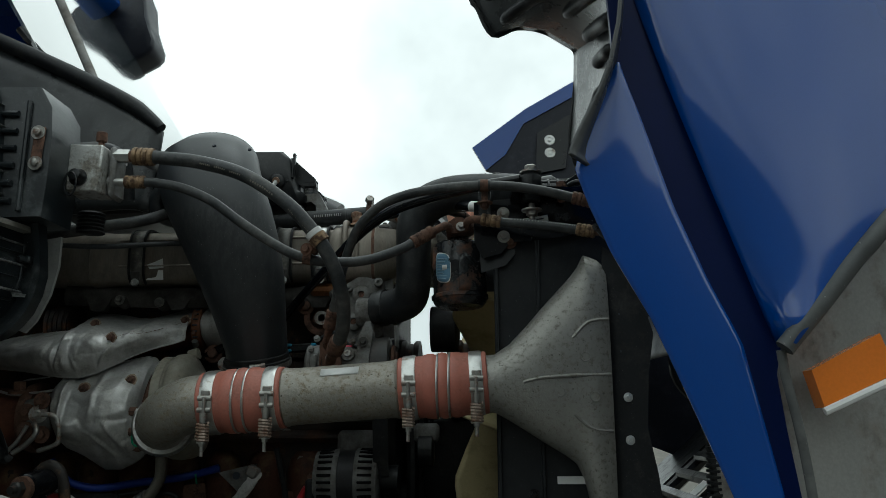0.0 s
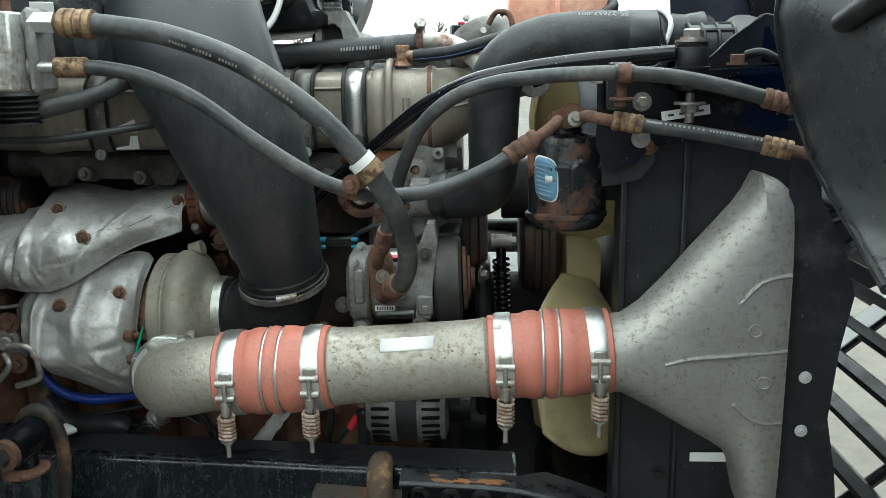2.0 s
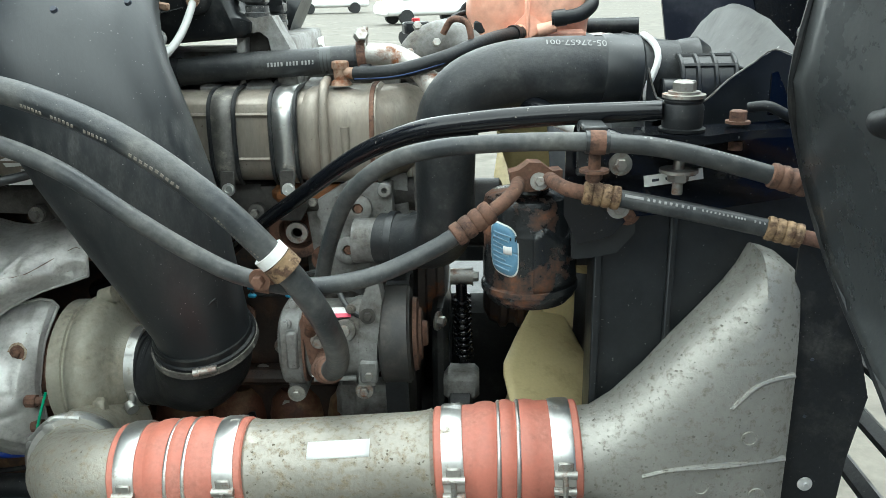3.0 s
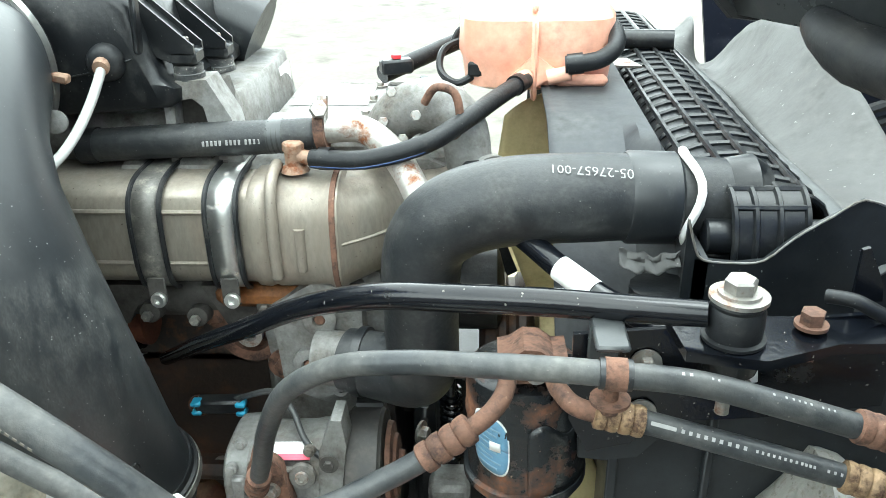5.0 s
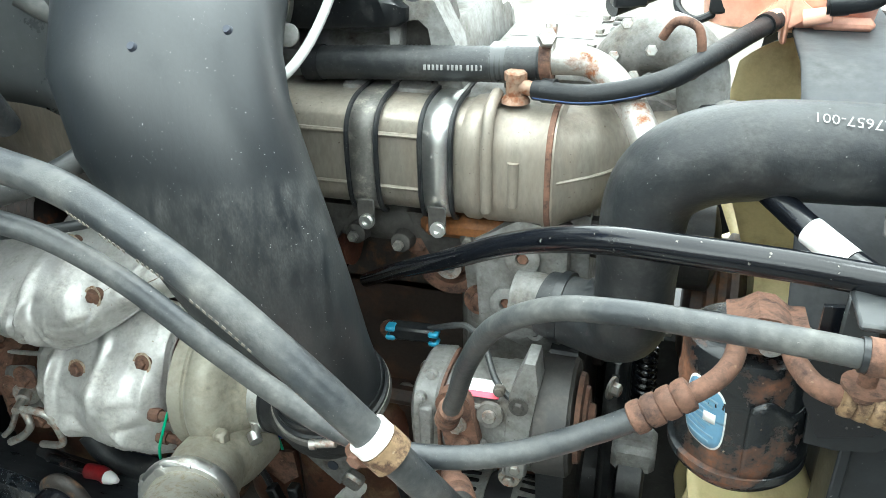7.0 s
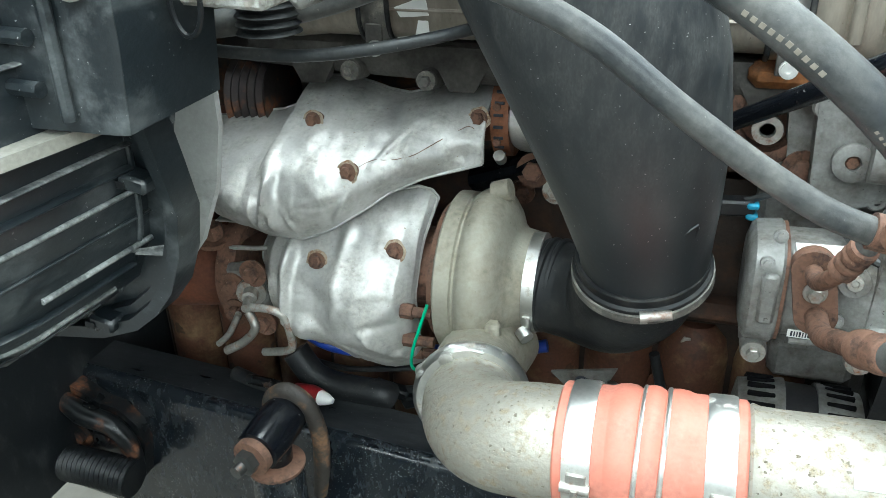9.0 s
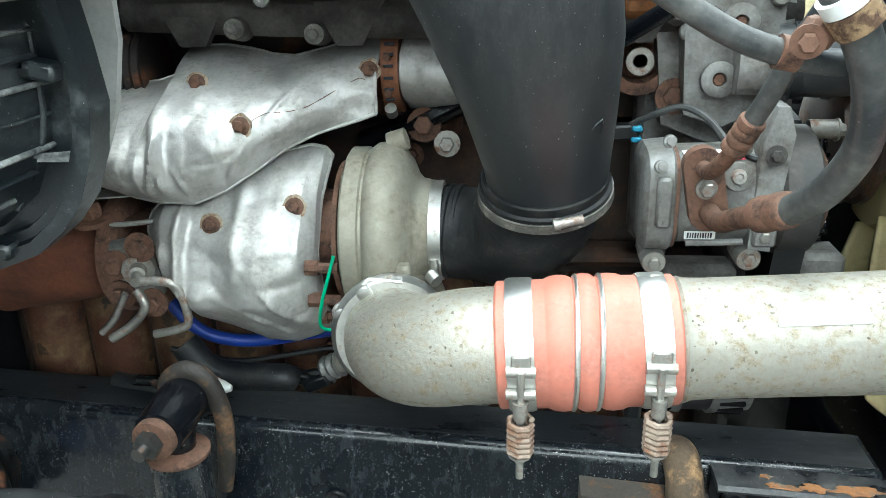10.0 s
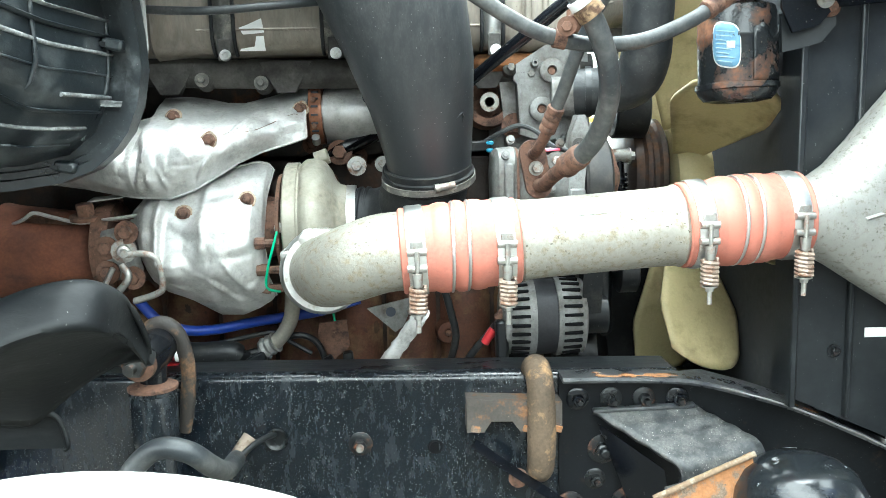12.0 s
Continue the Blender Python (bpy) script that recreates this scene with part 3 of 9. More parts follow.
for dx, dz in ((0.20, 1.335), (0.235, 1.270), (0.285, 1.335), (0.30, 1.26)):
    part("casting_mark", Geo().lathe([(0, 0.010), (0.0018, 0.0095), (0.0018, 0.0075), (0.0006, 0.007)], (dx, 1.6535, dz), (0, -1, 0), 20), CAST, tank)
# side flap of black rubber beside the tank
flap = Geo().slab([(0.330, 1.690, 1.56), (0.330, 1.690, 1.05), (0.29, 1.70, 0.98), (0.26, 1.70, 0.86), (0.40, 1.675, 0.86), (0.418, 1.665, 1.06), (0.412, 1.668, 1.12), (0.398, 1.672, 1.20), (0.405, 1.670, 1.30), (0.418, 1.668, 1.38), (0.400, 1.672, 1.45), (0.375, 1.680, 1.50), (0.36, 1.684, 1.53)], (0, 0.004, 0))
sideflap = part("side_flap", flap, RUBBER, cooler, "black rubber air seal flap")
for z in (1.259, 1.179):
    g = Geo().lathe([(0, 0.009), (0.002, 0.0085), (0.003, 0.004), (0.005, 0.003)], (0.3655, 1.679, z), (0, -1, 0), 20)
    part("rivet", g, RIVET, sideflap, "bright round rivet washer")
for z in (1.42, 1.347):
    part("hole", Geo().lathe([(0, 0.0022), (0.0012, 0.0018)], (0.357, 1.684, z), (0, -1, 0), 8), INK, sideflap)


# ---- radiator: black side frame, shroud, top tank ----
rad = thing("radiator", (0.25, 1.85, 0.85), "radiator with black side frame, fan shroud and ribbed plastic top tank", "radiator")
part("side_frame", Geo().slab([(0.1155, 1.7525, 1.61), (0.3825, 1.7525, 1.61), (0.3825, 1.7525, 0.885), (0.1155, 1.7525, 1.006)], (0, 0.055, 0)), FRAMEBLACK, rad, "black painted steel side channel")
part("frame_lip", Geo().box((0.205, 1.748, 1.280), (0.008, 0.012, 0.62), 0.002), FRAMEBLACK, rad)
part("frame_lip", Geo().box((0.119, 1.749, 1.29), (0.010, 0.014, 0.60), 0.002), FRAMEBLACK, rad)
g = Geo().hexhead((0.185, 1.752, 1.075), (0, -1, 0), 0.006)
part("frame_bolt", g, RUSTPAINT, rad)
part("frame_label", Geo().box((0.262, 1.7505, 1.102), (0.062, 0.001, 0.015), 0.0003), WHITE, rad, "small white part label")
part("core", Geo().box((0.275, 2.33, 1.27), (0.09, 1.02, 0.84), 0.004), BLACKPAINT, rad, "dark radiator core")
# shroud: a barrel round the fan, closing to the core
FC = Vector((0.115, 2.27, 1.300))
g = Geo()


def barrel_pt(u, v):
    """The barrel's upper arc over the fan, widening to the core."""
    a = radians(38 + 118 * u)
    r = 0.468 if v < 0.7 else 0.468 + (v - 0.7) * 0.25
    return Vector((0.072 + 0.125 * v, max(1.816, FC.y + r * math.cos(a) * 1.1), min(FC.z + r * math.sin(a), 1.742 - 0.02 * (v > 0.95))))


shroud = part("fan_shroud", Geo().sheet(barrel_pt, 40, 10), SHROUDGREY, rad, "black plastic fan shroud", thick=0.006)
part("shroud_side", Geo().slab([(0.185, 1.80, 0.88), (0.185, 2.80, 0.88), (0.185, 2.80, 1.70), (0.185, 1.80, 1.70)], (0.012, 0, 0)), SHROUDGREY, shroud)
part("shroud_cheek", Geo().tube([(0.165, 1.825, 1.66), (0.165, 1.82, 1.40), (0.165, 1.82, 1.05)], 0.03, 14, 4), PLASTIC, shroud, "rounded shroud edge")
# top tank with its rib lattice
TY0, TY1, TX0, TX1, TZ = 1.875, 2.86, 0.200, 0.325, 1.715


def tank_pt(u, v, lift=0.0):
    w = 0.5 - 0.5 * math.cos(math.pi * u)
    return Vector((TX0 + (TX1 - TX0) * w + 0.0, TY0 + (TY1 - TY0) * v, TZ - 0.05 + 0.068 * math.sin(math.pi * u) ** 0.38 + lift))


toptank = part("top_tank", Geo().sheet(lambda u, v: tank_pt(u, v), 18, 30), PLASTIC, rad, "black ribbed plastic radiator tank", thick=0.004)
NR = 28
for k in range(NR + 1):
    v = k / NR
    part("cross_rib", Geo().tube([tank_pt(u / 12, v, 0.003) for u in range(13)], 0.0034, 6, 1, flat=1.5), PLASTIC, toptank)
for u in (0.21, 0.38, 0.53, 0.70):
    part("long_rib", Geo().tube([tank_pt(u, 0, 0.005), tank_pt(u, 1, 0.005)], 0.0038, 6, 1), PLASTIC, toptank)
def end_pt(u, v, lift=0.0):
    """Domed near end of the tank: u across, v from the top down to its foot."""
    a = radians(88 * v)
    w = 0.034 - 0.002 * v
    return Vector((0.254 + w * (2 * u - 1), 1.862 - (0.046 + lift) * math.sin(a) ** 0.8, 1.682 + (0.064 + lift) * math.cos(a) ** 0.7))


tend = part("tank_end", Geo().sheet(lambda u, v: end_pt(u, v), 12, 14), PLASTIC, toptank, thick=0.004)
for u in (0.02, 0.30, 0.62, 0.98):
    part("end_rib", Geo().tube([end_pt(u, v / 8, 0.002) for v in range(9)], 0.0032, 6, 2), PLASTIC, tend)
for v in (0.12, 0.45):
    part("end_rib", Geo().tube([end_pt(u / 8, v, 0.002) for u in range(9)], 0.0032, 6, 2), PLASTIC, tend)
for x, dx in ((0.226, -1), (0.282, 1)):
    g = Geo().lathe([(0, 0.016), (0.024, 0.016), (0.026, 0.014)], (x, 1.836, 1.706), (dx, 0, 0), 20)
    g.box((x + dx * 0.013, 1.842, 1.682), (0.026, 0.022, 0.022), 0.005)
    part("tank_pin", g, PLASTIC, tend)
part("hose_neck", Geo().lathe([(0, 0.034), (0.05, 0.034), (0.052, 0.036), (0.075, 0.04), (0.09, 0.03)], (0.175, 1.88, 1.728), (1, 0.02, 0), 28), PLASTIC, toptank)
for k in range(9):
    y = 1.95 + k * 0.10
    part("tank_clip", Geo().tube([(TX1 - 0.003, y, 1.690), (TX1 + 0.014, y, 1.694), (TX1 + 0.016, y + 0.012, 1.696), (TX1 - 0.002, y + 0.014, 1.692)], 0.0026, 6, 2), ZINC, toptank)
    part("tank_clip", Geo().tube([(TX0 + 0.003, y, 1.690), (TX0 - 0.012, y, 1.694), (TX0 - 0.013, y + 0.012, 1.696), (TX0 + 0.002, y + 0.014, 1.692)], 0.0026, 6, 2), PLASTIC, toptank)

# grey seal baffle along the tank's far side
SEAL_EDGE = [(0.45, 1.78, 1.655), (0.46, 1.95, 1.684), (0.46, 2.10, 1.730), (0.46, 2.18, 1.755), (0.46, 2.28, 1.778), (0.46, 2.46, 1.788), (0.46, 2.61, 1.760), (0.455, 2.70, 1.715), (0.445, 2.80, 1.650), (0.44, 2.92, 1.625), (0.45, 3.02, 1.690), (0.45, 3.07, 1.690)]


def spline(points, u):
    P = [Vector(p) for p in points]
    f = min(max(u, 0.0), 1.0) * (len(P) - 1)
    k = min(int(f), len(P) - 2)
    t = f - k
    a, b, c, d = P[max(k - 1, 0)], P[k], P[k + 1], P[min(k + 2, len(P) - 1)]
    return 0.5 * ((2 * b) + (c - a) * t + (2 * a - 5 * b + 4 * c - d) * t * t + (3 * b - a - 3 * c + d) * t ** 3)


def strip_pt(u, v):
    """A raised rubber strip beside the tank, rounded on top."""
    y = 1.79 + 1.27 * u
    a = math.pi * v
    return Vector((0.350 + 0.022 * u - 0.019 * math.cos(a) + 0.004 * math.sin(u * 14), y, 1.640 + 0.056 * math.sin(a) ** 0.6 - 0.026 * u))


def flap_pt(u, v):
    a, b = strip_pt(u, 0.75), spline(SEAL_EDGE, u)
    b.y = a.y + (b.y - a.y) * v
    p = a.lerp(b, v)
    p.z += -0.012 * math.sin(math.pi * v) + crumple(p, 9, 0.003)
    return p


part("air_seal", Geo().sheet(strip_pt, 60, 12), BAFFLE, rad, "grey rubber air seal strip", thick=0.003)
part("seal_flap", Geo().sheet(flap_pt, 90, 12), SEALPALE, rad, "pale grey seal sheet with a ragged edge", thick=0.002)


# ---- upper radiator hose ----
hose = thing("radiator_hose", (0.0, 1.88, 1.48), "thick black radiator hose bent down to the thermostat", "hose")
HP = [(0.232, 1.881, 1.726), (0.19, 1.880, 1.727), (0.10, 1.872, 1.729), (0.02, 1.872, 1.724), (-0.033, 1.878, 1.704), (-0.061, 1.886, 1.665), (-0.066, 1.890, 1.590), (-0.067, 1.900, 1.528), (-0.080, 1.925, 1.492), (-0.122, 1.955, 1.480), (-0.165, 1.970, 1.479)]
part("hose_body", Geo().tube(HP, [0.036, 0.039, 0.0425, 0.043, 0.043, 0.0415, 0.0395, 0.0395, 0.040, 0.040, 0.038], 40, 8), HOSEBLACK, hose)
part("hose_cuff", Geo().lathe([(0, 0.0425), (0.003, 0.0445), (0.045, 0.0440), (0.048, 0.0405)], (0.132, 1.876, 1.728), (1, 0.05, -0.03), 32), DUCT, hose, "smooth clamped hose end")
ringp = [Vector((0.190 + 0.006 * math.sin(3 * t), 1.880 + 0.044 * math.cos(t), 1.727 + 0.044 * math.sin(t))) for t in (2 * math.pi * k / 28 for k in range(29))]
part("tie_strip", Geo().tube(ringp, 0.0042, 8, 1, cap=False), CLOTH, hose, "frayed white plastic strip")


def on_hose(a, up):
    """The number runs backwards over the crown of the hose."""
    x = 0.134 - a
    c = Vector((x, 1.872, 1.724 + (x - 0.02) * 0.06))
    w = radians(37 - 190 * a) + up / 0.043
    return c + Vector((0, -math.sin(w), math.cos(w))) * 0.0453


lettering("part_number", "05-27657-001", 0.0095, hose, CHALK, on_hose)


def film_pt(u, v):
    p = Vector((0.125 + 0.055 * u, 1.834 - 0.010 * v, 1.690 - 0.014 * v - 0.008 * math.sin(u * 3.1)))
    return p + Vector((0, crumple(p, 60, 0.006), crumple(p, 45, 0.006, 3)))


part("film_scrap", Geo().sheet(film_pt, 14, 8), SEALPALE, hose, "crumpled clear film scrap", thick=0.0008)
for i, (x, z) in enumerate(((-0.150, 1.479), (-0.118, 1.480))):
    part("hose_clamp", Geo().lathe([(0, 0.040), (0, 0.0425), (0.010, 0.0425), (0.010, 0.040)], (x, 1.966 - 0.008 * i, z), (1, -0.2, 0), 32), DUCT, hose)


# ---- support rod from firewall to radiator ----
rod = thing("support_rod", (0.15, 1.70, 1.68), "bent glossy black steel support rod bolted to the radiator frame", "rod")
RP = [(-0.415, 2.026, 1.439), (-0.339, 1.957, 1.505), (-0.262, 1.893, 1.565), (-0.177, 1.829, 1.630), (-0.100, 1.784, 1.668), (-0.022, 1.752, 1.685), (0.048, 1.731, 1.694), (0.106, 1.714, 1.699), (0.172, 1.697, 1.704)]
part("rod_tube", Geo().tube(RP, [0.009, 0.010, 0.011, 0.0115, 0.0125, 0.0125, 0.012, 0.0115, 0.0105], 20, 6), BLACKPAINT, rod)
iso = part("isolator", Geo().lathe([(0, 0.024), (0.003, 0.0245), (0.004, 0.021), (0.008, 0.0215), (0.026, 0.0215), (0.029, 0.0195), (0.032, 0.0205), (0.034, 0.0195)], (0.194, 1.699, 1.682), (0, 0, 1), 36), RUBBER, rod, "black rubber isolator bushing")
part("washer", Geo().lathe([(0, 0.018), (0.001, 0.0225), (0.0045, 0.0225), (0.005, 0.013)], (0.194, 1.699, 1.716), (0, 0, 1), 32), ZINC, iso)
part("bolt_head", Geo().lathe([(0, 0.0165), (0.003, 0.0165), (0.0032, 0.0125)], (0.194, 1.699, 1.7205), (0, 0, 1), 24).lathe([(0, 0.0125), (0.009, 0.0125), (0.011, 0.0105)], (0.194, 1.699, 1.7235), (0, 0, 1), 6), ZINC, iso)
part("bolt_end", Geo().hexhead((0.194, 1.699, 1.640), (0, 0, -1), 0.012, 0.014).tube([(0.194, 1.699, 1.68), (0.194, 1.699, 1.612)], 0.006, 10), ZINC, iso)
part("lower_cup", Geo().lathe([(0, 0.014), (0.004, 0.021), (0.016, 0.023), (0.020, 0.023)], (0.194, 1.699, 1.652), (0, 0, 1), 28), RUSTPAINT, iso, "rusted lower mount cup")
# second rod behind, with a sticker
rod2 = thing("stay_rod", (0.2, 1.76, 1.62), "black painted stay rod with a worn white sticker", "rod")
part("stay_tube", Geo().tube([(0.00, 1.90, 1.710), (0.04, 1.853, 1.694), (0.09, 1.798, 1.674), (0.165, 1.742, 1.650)], 0.0115, 16, 6), BLACKPAINT, rod2)
st = Vector((0.084, 1.804, 1.676))
sd = Vector((0.05, -0.050, -0.018)).normalized()
part("sticker", Geo().lathe([(-0.021, 0.0122), (0.021, 0.0122)], st, sd, 20, cap=False), WHITE, rod2, "white paper sticker")

# bracket at the radiator's top corner
br = thing("radiator_bracket", (0.24, 1.74, 1.60), "black steel corner bracket with rusty bolts", "bracket")
part("top_plate", Geo().slab([(0.155, 1.680, 1.681), (0.212, 1.668, 1.681), (0.272, 1.690, 1.683), (0.330, 1.690, 1.685), (0.330, 1.722, 1.685), (0.262, 1.732, 1.683), (0.15, 1.735, 1.680)], (0, 0, -0.009)), BLACKPAINT, br)
part("rusty_bolt", Geo().lathe([(0, 0.013), (0.003, 0.013), (0.003, 0.0105)], (0.256, 1.710, 1.687), (0, 0, 1), 20).lathe([(0.003, 0.0095), (0.013, 0.0095), (0.014, 0.008)], (0.256, 1.710, 1.687), (0, 0, 1), 6), RUSTY, br, "orange rusted hex bolt")
part("rusty_nut", Geo().lathe([(0, 0.008), (0.010, 0.008)], (0.256, 1.710, 1.668), (0, 0, -1), 6), RUSTY, br)
part("face_plate", Geo().slab([(0.075, 1.728, 1.665), (0.150, 1.728, 1.672), (0.335, 1.728, 1.690), (0.335, 1.728, 1.60), (0.235, 1.728, 1.585), (0.150, 1.728, 1.578), (0.130, 1.728, 1.555), (0.092, 1.728, 1.545), (0.075, 1.728, 1.58)], (0, 0.005, 0)), BLACKPAINT, br)
WP = [(0.176, 1.738), (0.183, 1.715), (0.192, 1.700), (0.222, 1.697), (0.245, 1.700), (0.268, 1.722), (0.296, 1.742), (0.320, 1.757), (0.355, 1.743), (0.40, 1.718), (0.42, 1.45), (0.20, 1.45), (0.176, 1.66)]
part("web_plate", Geo().slab([(x, 1.800, z) for x, z in WP], (0, 0.004, 0)), FRAMEBLACK, br)
part("web_edge", Geo().tube([(x, 1.799, z) for x, z in WP[:9]], 0.0012, 6, 3), OLDALU, br, "bare metal edge")
for x, z in ((0.136, 1.640), (0.136, 1.590)):
    part("flange_bolt", Geo().hexhead((x, 1.727, z), (0, -1, 0), 0.0075, 0.010), ZINC, br)
part("part_label", Geo().box((0.196, 1.7270, 1.624), (0.066, 0.001, 0.013), 0.0003, (0, -8, 0)), WHITE, br, "white printed part label")
for dx in (-0.020, -0.005, 0.012, 0.02):
    part("print_bar", Geo().box((0.196 + dx, 1.7262, 1.624 + dx * 0.14), (0.008, 0.0006, 0.003), 0.0001, (0, -8, 0)), INK, br)
part("tab", Geo().slab([(0.300, 1.745, 1.690), (0.324, 1.745, 1.690), (0.322, 1.745, 1.705), (0.306, 1.745, 1.738), (0.300, 1.745, 1.736)], (0, 0.004, 0)), BLACKPAINT, br)
part("loom", Geo().tube([(0.275, 1.735, 1.700), (0.291, 1.722, 1.703), (0.312, 1.718, 1.693), (0.346, 1.718, 1.676), (0.40, 1.72, 1.650)], 0.006, 10, 6), RUBBER, br, "black corrugated loom")


# ---- receiver drier ----
LABELGREY = mat("faded blue print", (0.22, 0.34, 0.43), 0.6, bump=0.0)
drier = thing("receiver_drier", (0.03, 1.795, 1.448), "rusting black receiver drier canister with a pale blue label", "filter drier")
DT = Vector((-0.02, 0.03, 1)).normalized()
db = Vector((0.042, 1.795, 1.451))
DR = 0.0560
part("canister", Geo().lathe([(0, 0.030), (0.003, 0.048), (0.012, 0.056), (0.022, 0.0590), (0.026, 0.0590), (0.027, DR), (0.088, DR), (0.092, DR + 0.0012), (0.097, DR + 0.0012), (0.100, DR), (0.128, DR), (0.137, 0.0535), (0.142, 0.046), (0.144, 0.03), (0.145, 0.02)], db, DT, 56), DRIERPAINT, drier)
part("bottom_band", Geo().lathe([(0.018, 0.0575), (0.020, 0.0605), (0.027, 0.0605), (0.029, 0.0565)], db, DT, 56), DRIERPAINT, drier)


def on_drier(a, h, out):
    """Point on the canister at angle a (0 faces out), height h."""
    return db + DT * h + Vector(((DR + out) * math.sin(a), -(DR + out) * math.cos(a), 0))


def leaf(size, out):
    """Rounded label, wider across its upper left and lower right."""
    def fn(u, v):
        t = 2 * math.pi * v
        c, d = math.cos(t), math.sin(t)
        k = (abs(c) ** 3.4 + abs(d) ** 3.4) ** (-1 / 3.4) * u * size
        return on_drier(-0.64 + 0.34 * k * c, 0.081 + 0.030 * k * d - 0.004 * k * c, out)
    return fn


part("label_border", Geo().sheet(leaf(1.07, 0.0004), 4, 48), WHITE, drier, "white label border", thick=0.0004)
label = part("drier_label", Geo().sheet(leaf(1.0, 0.0010), 4, 48), LABELBLUE, drier, "pale blue printed label", thick=0.0004)
for k in range(8):
    h0 = 0.103 - 0.0060 * k
    a1 = -0.42 - 0.14 * ((k * 7) % 3) / 2
    part("print_bar", Geo().sheet(lambda u, v: on_drier(-0.90 + (a1 + 0.90) * u, h0 - 0.0022 * v - 0.004 * u, 0.0018), 6, 1), LABELGREY, label, thick=0.0002)
part("print_panel", Geo().sheet(lambda u, v: on_drier(-0.62 + 0.20 * u, 0.086 - 0.010 * v, 0.0021), 6, 1), WHITE, label, thick=0.0002)
part("mount_arm", Geo().slab([(0.085, 1.752, 1.574), (0.120, 1.742, 1.578), (0.158, 1.738, 1.577), (0.159, 1.738, 1.556), (0.139, 1.738, 1.532), (0.110, 1.742, 1.524), (0.088, 1.750, 1.520)], (0, 0.006, 0)), FRAMEBLACK, drier, "black steel mounting arm")
part("arm_bolt", Geo().hexhead((0.149, 1.737, 1.580), (0, -1, 0), 0.008, 0.010), RUSTY, drier)
part("mounting_saddle", Geo().sheet(lambda u, v: on_drier(0.02 + 1.35 * u, 0.030 + (0.072 + 0.008 * math.sin(9 * u)) * v, 0.0022), 20, 6), DRIERPAINT, drier, "raised saddle with flaking black paint", thick=0.0018)
g = Geo().slab([(0.013, 1.744, 1.627), (0.016, 1.744, 1.609), (0.032, 1.744, 1.604), (0.054, 1.744, 1.606), (0.074, 1.744, 1.618), (0.074, 1.744, 1.630), (0.062, 1.744, 1.629), (0.050, 1.744, 1.638), (0.036, 1.744, 1.639), (0.024, 1.744, 1.630)], (0, 0.050, -0.006))
part("fitting_block", g, RUSTY, drier, "rusted winged fitting block")
part("fitting_neck", Geo().lathe([(0, 0.024), (0.012, 0.020), (0.024, 0.018)], (0.042, 1.785, 1.588), (0, 0, 1), 24), RUSTPAINT, drier)
part("fitting_bolt", Geo().hexhead((0.047, 1.743, 1.617), (0.1, -1, 0.2), 0.006, 0.010), ZINC, drier)


# ---- intake duct ----
duct = thing("intake_duct", (-0.44, 1.90, 1.34), "large satin black plastic intake duct tapering down to the turbocharger", "duct")
X = (1, 0, 0)
DS = [((-0.438, 1.903, 1.345), X, (0, 0.94, 0.30), 0.066, 0.066, 2), ((-0.440, 1.893, 1.380), X, (0, 0.94, 0.33), 0.069, 0.068, 2), ((-0.447, 1.866, 1.450), X, (0, 0.95, 0.3), 0.080, 0.074, 2),
      ((-0.458, 1.842, 1.530), X, (0, 0.97, 0.2), 0.097, 0.080, 2.1), ((-0.472, 1.828, 1.610), X, (0, 1, 0.06), 0.113, 0.086, 2.1), ((-0.490, 1.832, 1.690), X, (0, 1, -0.10), 0.126, 0.092, 2.2),
      ((-0.503, 1.852, 1.752), X, (0, 0.9, -0.40), 0.131, 0.098, 2.2), ((-0.512, 1.888, 1.796), X, (0, 0.72, -0.70), 0.130, 0.103, 2.2), ((-0.518, 1.935, 1.818), X, (0, 0.4, -0.92), 0.126, 0.104, 2.2), ((-0.520, 1.985, 1.826), X, (0, 0.1, -1), 0.120, 0.102, 2.2), ((-0.520, 2.02, 1.828), X, (0, 0, -1), 0.118, 0.100, 2.2)]
LEAN = (0.020, 0.020, 0.018, 0.014, 0.006, -0.006, -0.018, -0.022, -0.022, -0.022, -0.022)
DS = [((c[0] + LEAN[k], c[1] - 0.010 * min(1.0, k / 3), c[2]), u, v, a, b * (1 - 0.16 * min(1.0, k / 3)), q) for k, (c, u, v, a, b, q) in enumerate(DS)]
INSET = (0, 0, 0, 0.002, 0.006, 0.012, 0.016, 0.021, 0.026, 0.035, 0.050)
DS = [((c[0] - d / 2, c[1], c[2]), u, v, a - d / 2, b, q) for d, (c, u, v, a, b, q) in zip(INSET, DS)]
part("duct_body", Geo().loft(DS, 64), DUCTSKIN, duct)
for p in ((-0.495, 1.757, 1.814), (-0.430, 1.805, 1.820)):
    part("dimple", Geo().lathe([(0, 0.0045), (0.004, 0.0035)], p, (0, -0.75, 0.65), 14), INK, duct)
dn = Vector((-0.06, -0.30, 0.95)).normalized()
part("duct_lip", Geo().lathe([(-0.022, 0.072), (-0.020, 0.0745), (-0.002, 0.0745), (0.0, 0.071), (0.010, 0.0715), (0.012, 0.070)], (-0.4205, 1.900, 1.358), dn, 48), RUBBER, duct)
clamp = part("hose_clamp", Geo().lathe([(0, 0.0752), (0, 0.0768), (0.010, 0.0764), (0.010, 0.0752)], (-0.4198, 1.904, 1.342), dn, 48), STRAPDARK, duct, "dull worm-drive clamp")
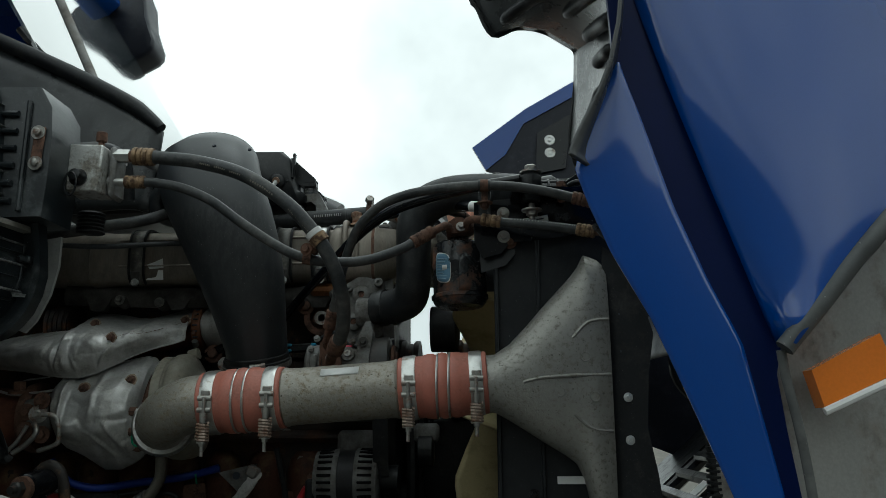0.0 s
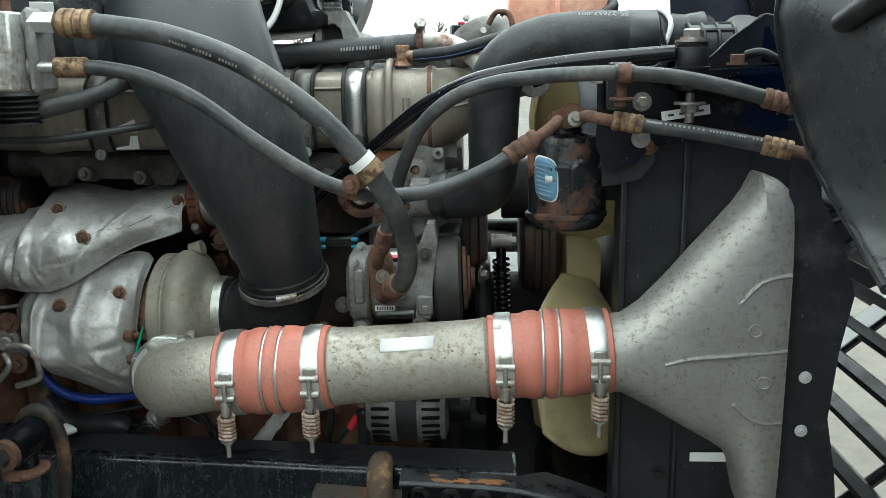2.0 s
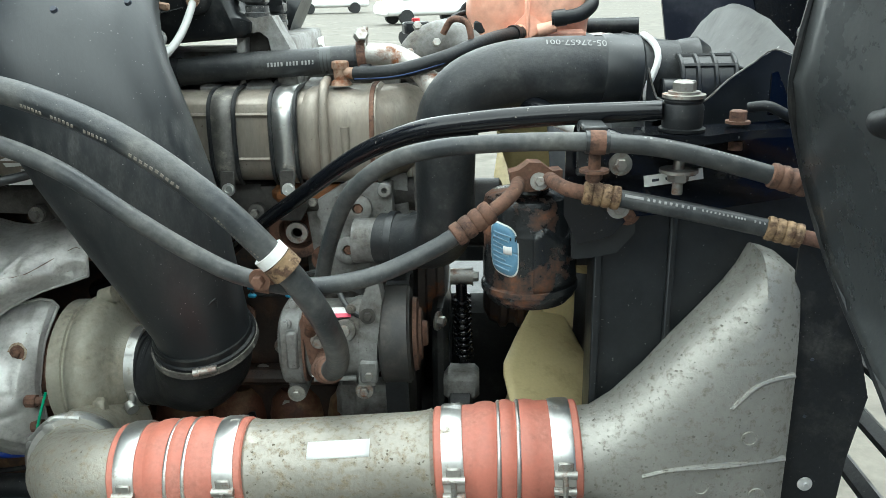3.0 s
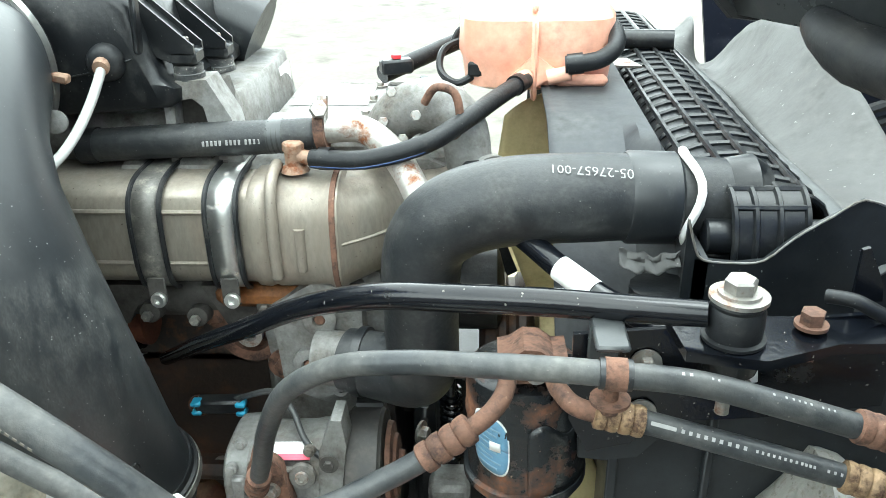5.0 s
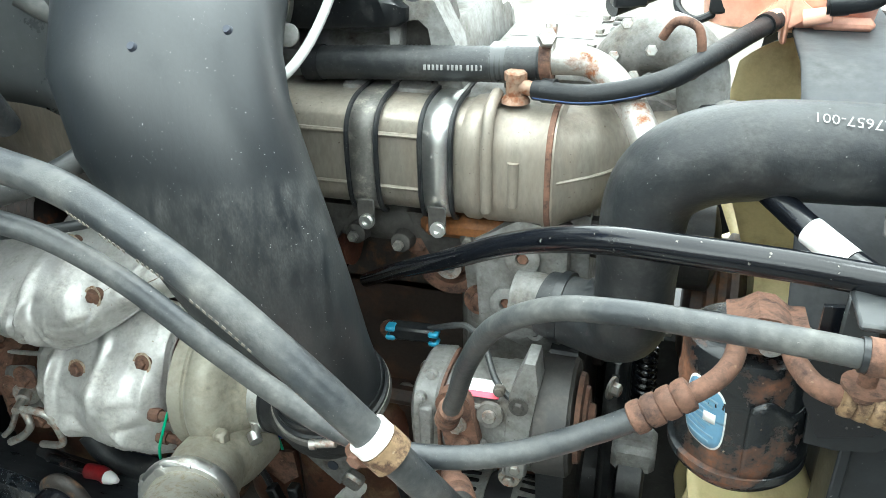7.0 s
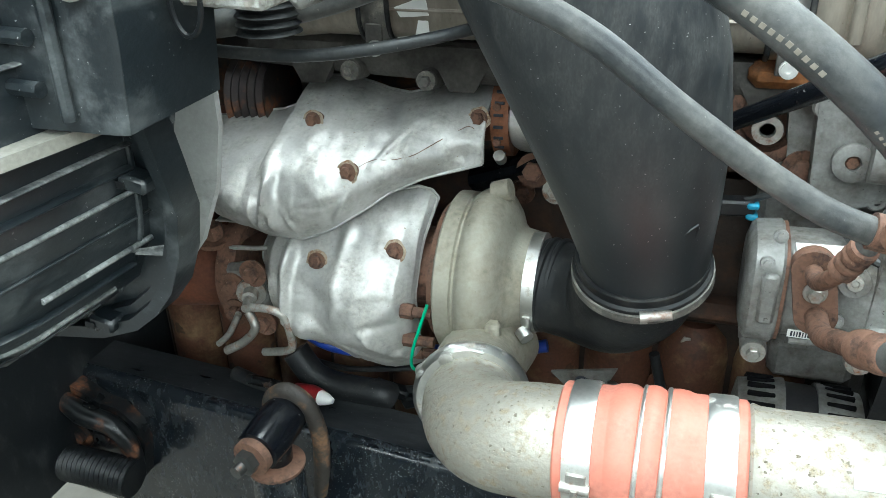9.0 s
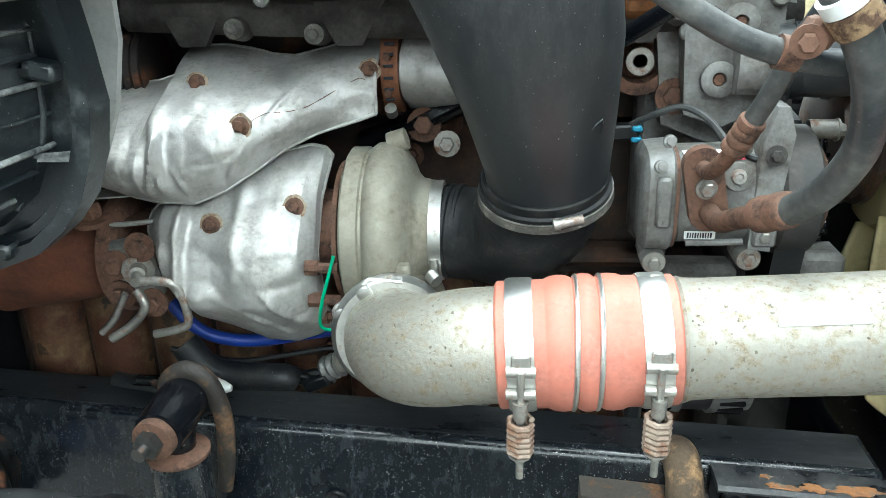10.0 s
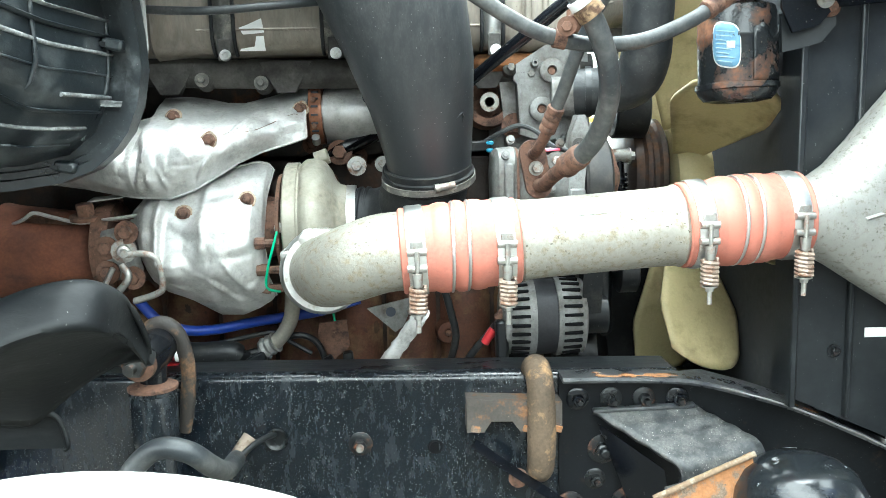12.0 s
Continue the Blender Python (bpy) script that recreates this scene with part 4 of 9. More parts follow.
g = Geo().tube([(-0.408, 1.823, 1.334), (-0.382, 1.827, 1.338)], 0.0055, 12).tube([(-0.413, 1.822, 1.333), (-0.406, 1.823, 1.334)], 0.0068, 10)
part("clamp_screw", g, ZINC, clamp)
# moulded plate low on the duct
def plate_pt(a, z, off):
    w = 0.078 + (z - 1.42) * 0.20
    return Vector((-0.430 + (w + off) * math.sin(a), 1.874 - (z - 1.42) * 0.35 - (w * 0.90 + off) * math.cos(a), z))


edge = [plate_pt(a, z, 0.0006) for a, z in ((0.30, 1.394), (0.55, 1.405), (0.80, 1.424), (0.82, 1.446), (0.55, 1.428), (0.30, 1.417), (0.30, 1.394))]
part("moulded_frame", Geo().tube(edge, 0.0014, 6, 3), DUCT, duct)
part("duct_flange", Geo().loft([((-0.570, 1.995 + d, 1.822), X, (0, 0, -1), 0.092 + e, 0.098 + e, 2.1) for d, e in ((0, 0), (0, 0.002), (0.006, 0.004), (0.012, 0.001), (0.02, 0.004), (0.030, 0.004), (0.030, 0))], 64), RUBBER, duct, "ribbed black cuff")
band = part("cuff_band", Geo().loft([((-0.570, 1.999 + d, 1.822), X, (0, 0, -1), 0.092 + e, 0.098 + e, 2.1) for d, e in ((0.008, 0.003), (0.008, 0.0065), (0.020, 0.0065), (0.020, 0.003))], 64), STEEL, duct, "steel band clamp")
part("band_clip", Geo().box((-0.466, 2.010, 1.812), (0.020, 0.012, 0.010), 0.002, (0, 10, 0)), FITTING, band)
part("band_lug", Geo().lathe([(0, 0.013), (0.004, 0.013), (0.005, 0.010)], (-0.470, 1.990, 1.768), (0.1, -1, 0.3), 20), OLDALU, band)

# black intake housing behind the duct
plenum = thing("air_intake_housing", (-0.55, 2.2, 1.72), "black plastic air intake housing over the engine", "air intake")
face = [(-1.0, 1.745), (-0.497, 1.755), (-0.366, 1.764), (-0.357, 1.772), (-0.356, 1.786), (-0.374, 1.800), (-0.385, 1.828), (-0.394, 1.880), (-0.42, 1.905), (-1.0, 1.915)]
part("housing", Geo().rings([[Vector((x - e, y, z + (e * 0.6 if z < 1.8 else -e * 0.6))) for x, z in face] for y, e in ((2.052, 0.010), (2.056, 0.003), (2.066, 0.0), (2.34, 0.0), (2.35, 0.01))]), PLASTIC, plenum, angle=50)
part("housing_rib", Geo().box((-0.389, 2.052, 1.862), (0.007, 0.014, 0.066), 0.002, (0, 4, 0)), PLASTIC, plenum)
part("housing_rib", Geo().tube([(-0.50, 2.051, 1.800), (-0.46, 2.050, 1.806), (-0.400, 2.050, 1.823)], 0.0012, 6, 2), PLASTIC, plenum)
for x, y, z in ((-0.351, 2.090, 1.819), (-0.349, 2.200, 1.803)):
    leg = part("housing_leg", Geo().box((x, y, z), (0.032, 0.034, 0.018), 0.004), PLASTIC, plenum)
    part("leg_web", Geo().slab([(x - 0.070, y - 0.016, z + 0.062), (x - 0.052, y - 0.016, z + 0.068), (x - 0.004, y - 0.016, z + 0.024), (x + 0.004, y - 0.016, z + 0.004), (x - 0.015, y - 0.016, z - 0.006), (x - 0.070, y - 0.016, z + 0.02)], (0, 0.032, 0)), PLASTIC, leg)
    for dy in (-0.017, 0.013):
        part("leg_rib", Geo().slab([(x - 0.070, y + dy, z + 0.066), (x - 0.048, y + dy, z + 0.072), (x + 0.015, y + dy, z + 0.014), (x + 0.015, y + dy, z + 0.004), (x - 0.012, y + dy, z + 0.004)], (0, 0.004, 0)), PLASTIC, leg)
    part("leg_bolt", Geo().hexhead((x, y, z + 0.009), (0, 0, 1), 0.0055, 0.012), ZINC, leg)
    part("leg_bush", Geo().lathe([(0, 0.0185), (0.007, 0.0185), (0.008, 0.0175), (0.0165, 0.0175)], (x, y, z - 0.027), (0, 0, 1), 24), MOUNTGREY, leg, "grey rubber bush")
part("grommet", Geo().lathe([(0, 0.022), (0.008, 0.021), (0.014, 0.016), (0.016, 0.011)], (-0.430, 2.052, 1.820), (0.1, -1, 0.05), 24), RUBBER, plenum)
part("grommet_collar", Geo().lathe([(0, 0.010), (0.010, 0.009)], (-0.430, 2.040, 1.820), (0.1, -1, -0.3), 16), FITTING, plenum)
solo("breather_tube", Geo().tube([(-0.430, 2.040, 1.820), (-0.429, 2.020, 1.806), (-0.428, 1.990, 1.788), (-0.427, 1.950, 1.770), (-0.430, 1.915, 1.756), (-0.436, 1.885, 1.747)], 0.0055, 12, 6), WIREWHITE, "thin pale grey breather tube out of the intake housing", "tube")
g = Geo().tube([(-0.93, 2.30, 1.83), (-0.60, 2.37, 1.83), (-0.42, 2.37, 1.82), (-0.34, 2.37, 1.79)], 0.06, 18, 4)
back = part("rear_pipe", g, DUCT, plenum)


# ---- exhaust-gas cooler with straps ----
egr = thing("exhaust_gas_cooler", (-0.5, 2.08, 1.54), "brown-tinted stainless exhaust gas cooler held by steel straps", "cooler")
EY, EZ = 2.068, 1.621
es = []
for x, a, b, k in ((-1.02, 0.058, 0.060, 2.4), (-0.96, 0.070, 0.066, 2.6), (-0.88, 0.073, 0.068, 3), (-0.875, 0.078, 0.073, 3.4), (-0.835, 0.078, 0.073, 3.4), (-0.83, 0.076, 0.072, 3.6), (-0.275, 0.076, 0.072, 3.6), (-0.27, 0.079, 0.076, 3.6), (-0.258, 0.080, 0.077, 3.6), (-0.252, 0.077, 0.074, 3.6), (-0.246, 0.080, 0.077, 3.4), (-0.235, 0.080, 0.077, 3.4),
                   (-0.185, 0.080, 0.076, 3.2), (-0.180, 0.083, 0.079, 3.2), (-0.168, 0.083, 0.079, 3.2), (-0.163, 0.079, 0.075, 3.0), (-0.13, 0.070, 0.066, 2.6), (-0.10, 0.052, 0.050, 2.2), (-0.075, 0.040, 0.040, 2), (-0.02, 0.038, 0.038, 2)):
    b -= 0.005 if -0.85 < x < -0.15 else 0.0
    es.append(((x, EY + max(0, x + 0.16) * 0.25, EZ + max(0, x + 0.16) * 0.18), (0, 1, 0), (0, 0, 1), a, b, k))
core = part("cooler_body", Geo().loft(es, 48), STAINLESS, egr)
part("weld_bead", Geo().loft([((-0.174 + d, EY, EZ), (0, 1, 0), (0, 0, 1), 0.082 + e, 0.073 + e, 3.2) for d, e in ((-0.004, 0), (-0.003, 0.0025), (0.003, 0.0025), (0.004, 0))], 48), RUSTY, core, "browned weld bead")
for z in (1.660, 1.595):
    part("side_bead", Geo().tube([(-0.80, EY - 0.075, z), (-0.29, EY - 0.075, z)], 0.003, 6), STAINLESS, core)
part("embossed_bead", Geo().tube([(-0.213, EY - 0.079, 1.642), (-0.213, EY - 0.079, 1.588)], [0.007, 0.006], 12), STAINLESS, core)
for x in (-0.243,):
    part("embossed_bead", Geo().tube([(x, EY - 0.03, 1.703), (x, EY - 0.065, 1.695), (x, EY - 0.081, 1.66), (x, EY - 0.081, 1.58)], 0.007, 10, 4), STAINLESS, core)
part("torn_label", Geo().slab([(-0.729, EY - 0.0765, 1.598), (-0.712, EY - 0.0765, 1.604), (-0.691, EY - 0.0765, 1.613), (-0.687, EY - 0.0765, 1.590), (-0.705, EY - 0.0765, 1.588), (-0.722, EY - 0.0765, 1.587)], (0, -0.0006, 0)), WHITE, core, "torn white label remnant")
part("torn_label", Geo().slab([(-0.700, EY - 0.0765, 1.584), (-0.688, EY - 0.0765, 1.584), (-0.686, EY - 0.0765, 1.560), (-0.729, EY - 0.0765, 1.560), (-0.726, EY - 0.0765, 1.564), (-0.704, EY - 0.0765, 1.567)], (0, -0.0006, 0)), WHITE, core)
part("cone_seam", Geo().tube([(-0.165, EY - 0.079, 1.622), (-0.12, EY - 0.056, 1.628), (-0.085, EY - 0.026, 1.636)], 0.0022, 6, 4), STAINLESS, core)





def strap(x):
    g = Geo()
    rows = []
    for w in (-0.016, 0.016):
        row = []
        for k in range(25):
            t = radians(75 + 165 * k / 24)
            cs, sn = math.cos(t), math.sin(t)
            row.append(Vector((x + w, EY + 0.0805 * math.copysign(abs(cs) ** 0.55, cs), EZ + 0.0718 * math.copysign(abs(sn) ** 0.55, sn))))
        rows.append(row)
    verts = rows[0] + rows[1]
    g.add(verts, [(k, k + 1, k + 26, k + 25) for k in range(24)])
    s = part("strap", g, STEEL if -0.35 < x else STRAPDARK, egr, "bright steel strap" if -0.35 < x else "grimy dark steel strap", thick=0.0018)
    for w in (-0.0165, 0.0165):
        part("strap_edge", Geo().tube([p + Vector((w - math.copysign(0.0145, w), 0, 0)) + (p - Vector((p.x, EY, EZ))).normalized() * 0.0006 for p in rows[0 if w < 0 else 1]], 0.0034, 6, 1), RUBBER, s)
    part("strap_tab", Geo().box((x + 0.002, EY - 0.084, 1.562), (0.022, 0.003, 0.036), 0.002), DARKCAST, s)
    part("strap_bolt", Geo().lathe([(0, 0.0095), (0.005, 0.0095), (0.005, 0.0075), (0.008, 0.0075), (0.008, 0.004), (0.004, 0.004)], (x + 0.004, EY - 0.086, 1.552), (0, -1, 0.15), 18), STEEL, s)


for x in (-0.303, -0.392, -0.572, -0.755):
    strap(x)
for x, w in ((-0.425, 0.034), (-0.352, 0.046), (-0.322, 0.022), (-0.262, 0.046)):
    part("top_lug", Geo().slab([(x - w / 2, 2.060, 1.682), (x - w * 0.34, 2.076, 1.690), (x - w * 0.3, 2.092, 1.694), (x + w * 0.3, 2.092, 1.694), (x + w * 0.36, 2.076, 1.690), (x + w / 2, 2.060, 1.682)], (0, 0.004, 0.010)), OLDALU, egr)
plug = part("banjo_bolt", Geo().lathe([(0, 0.017), (0.004, 0.015), (0.008, 0.0105), (0.026, 0.0105)], (-0.222, 2.035, 1.696), (0, 0, 1), 22).lathe([(0.024, 0.013), (0.033, 0.013), (0.035, 0.011)], (-0.222, 2.035, 1.696), (0, 0, 1), 6), FITTING, egr, "rusted banjo fitting")
part("banjo_arm", Geo().tube([(-0.222, 2.035, 1.715), (-0.195, 2.030, 1.712)], 0.0085, 12), FITTING, plug)
bk = thing("cooler_carrier", (-0.5, 2.09, 1.5), "grey cast carrier bracket below the exhaust gas cooler", "bracket")
g = Geo()
g.tube([(-0.95, 2.05, 1.535), (-0.70, 2.05, 1.525), (-0.40, 2.05, 1.520), (-0.12, 2.06, 1.525)], 0.022, 10, 3, flat=1.2)
part("carrier_beam", g, DARKCAST, bk)
for x, z in ((-0.70, 1.505), (-0.80, 1.512), (-0.52, 1.507), (-0.27, 1.522), (-0.235, 1.510), (-0.36, 1.505), (-0.42, 1.51)):
    part("carrier_lug", Geo().lathe([(0, 0.016), (0.03, 0.013), (0.032, 0.010)], (x, 2.045, z), (0, -1, 0.1), 18), DARKCAST, bk)
    part("carrier_bolt", Geo().hexhead((x, 2.012, z + 0.003), (0, -1, 0.1), 0.0070, 0.010, x < -0.5), STRAPDARK, bk)
for x in (-0.86, -0.66, -0.47, -0.31):
    part("carrier_web", Geo().slab([(x - 0.045, 2.030, 1.545), (x + 0.045, 2.030, 1.545), (x + 0.016, 2.026, 1.492), (x - 0.016, 2.026, 1.492)], (0, 0.018, 0)), DARKCAST, bk)
part("rust_pad", Geo().box((-0.27, 2.03, 1.535), (0.13, 0.034, 0.030), 0.010), mat("orange weeping rust", (0.20, 0.075, 0.018), 0.7, var=0.45, scale=26, layer=((0.06, 0.028, 0.014), 0.42, 22, 0.8, 0.12), bump=0.6), bk, "orange rust-streaked casting ledge")

# ---- coolant hose over the cooler and its steel pipe ----
gh = thing("coolant_hose", (-0.3, 2.067, 1.70), "black ribbed coolant hose with faint white lettering", "hose")
cover_line = [spline([(-0.490, 2.076, 1.712), (-0.376, 2.066, 1.722), (-0.28, 2.063, 1.727), (-0.19, 2.061, 1.732)], k / 110) for k in range(111)]
part("hose_body", Geo().tube(cover_line, [0.0206 if k % 2 else 0.0199 for k in range(111)], 24, 1), HOSEBLACK, gh)
for k, (x, w) in enumerate(((-0.330, 0.003), (-0.325, 0.003), (-0.320, 0.003), (-0.315, 0.003), (-0.310, 0.003), (-0.302, 0.003), (-0.297, 0.003), (-0.292, 0.003), (-0.287, 0.003), (-0.279, 0.003), (-0.274, 0.003), (-0.269, 0.003), (-0.264, 0.003), (-0.232, 0.003), (-0.227, 0.003), (-0.220, 0.003), (-0.215, 0.003), (-0.208, 0.003))):
    part("print_bar", Geo().box((x, 2.0645 - 0.0214, 1.7255 + (x + 0.33) * 0.05), (w * 0.9, 0.0012, 0.0060), 0.0002, (-4, 0, 0)), CHALK, gh)
part("hose_band", Geo().lathe([(0, 0.0208), (0.018, 0.0208)], (-0.255, 2.0628, 1.7285), (1, -0.02, 0.06), 24, cap=False), LINER, gh)
part("hose_clamp", Geo().lathe([(0, 0.021), (0, 0.0235), (0.012, 0.0235), (0.012, 0.021)], (-0.198, 2.0612, 1.7365), (1, 0, 0.08), 24), RUSTY, gh)
part("clamp_bolt", Geo().lathe([(0, 0.011), (0.012, 0.011), (0.014, 0.009)], (-0.192, 2.050, 1.763), (0.2, -0.8, 0.4), 6).tube([(-0.190, 2.055, 1.745), (-0.190, 2.07, 1.775)], 0.007, 8), ZINC, gh)
part("hose_collar", Geo().lathe([(0, 0.022), (0.022, 0.022)], (-0.492, 2.076, 1.712), (1, -0.05, 0.08), 24), RUBBER, gh)
solo("coolant_pipe", Geo().tube([(-0.195, 2.061, 1.737), (-0.150, 2.072, 1.735), (-0.118, 2.055, 1.722), (-0.092, 2.02, 1.703), (-0.072, 1.99, 1.675), (-0.060, 1.98, 1.64)], 0.0165, 20, 6), mat("rust-blotched steel pipe", (0.42, 0.40, 0.37), 0.45, 0.6, layer=(RUST, 0.30, 30, 0.85), bump=0.3), "bent steel coolant pipe with orange rust", "pipe")
ch = thing("surge_hose", (-0.1, 2.02, 1.70), "slim blue-striped coolant hose to the surge tank", "hose")
CP = [(-0.200, 2.031, 1.712), (-0.136, 2.013, 1.717), (-0.069, 2.015, 1.734), (-0.025, 2.06, 1.748), (0.015, 2.14, 1.755), (0.050, 2.215, 1.757)]
part("hose_body", Geo().tube(CP, 0.0112, 16, 6), RUBBER, ch)
part("stripe", Geo().tube([Vector(p) + Vector((0, -0.0093, -0.0058)) for p in CP], 0.0014, 6, 6), STRIPE, ch, "blue stripe")
part("hose_clip", Geo().lathe([(0, 0.0135), (0.014, 0.0135)], (-0.190, 2.030, 1.7125), (1, -0.2, 0.05), 18), PLASTIC, ch)
part("hose_clip", Geo().lathe([(0, 0.0135), (0.014, 0.0135)], (0.036, 2.185, 1.757), (0.4, 0.9, 0.03), 18), PLASTIC, ch)

# ---- surge tank ----
surge = thing("surge_tank", (0.07, 2.35, 1.74), "orange translucent coolant surge tank with a moulded seam", "coolant tank")
part("tank_body", Geo().loft([((0.068, 2.36, z), (1, 0, 0), (0, 1, 0), a, b, 5) for z, a, b in ((1.735, 0.085, 0.11), (1.742, 0.100, 0.125), (1.775, 0.104, 0.130), (1.785, 0.108, 0.134), (1.83, 0.106, 0.130), (1.845, 0.095, 0.115), (1.848, 0.08, 0.10))], 48), SURGE, surge)
part("seam", Geo().box((0.062, 2.235, 1.780), (0.008, 0.034, 0.105), 0.003), SURGE, surge)
part("seam_top", Geo().box((0.062, 2.35, 1.846), (0.008, 0.24, 0.012), 0.003), SURGE, surge)
for x, y, ax in ((0.052, 2.222, (-0.35, -0.6, 0)), (0.080, 2.217, (1, -0.15, 0.25))):
    part("spout", Geo().lathe([(0, 0.010), (0.03, 0.0095)], (x, y, 1.760), ax, 14), SURGE, surge)
part("ledge", Geo().box((0.125, 2.232, 1.752), (0.07, 0.016, 0.016), 0.006), SURGE, surge)
part("web", Geo().slab([(0.030, 2.225, 1.758), (0.062, 2.222, 1.790), (0.095, 2.222, 1.765), (0.062, 2.220, 1.745)], (0, 0.008, 0)), SURGE, surge)
sh = solo("overflow_hose", Geo().tube([(0.101, 2.21, 1.778), (0.121, 2.209, 1.780), (0.147, 2.211, 1.785), (0.165, 2.222, 1.797), (0.170, 2.25, 1.808), (0.166, 2.30, 1.815), (0.160, 2.36, 1.82)], 0.0115, 14, 6), RUBBER, "black overflow hose on the surge tank", "hose")
part("hose_clip", Geo().lathe([(0, 0.0135), (0.020, 0.0135)], (0.104, 2.2095, 1.7785), (1, -0.03, 0.12), 16), PLASTIC, sh)
part("tank_plate", Geo().slab([(0.170, 2.37, 1.738), (0.225, 2.345, 1.742), (0.210, 2.40, 1.742), (0.170, 2.41, 1.740)], (0, 0, 0.003)), ZINC, surge, "bare metal mounting plate")
g = Geo().tube([(0.20, 2.52, 1.75), (0.30, 2.50, 1.752)], 0.016, 14)
part("cross_pipe", g, PLASTIC, surge)

# ---- engine top: rocker cover, control module, thermostat housing ----
cover = thing("control_module", (-0.28, 2.36, 1.66), "silver finned engine control module with white labels", "control unit")
part("housing", Geo().box((-0.215, 2.245, 1.680), (0.150, 0.31, 0.070), 0.008), OLDALU, cover)
part("module_label", Geo().box((-0.250, 2.165, 1.7160), (0.075, 0.080, 0.0012), 0.0004), WHITE, cover, "blank white label")
part("module_label", Geo().box((-0.220, 2.300, 1.7160), (0.110, 0.110, 0.0012), 0.0004), WHITE, cover)
for k in range(9):
    part("fin", Geo().box((-0.136, 2.115 + 0.030 * k, 1.693), (0.026, 0.010, 0.056), 0.003), OLDALU, cover)
for k in range(4):
    part("module_bolt", Geo().hexhead((-0.160, 2.115 + 0.078 * k, 1.7155), (0, 0, 1), 0.006, 0.008), ZINC, cover)
blk = thing("intake_bracket", (-0.33, 2.1, 1.66), "grey cast aluminium bracket block carrying the intake housing", "bracket")
part("pillar", Geo().slab([(-0.379, 2.098, 1.69), (-0.300, 2.098, 1.69), (-0.322, 2.098, 1.782), (-0.376, 2.098, 1.782)], (0.0, 0.050, 0)), DARKCAST, blk)
part("block", Geo().loft([((-0.358 + dx, 2.275, z), (1, 0, 0), (0, 1, 0), a, b, 8) for z, a, b, dx in ((1.69, 0.056, 0.160, 0.0), (1.735, 0.050, 0.150, 0.0), (1.757, 0.046, 0.144, 0.001), (1.761, 0.042, 0.140, 0.002))], 48), OLDALU, blk)
part("front_arch", Geo().slab([(-0.381, 2.072, 1.772), (-0.374, 2.072, 1.792), (-0.326, 2.072, 1.794), (-0.302, 2.072, 1.748), (-0.292, 2.072, 1.69), (-0.322, 2.072, 1.69), (-0.334, 2.072, 1.762), (-0.346, 2.072, 1.772), (-0.368, 2.072, 1.768), (-0.374, 2.072, 1.69), (-0.383, 2.072, 1.69)], (0, 0.045, 0)), OLDALU, blk)
part("block_label", Geo().box((-0.3085, 2.37, 1.728), (0.002, 0.060, 0.036), 0.0005, (0, -4, 0)), WHITE, blk)
part("rocker_cover", Geo().box((-0.50, 2.20, 1.69), (0.30, 0.20, 0.10), 0.02), OLDALU, blk, "dull grey rocker cover below the intake")
vb = thing("valve_body", (-0.08, 2.2, 1.6), "dirty grey aluminium valve casting beside the thermostat", "casting")
part("body", Geo().loft([((-0.075, 2.20, z), (1, 0, 0), (0, 1, 0), a, b, 3.2) for z, a, b in ((1.58, 0.055, 0.09), (1.66, 0.060, 0.095), (1.685, 0.054, 0.088), (1.69, 0.045, 0.078))], 36), OLDALU, vb)
part("upper_boss", Geo().lathe([(0, 0.040), (0.03, 0.038), (0.034, 0.030), (0.05, 0.028), (0.052, 0.02)], (-0.055, 2.19, 1.70), (0, 0, 1), 28), OLDALU, vb)
part("side_boss", Geo().lathe([(0, 0.030), (0.05, 0.027), (0.055, 0.033), (0.066, 0.033)], (-0.02, 2.12, 1.665), (0.5, -1, 0.1), 24), OLDALU, vb)
part("web", Geo().slab([(-0.135, 2.10, 1.69), (-0.07, 2.09, 1.69), (-0.02, 2.10, 1.665), (-0.02, 2.10, 1.60), (-0.135, 2.09, 1.60)], (0, 0.012, 0)), OLDALU, vb)
for p in ((-0.105, 2.27, 1.690), (-0.04, 2.26, 1.690), (-0.11, 2.13, 1.690), (-0.04, 2.14, 1.690), (-0.09, 2.085, 1.66), (-0.04, 2.087, 1.635)):
    part("body_bolt", Geo().hexhead(p, (0, 0, 1) if p[1] > 2.1 else (0, -1, 0.1), 0.006, 0.010), ZINC, vb)
part("sensor", Geo().lathe([(0, 0.010), (0.02, 0.010), (0.02, 0.007), (0.045, 0.006)], (-0.09, 2.25, 1.71), (0.1, -0.1, 1), 14), PLASTIC, vb)
th = thing("thermostat_housing", (-0.06, 2.12, 1.66), "grey aluminium thermostat and valve housing", "housing")
g = Geo().tube([(-0.135, 2.13, 1.700), (-0.105, 2.125, 1.738), (-0.065, 2.115, 1.752), (-0.030, 2.105, 1.730), (-0.020, 2.095, 1.680)], [0.028, 0.032, 0.032, 0.030, 0.028], 24, 6)
part("housing", g, OLDALU, th)
g = Geo().tube([(-0.072, 2.075, 1.765), (-0.058, 2.068, 1.785), (-0.036, 2.062, 1.780), (-0.030, 2.058, 1.752), (-0.036, 2.055, 1.732), (-0.066, 2.060, 1.728)], 0.005, 10, 5)
part("lever", g, RUSTY, th, "brown rusted lever")
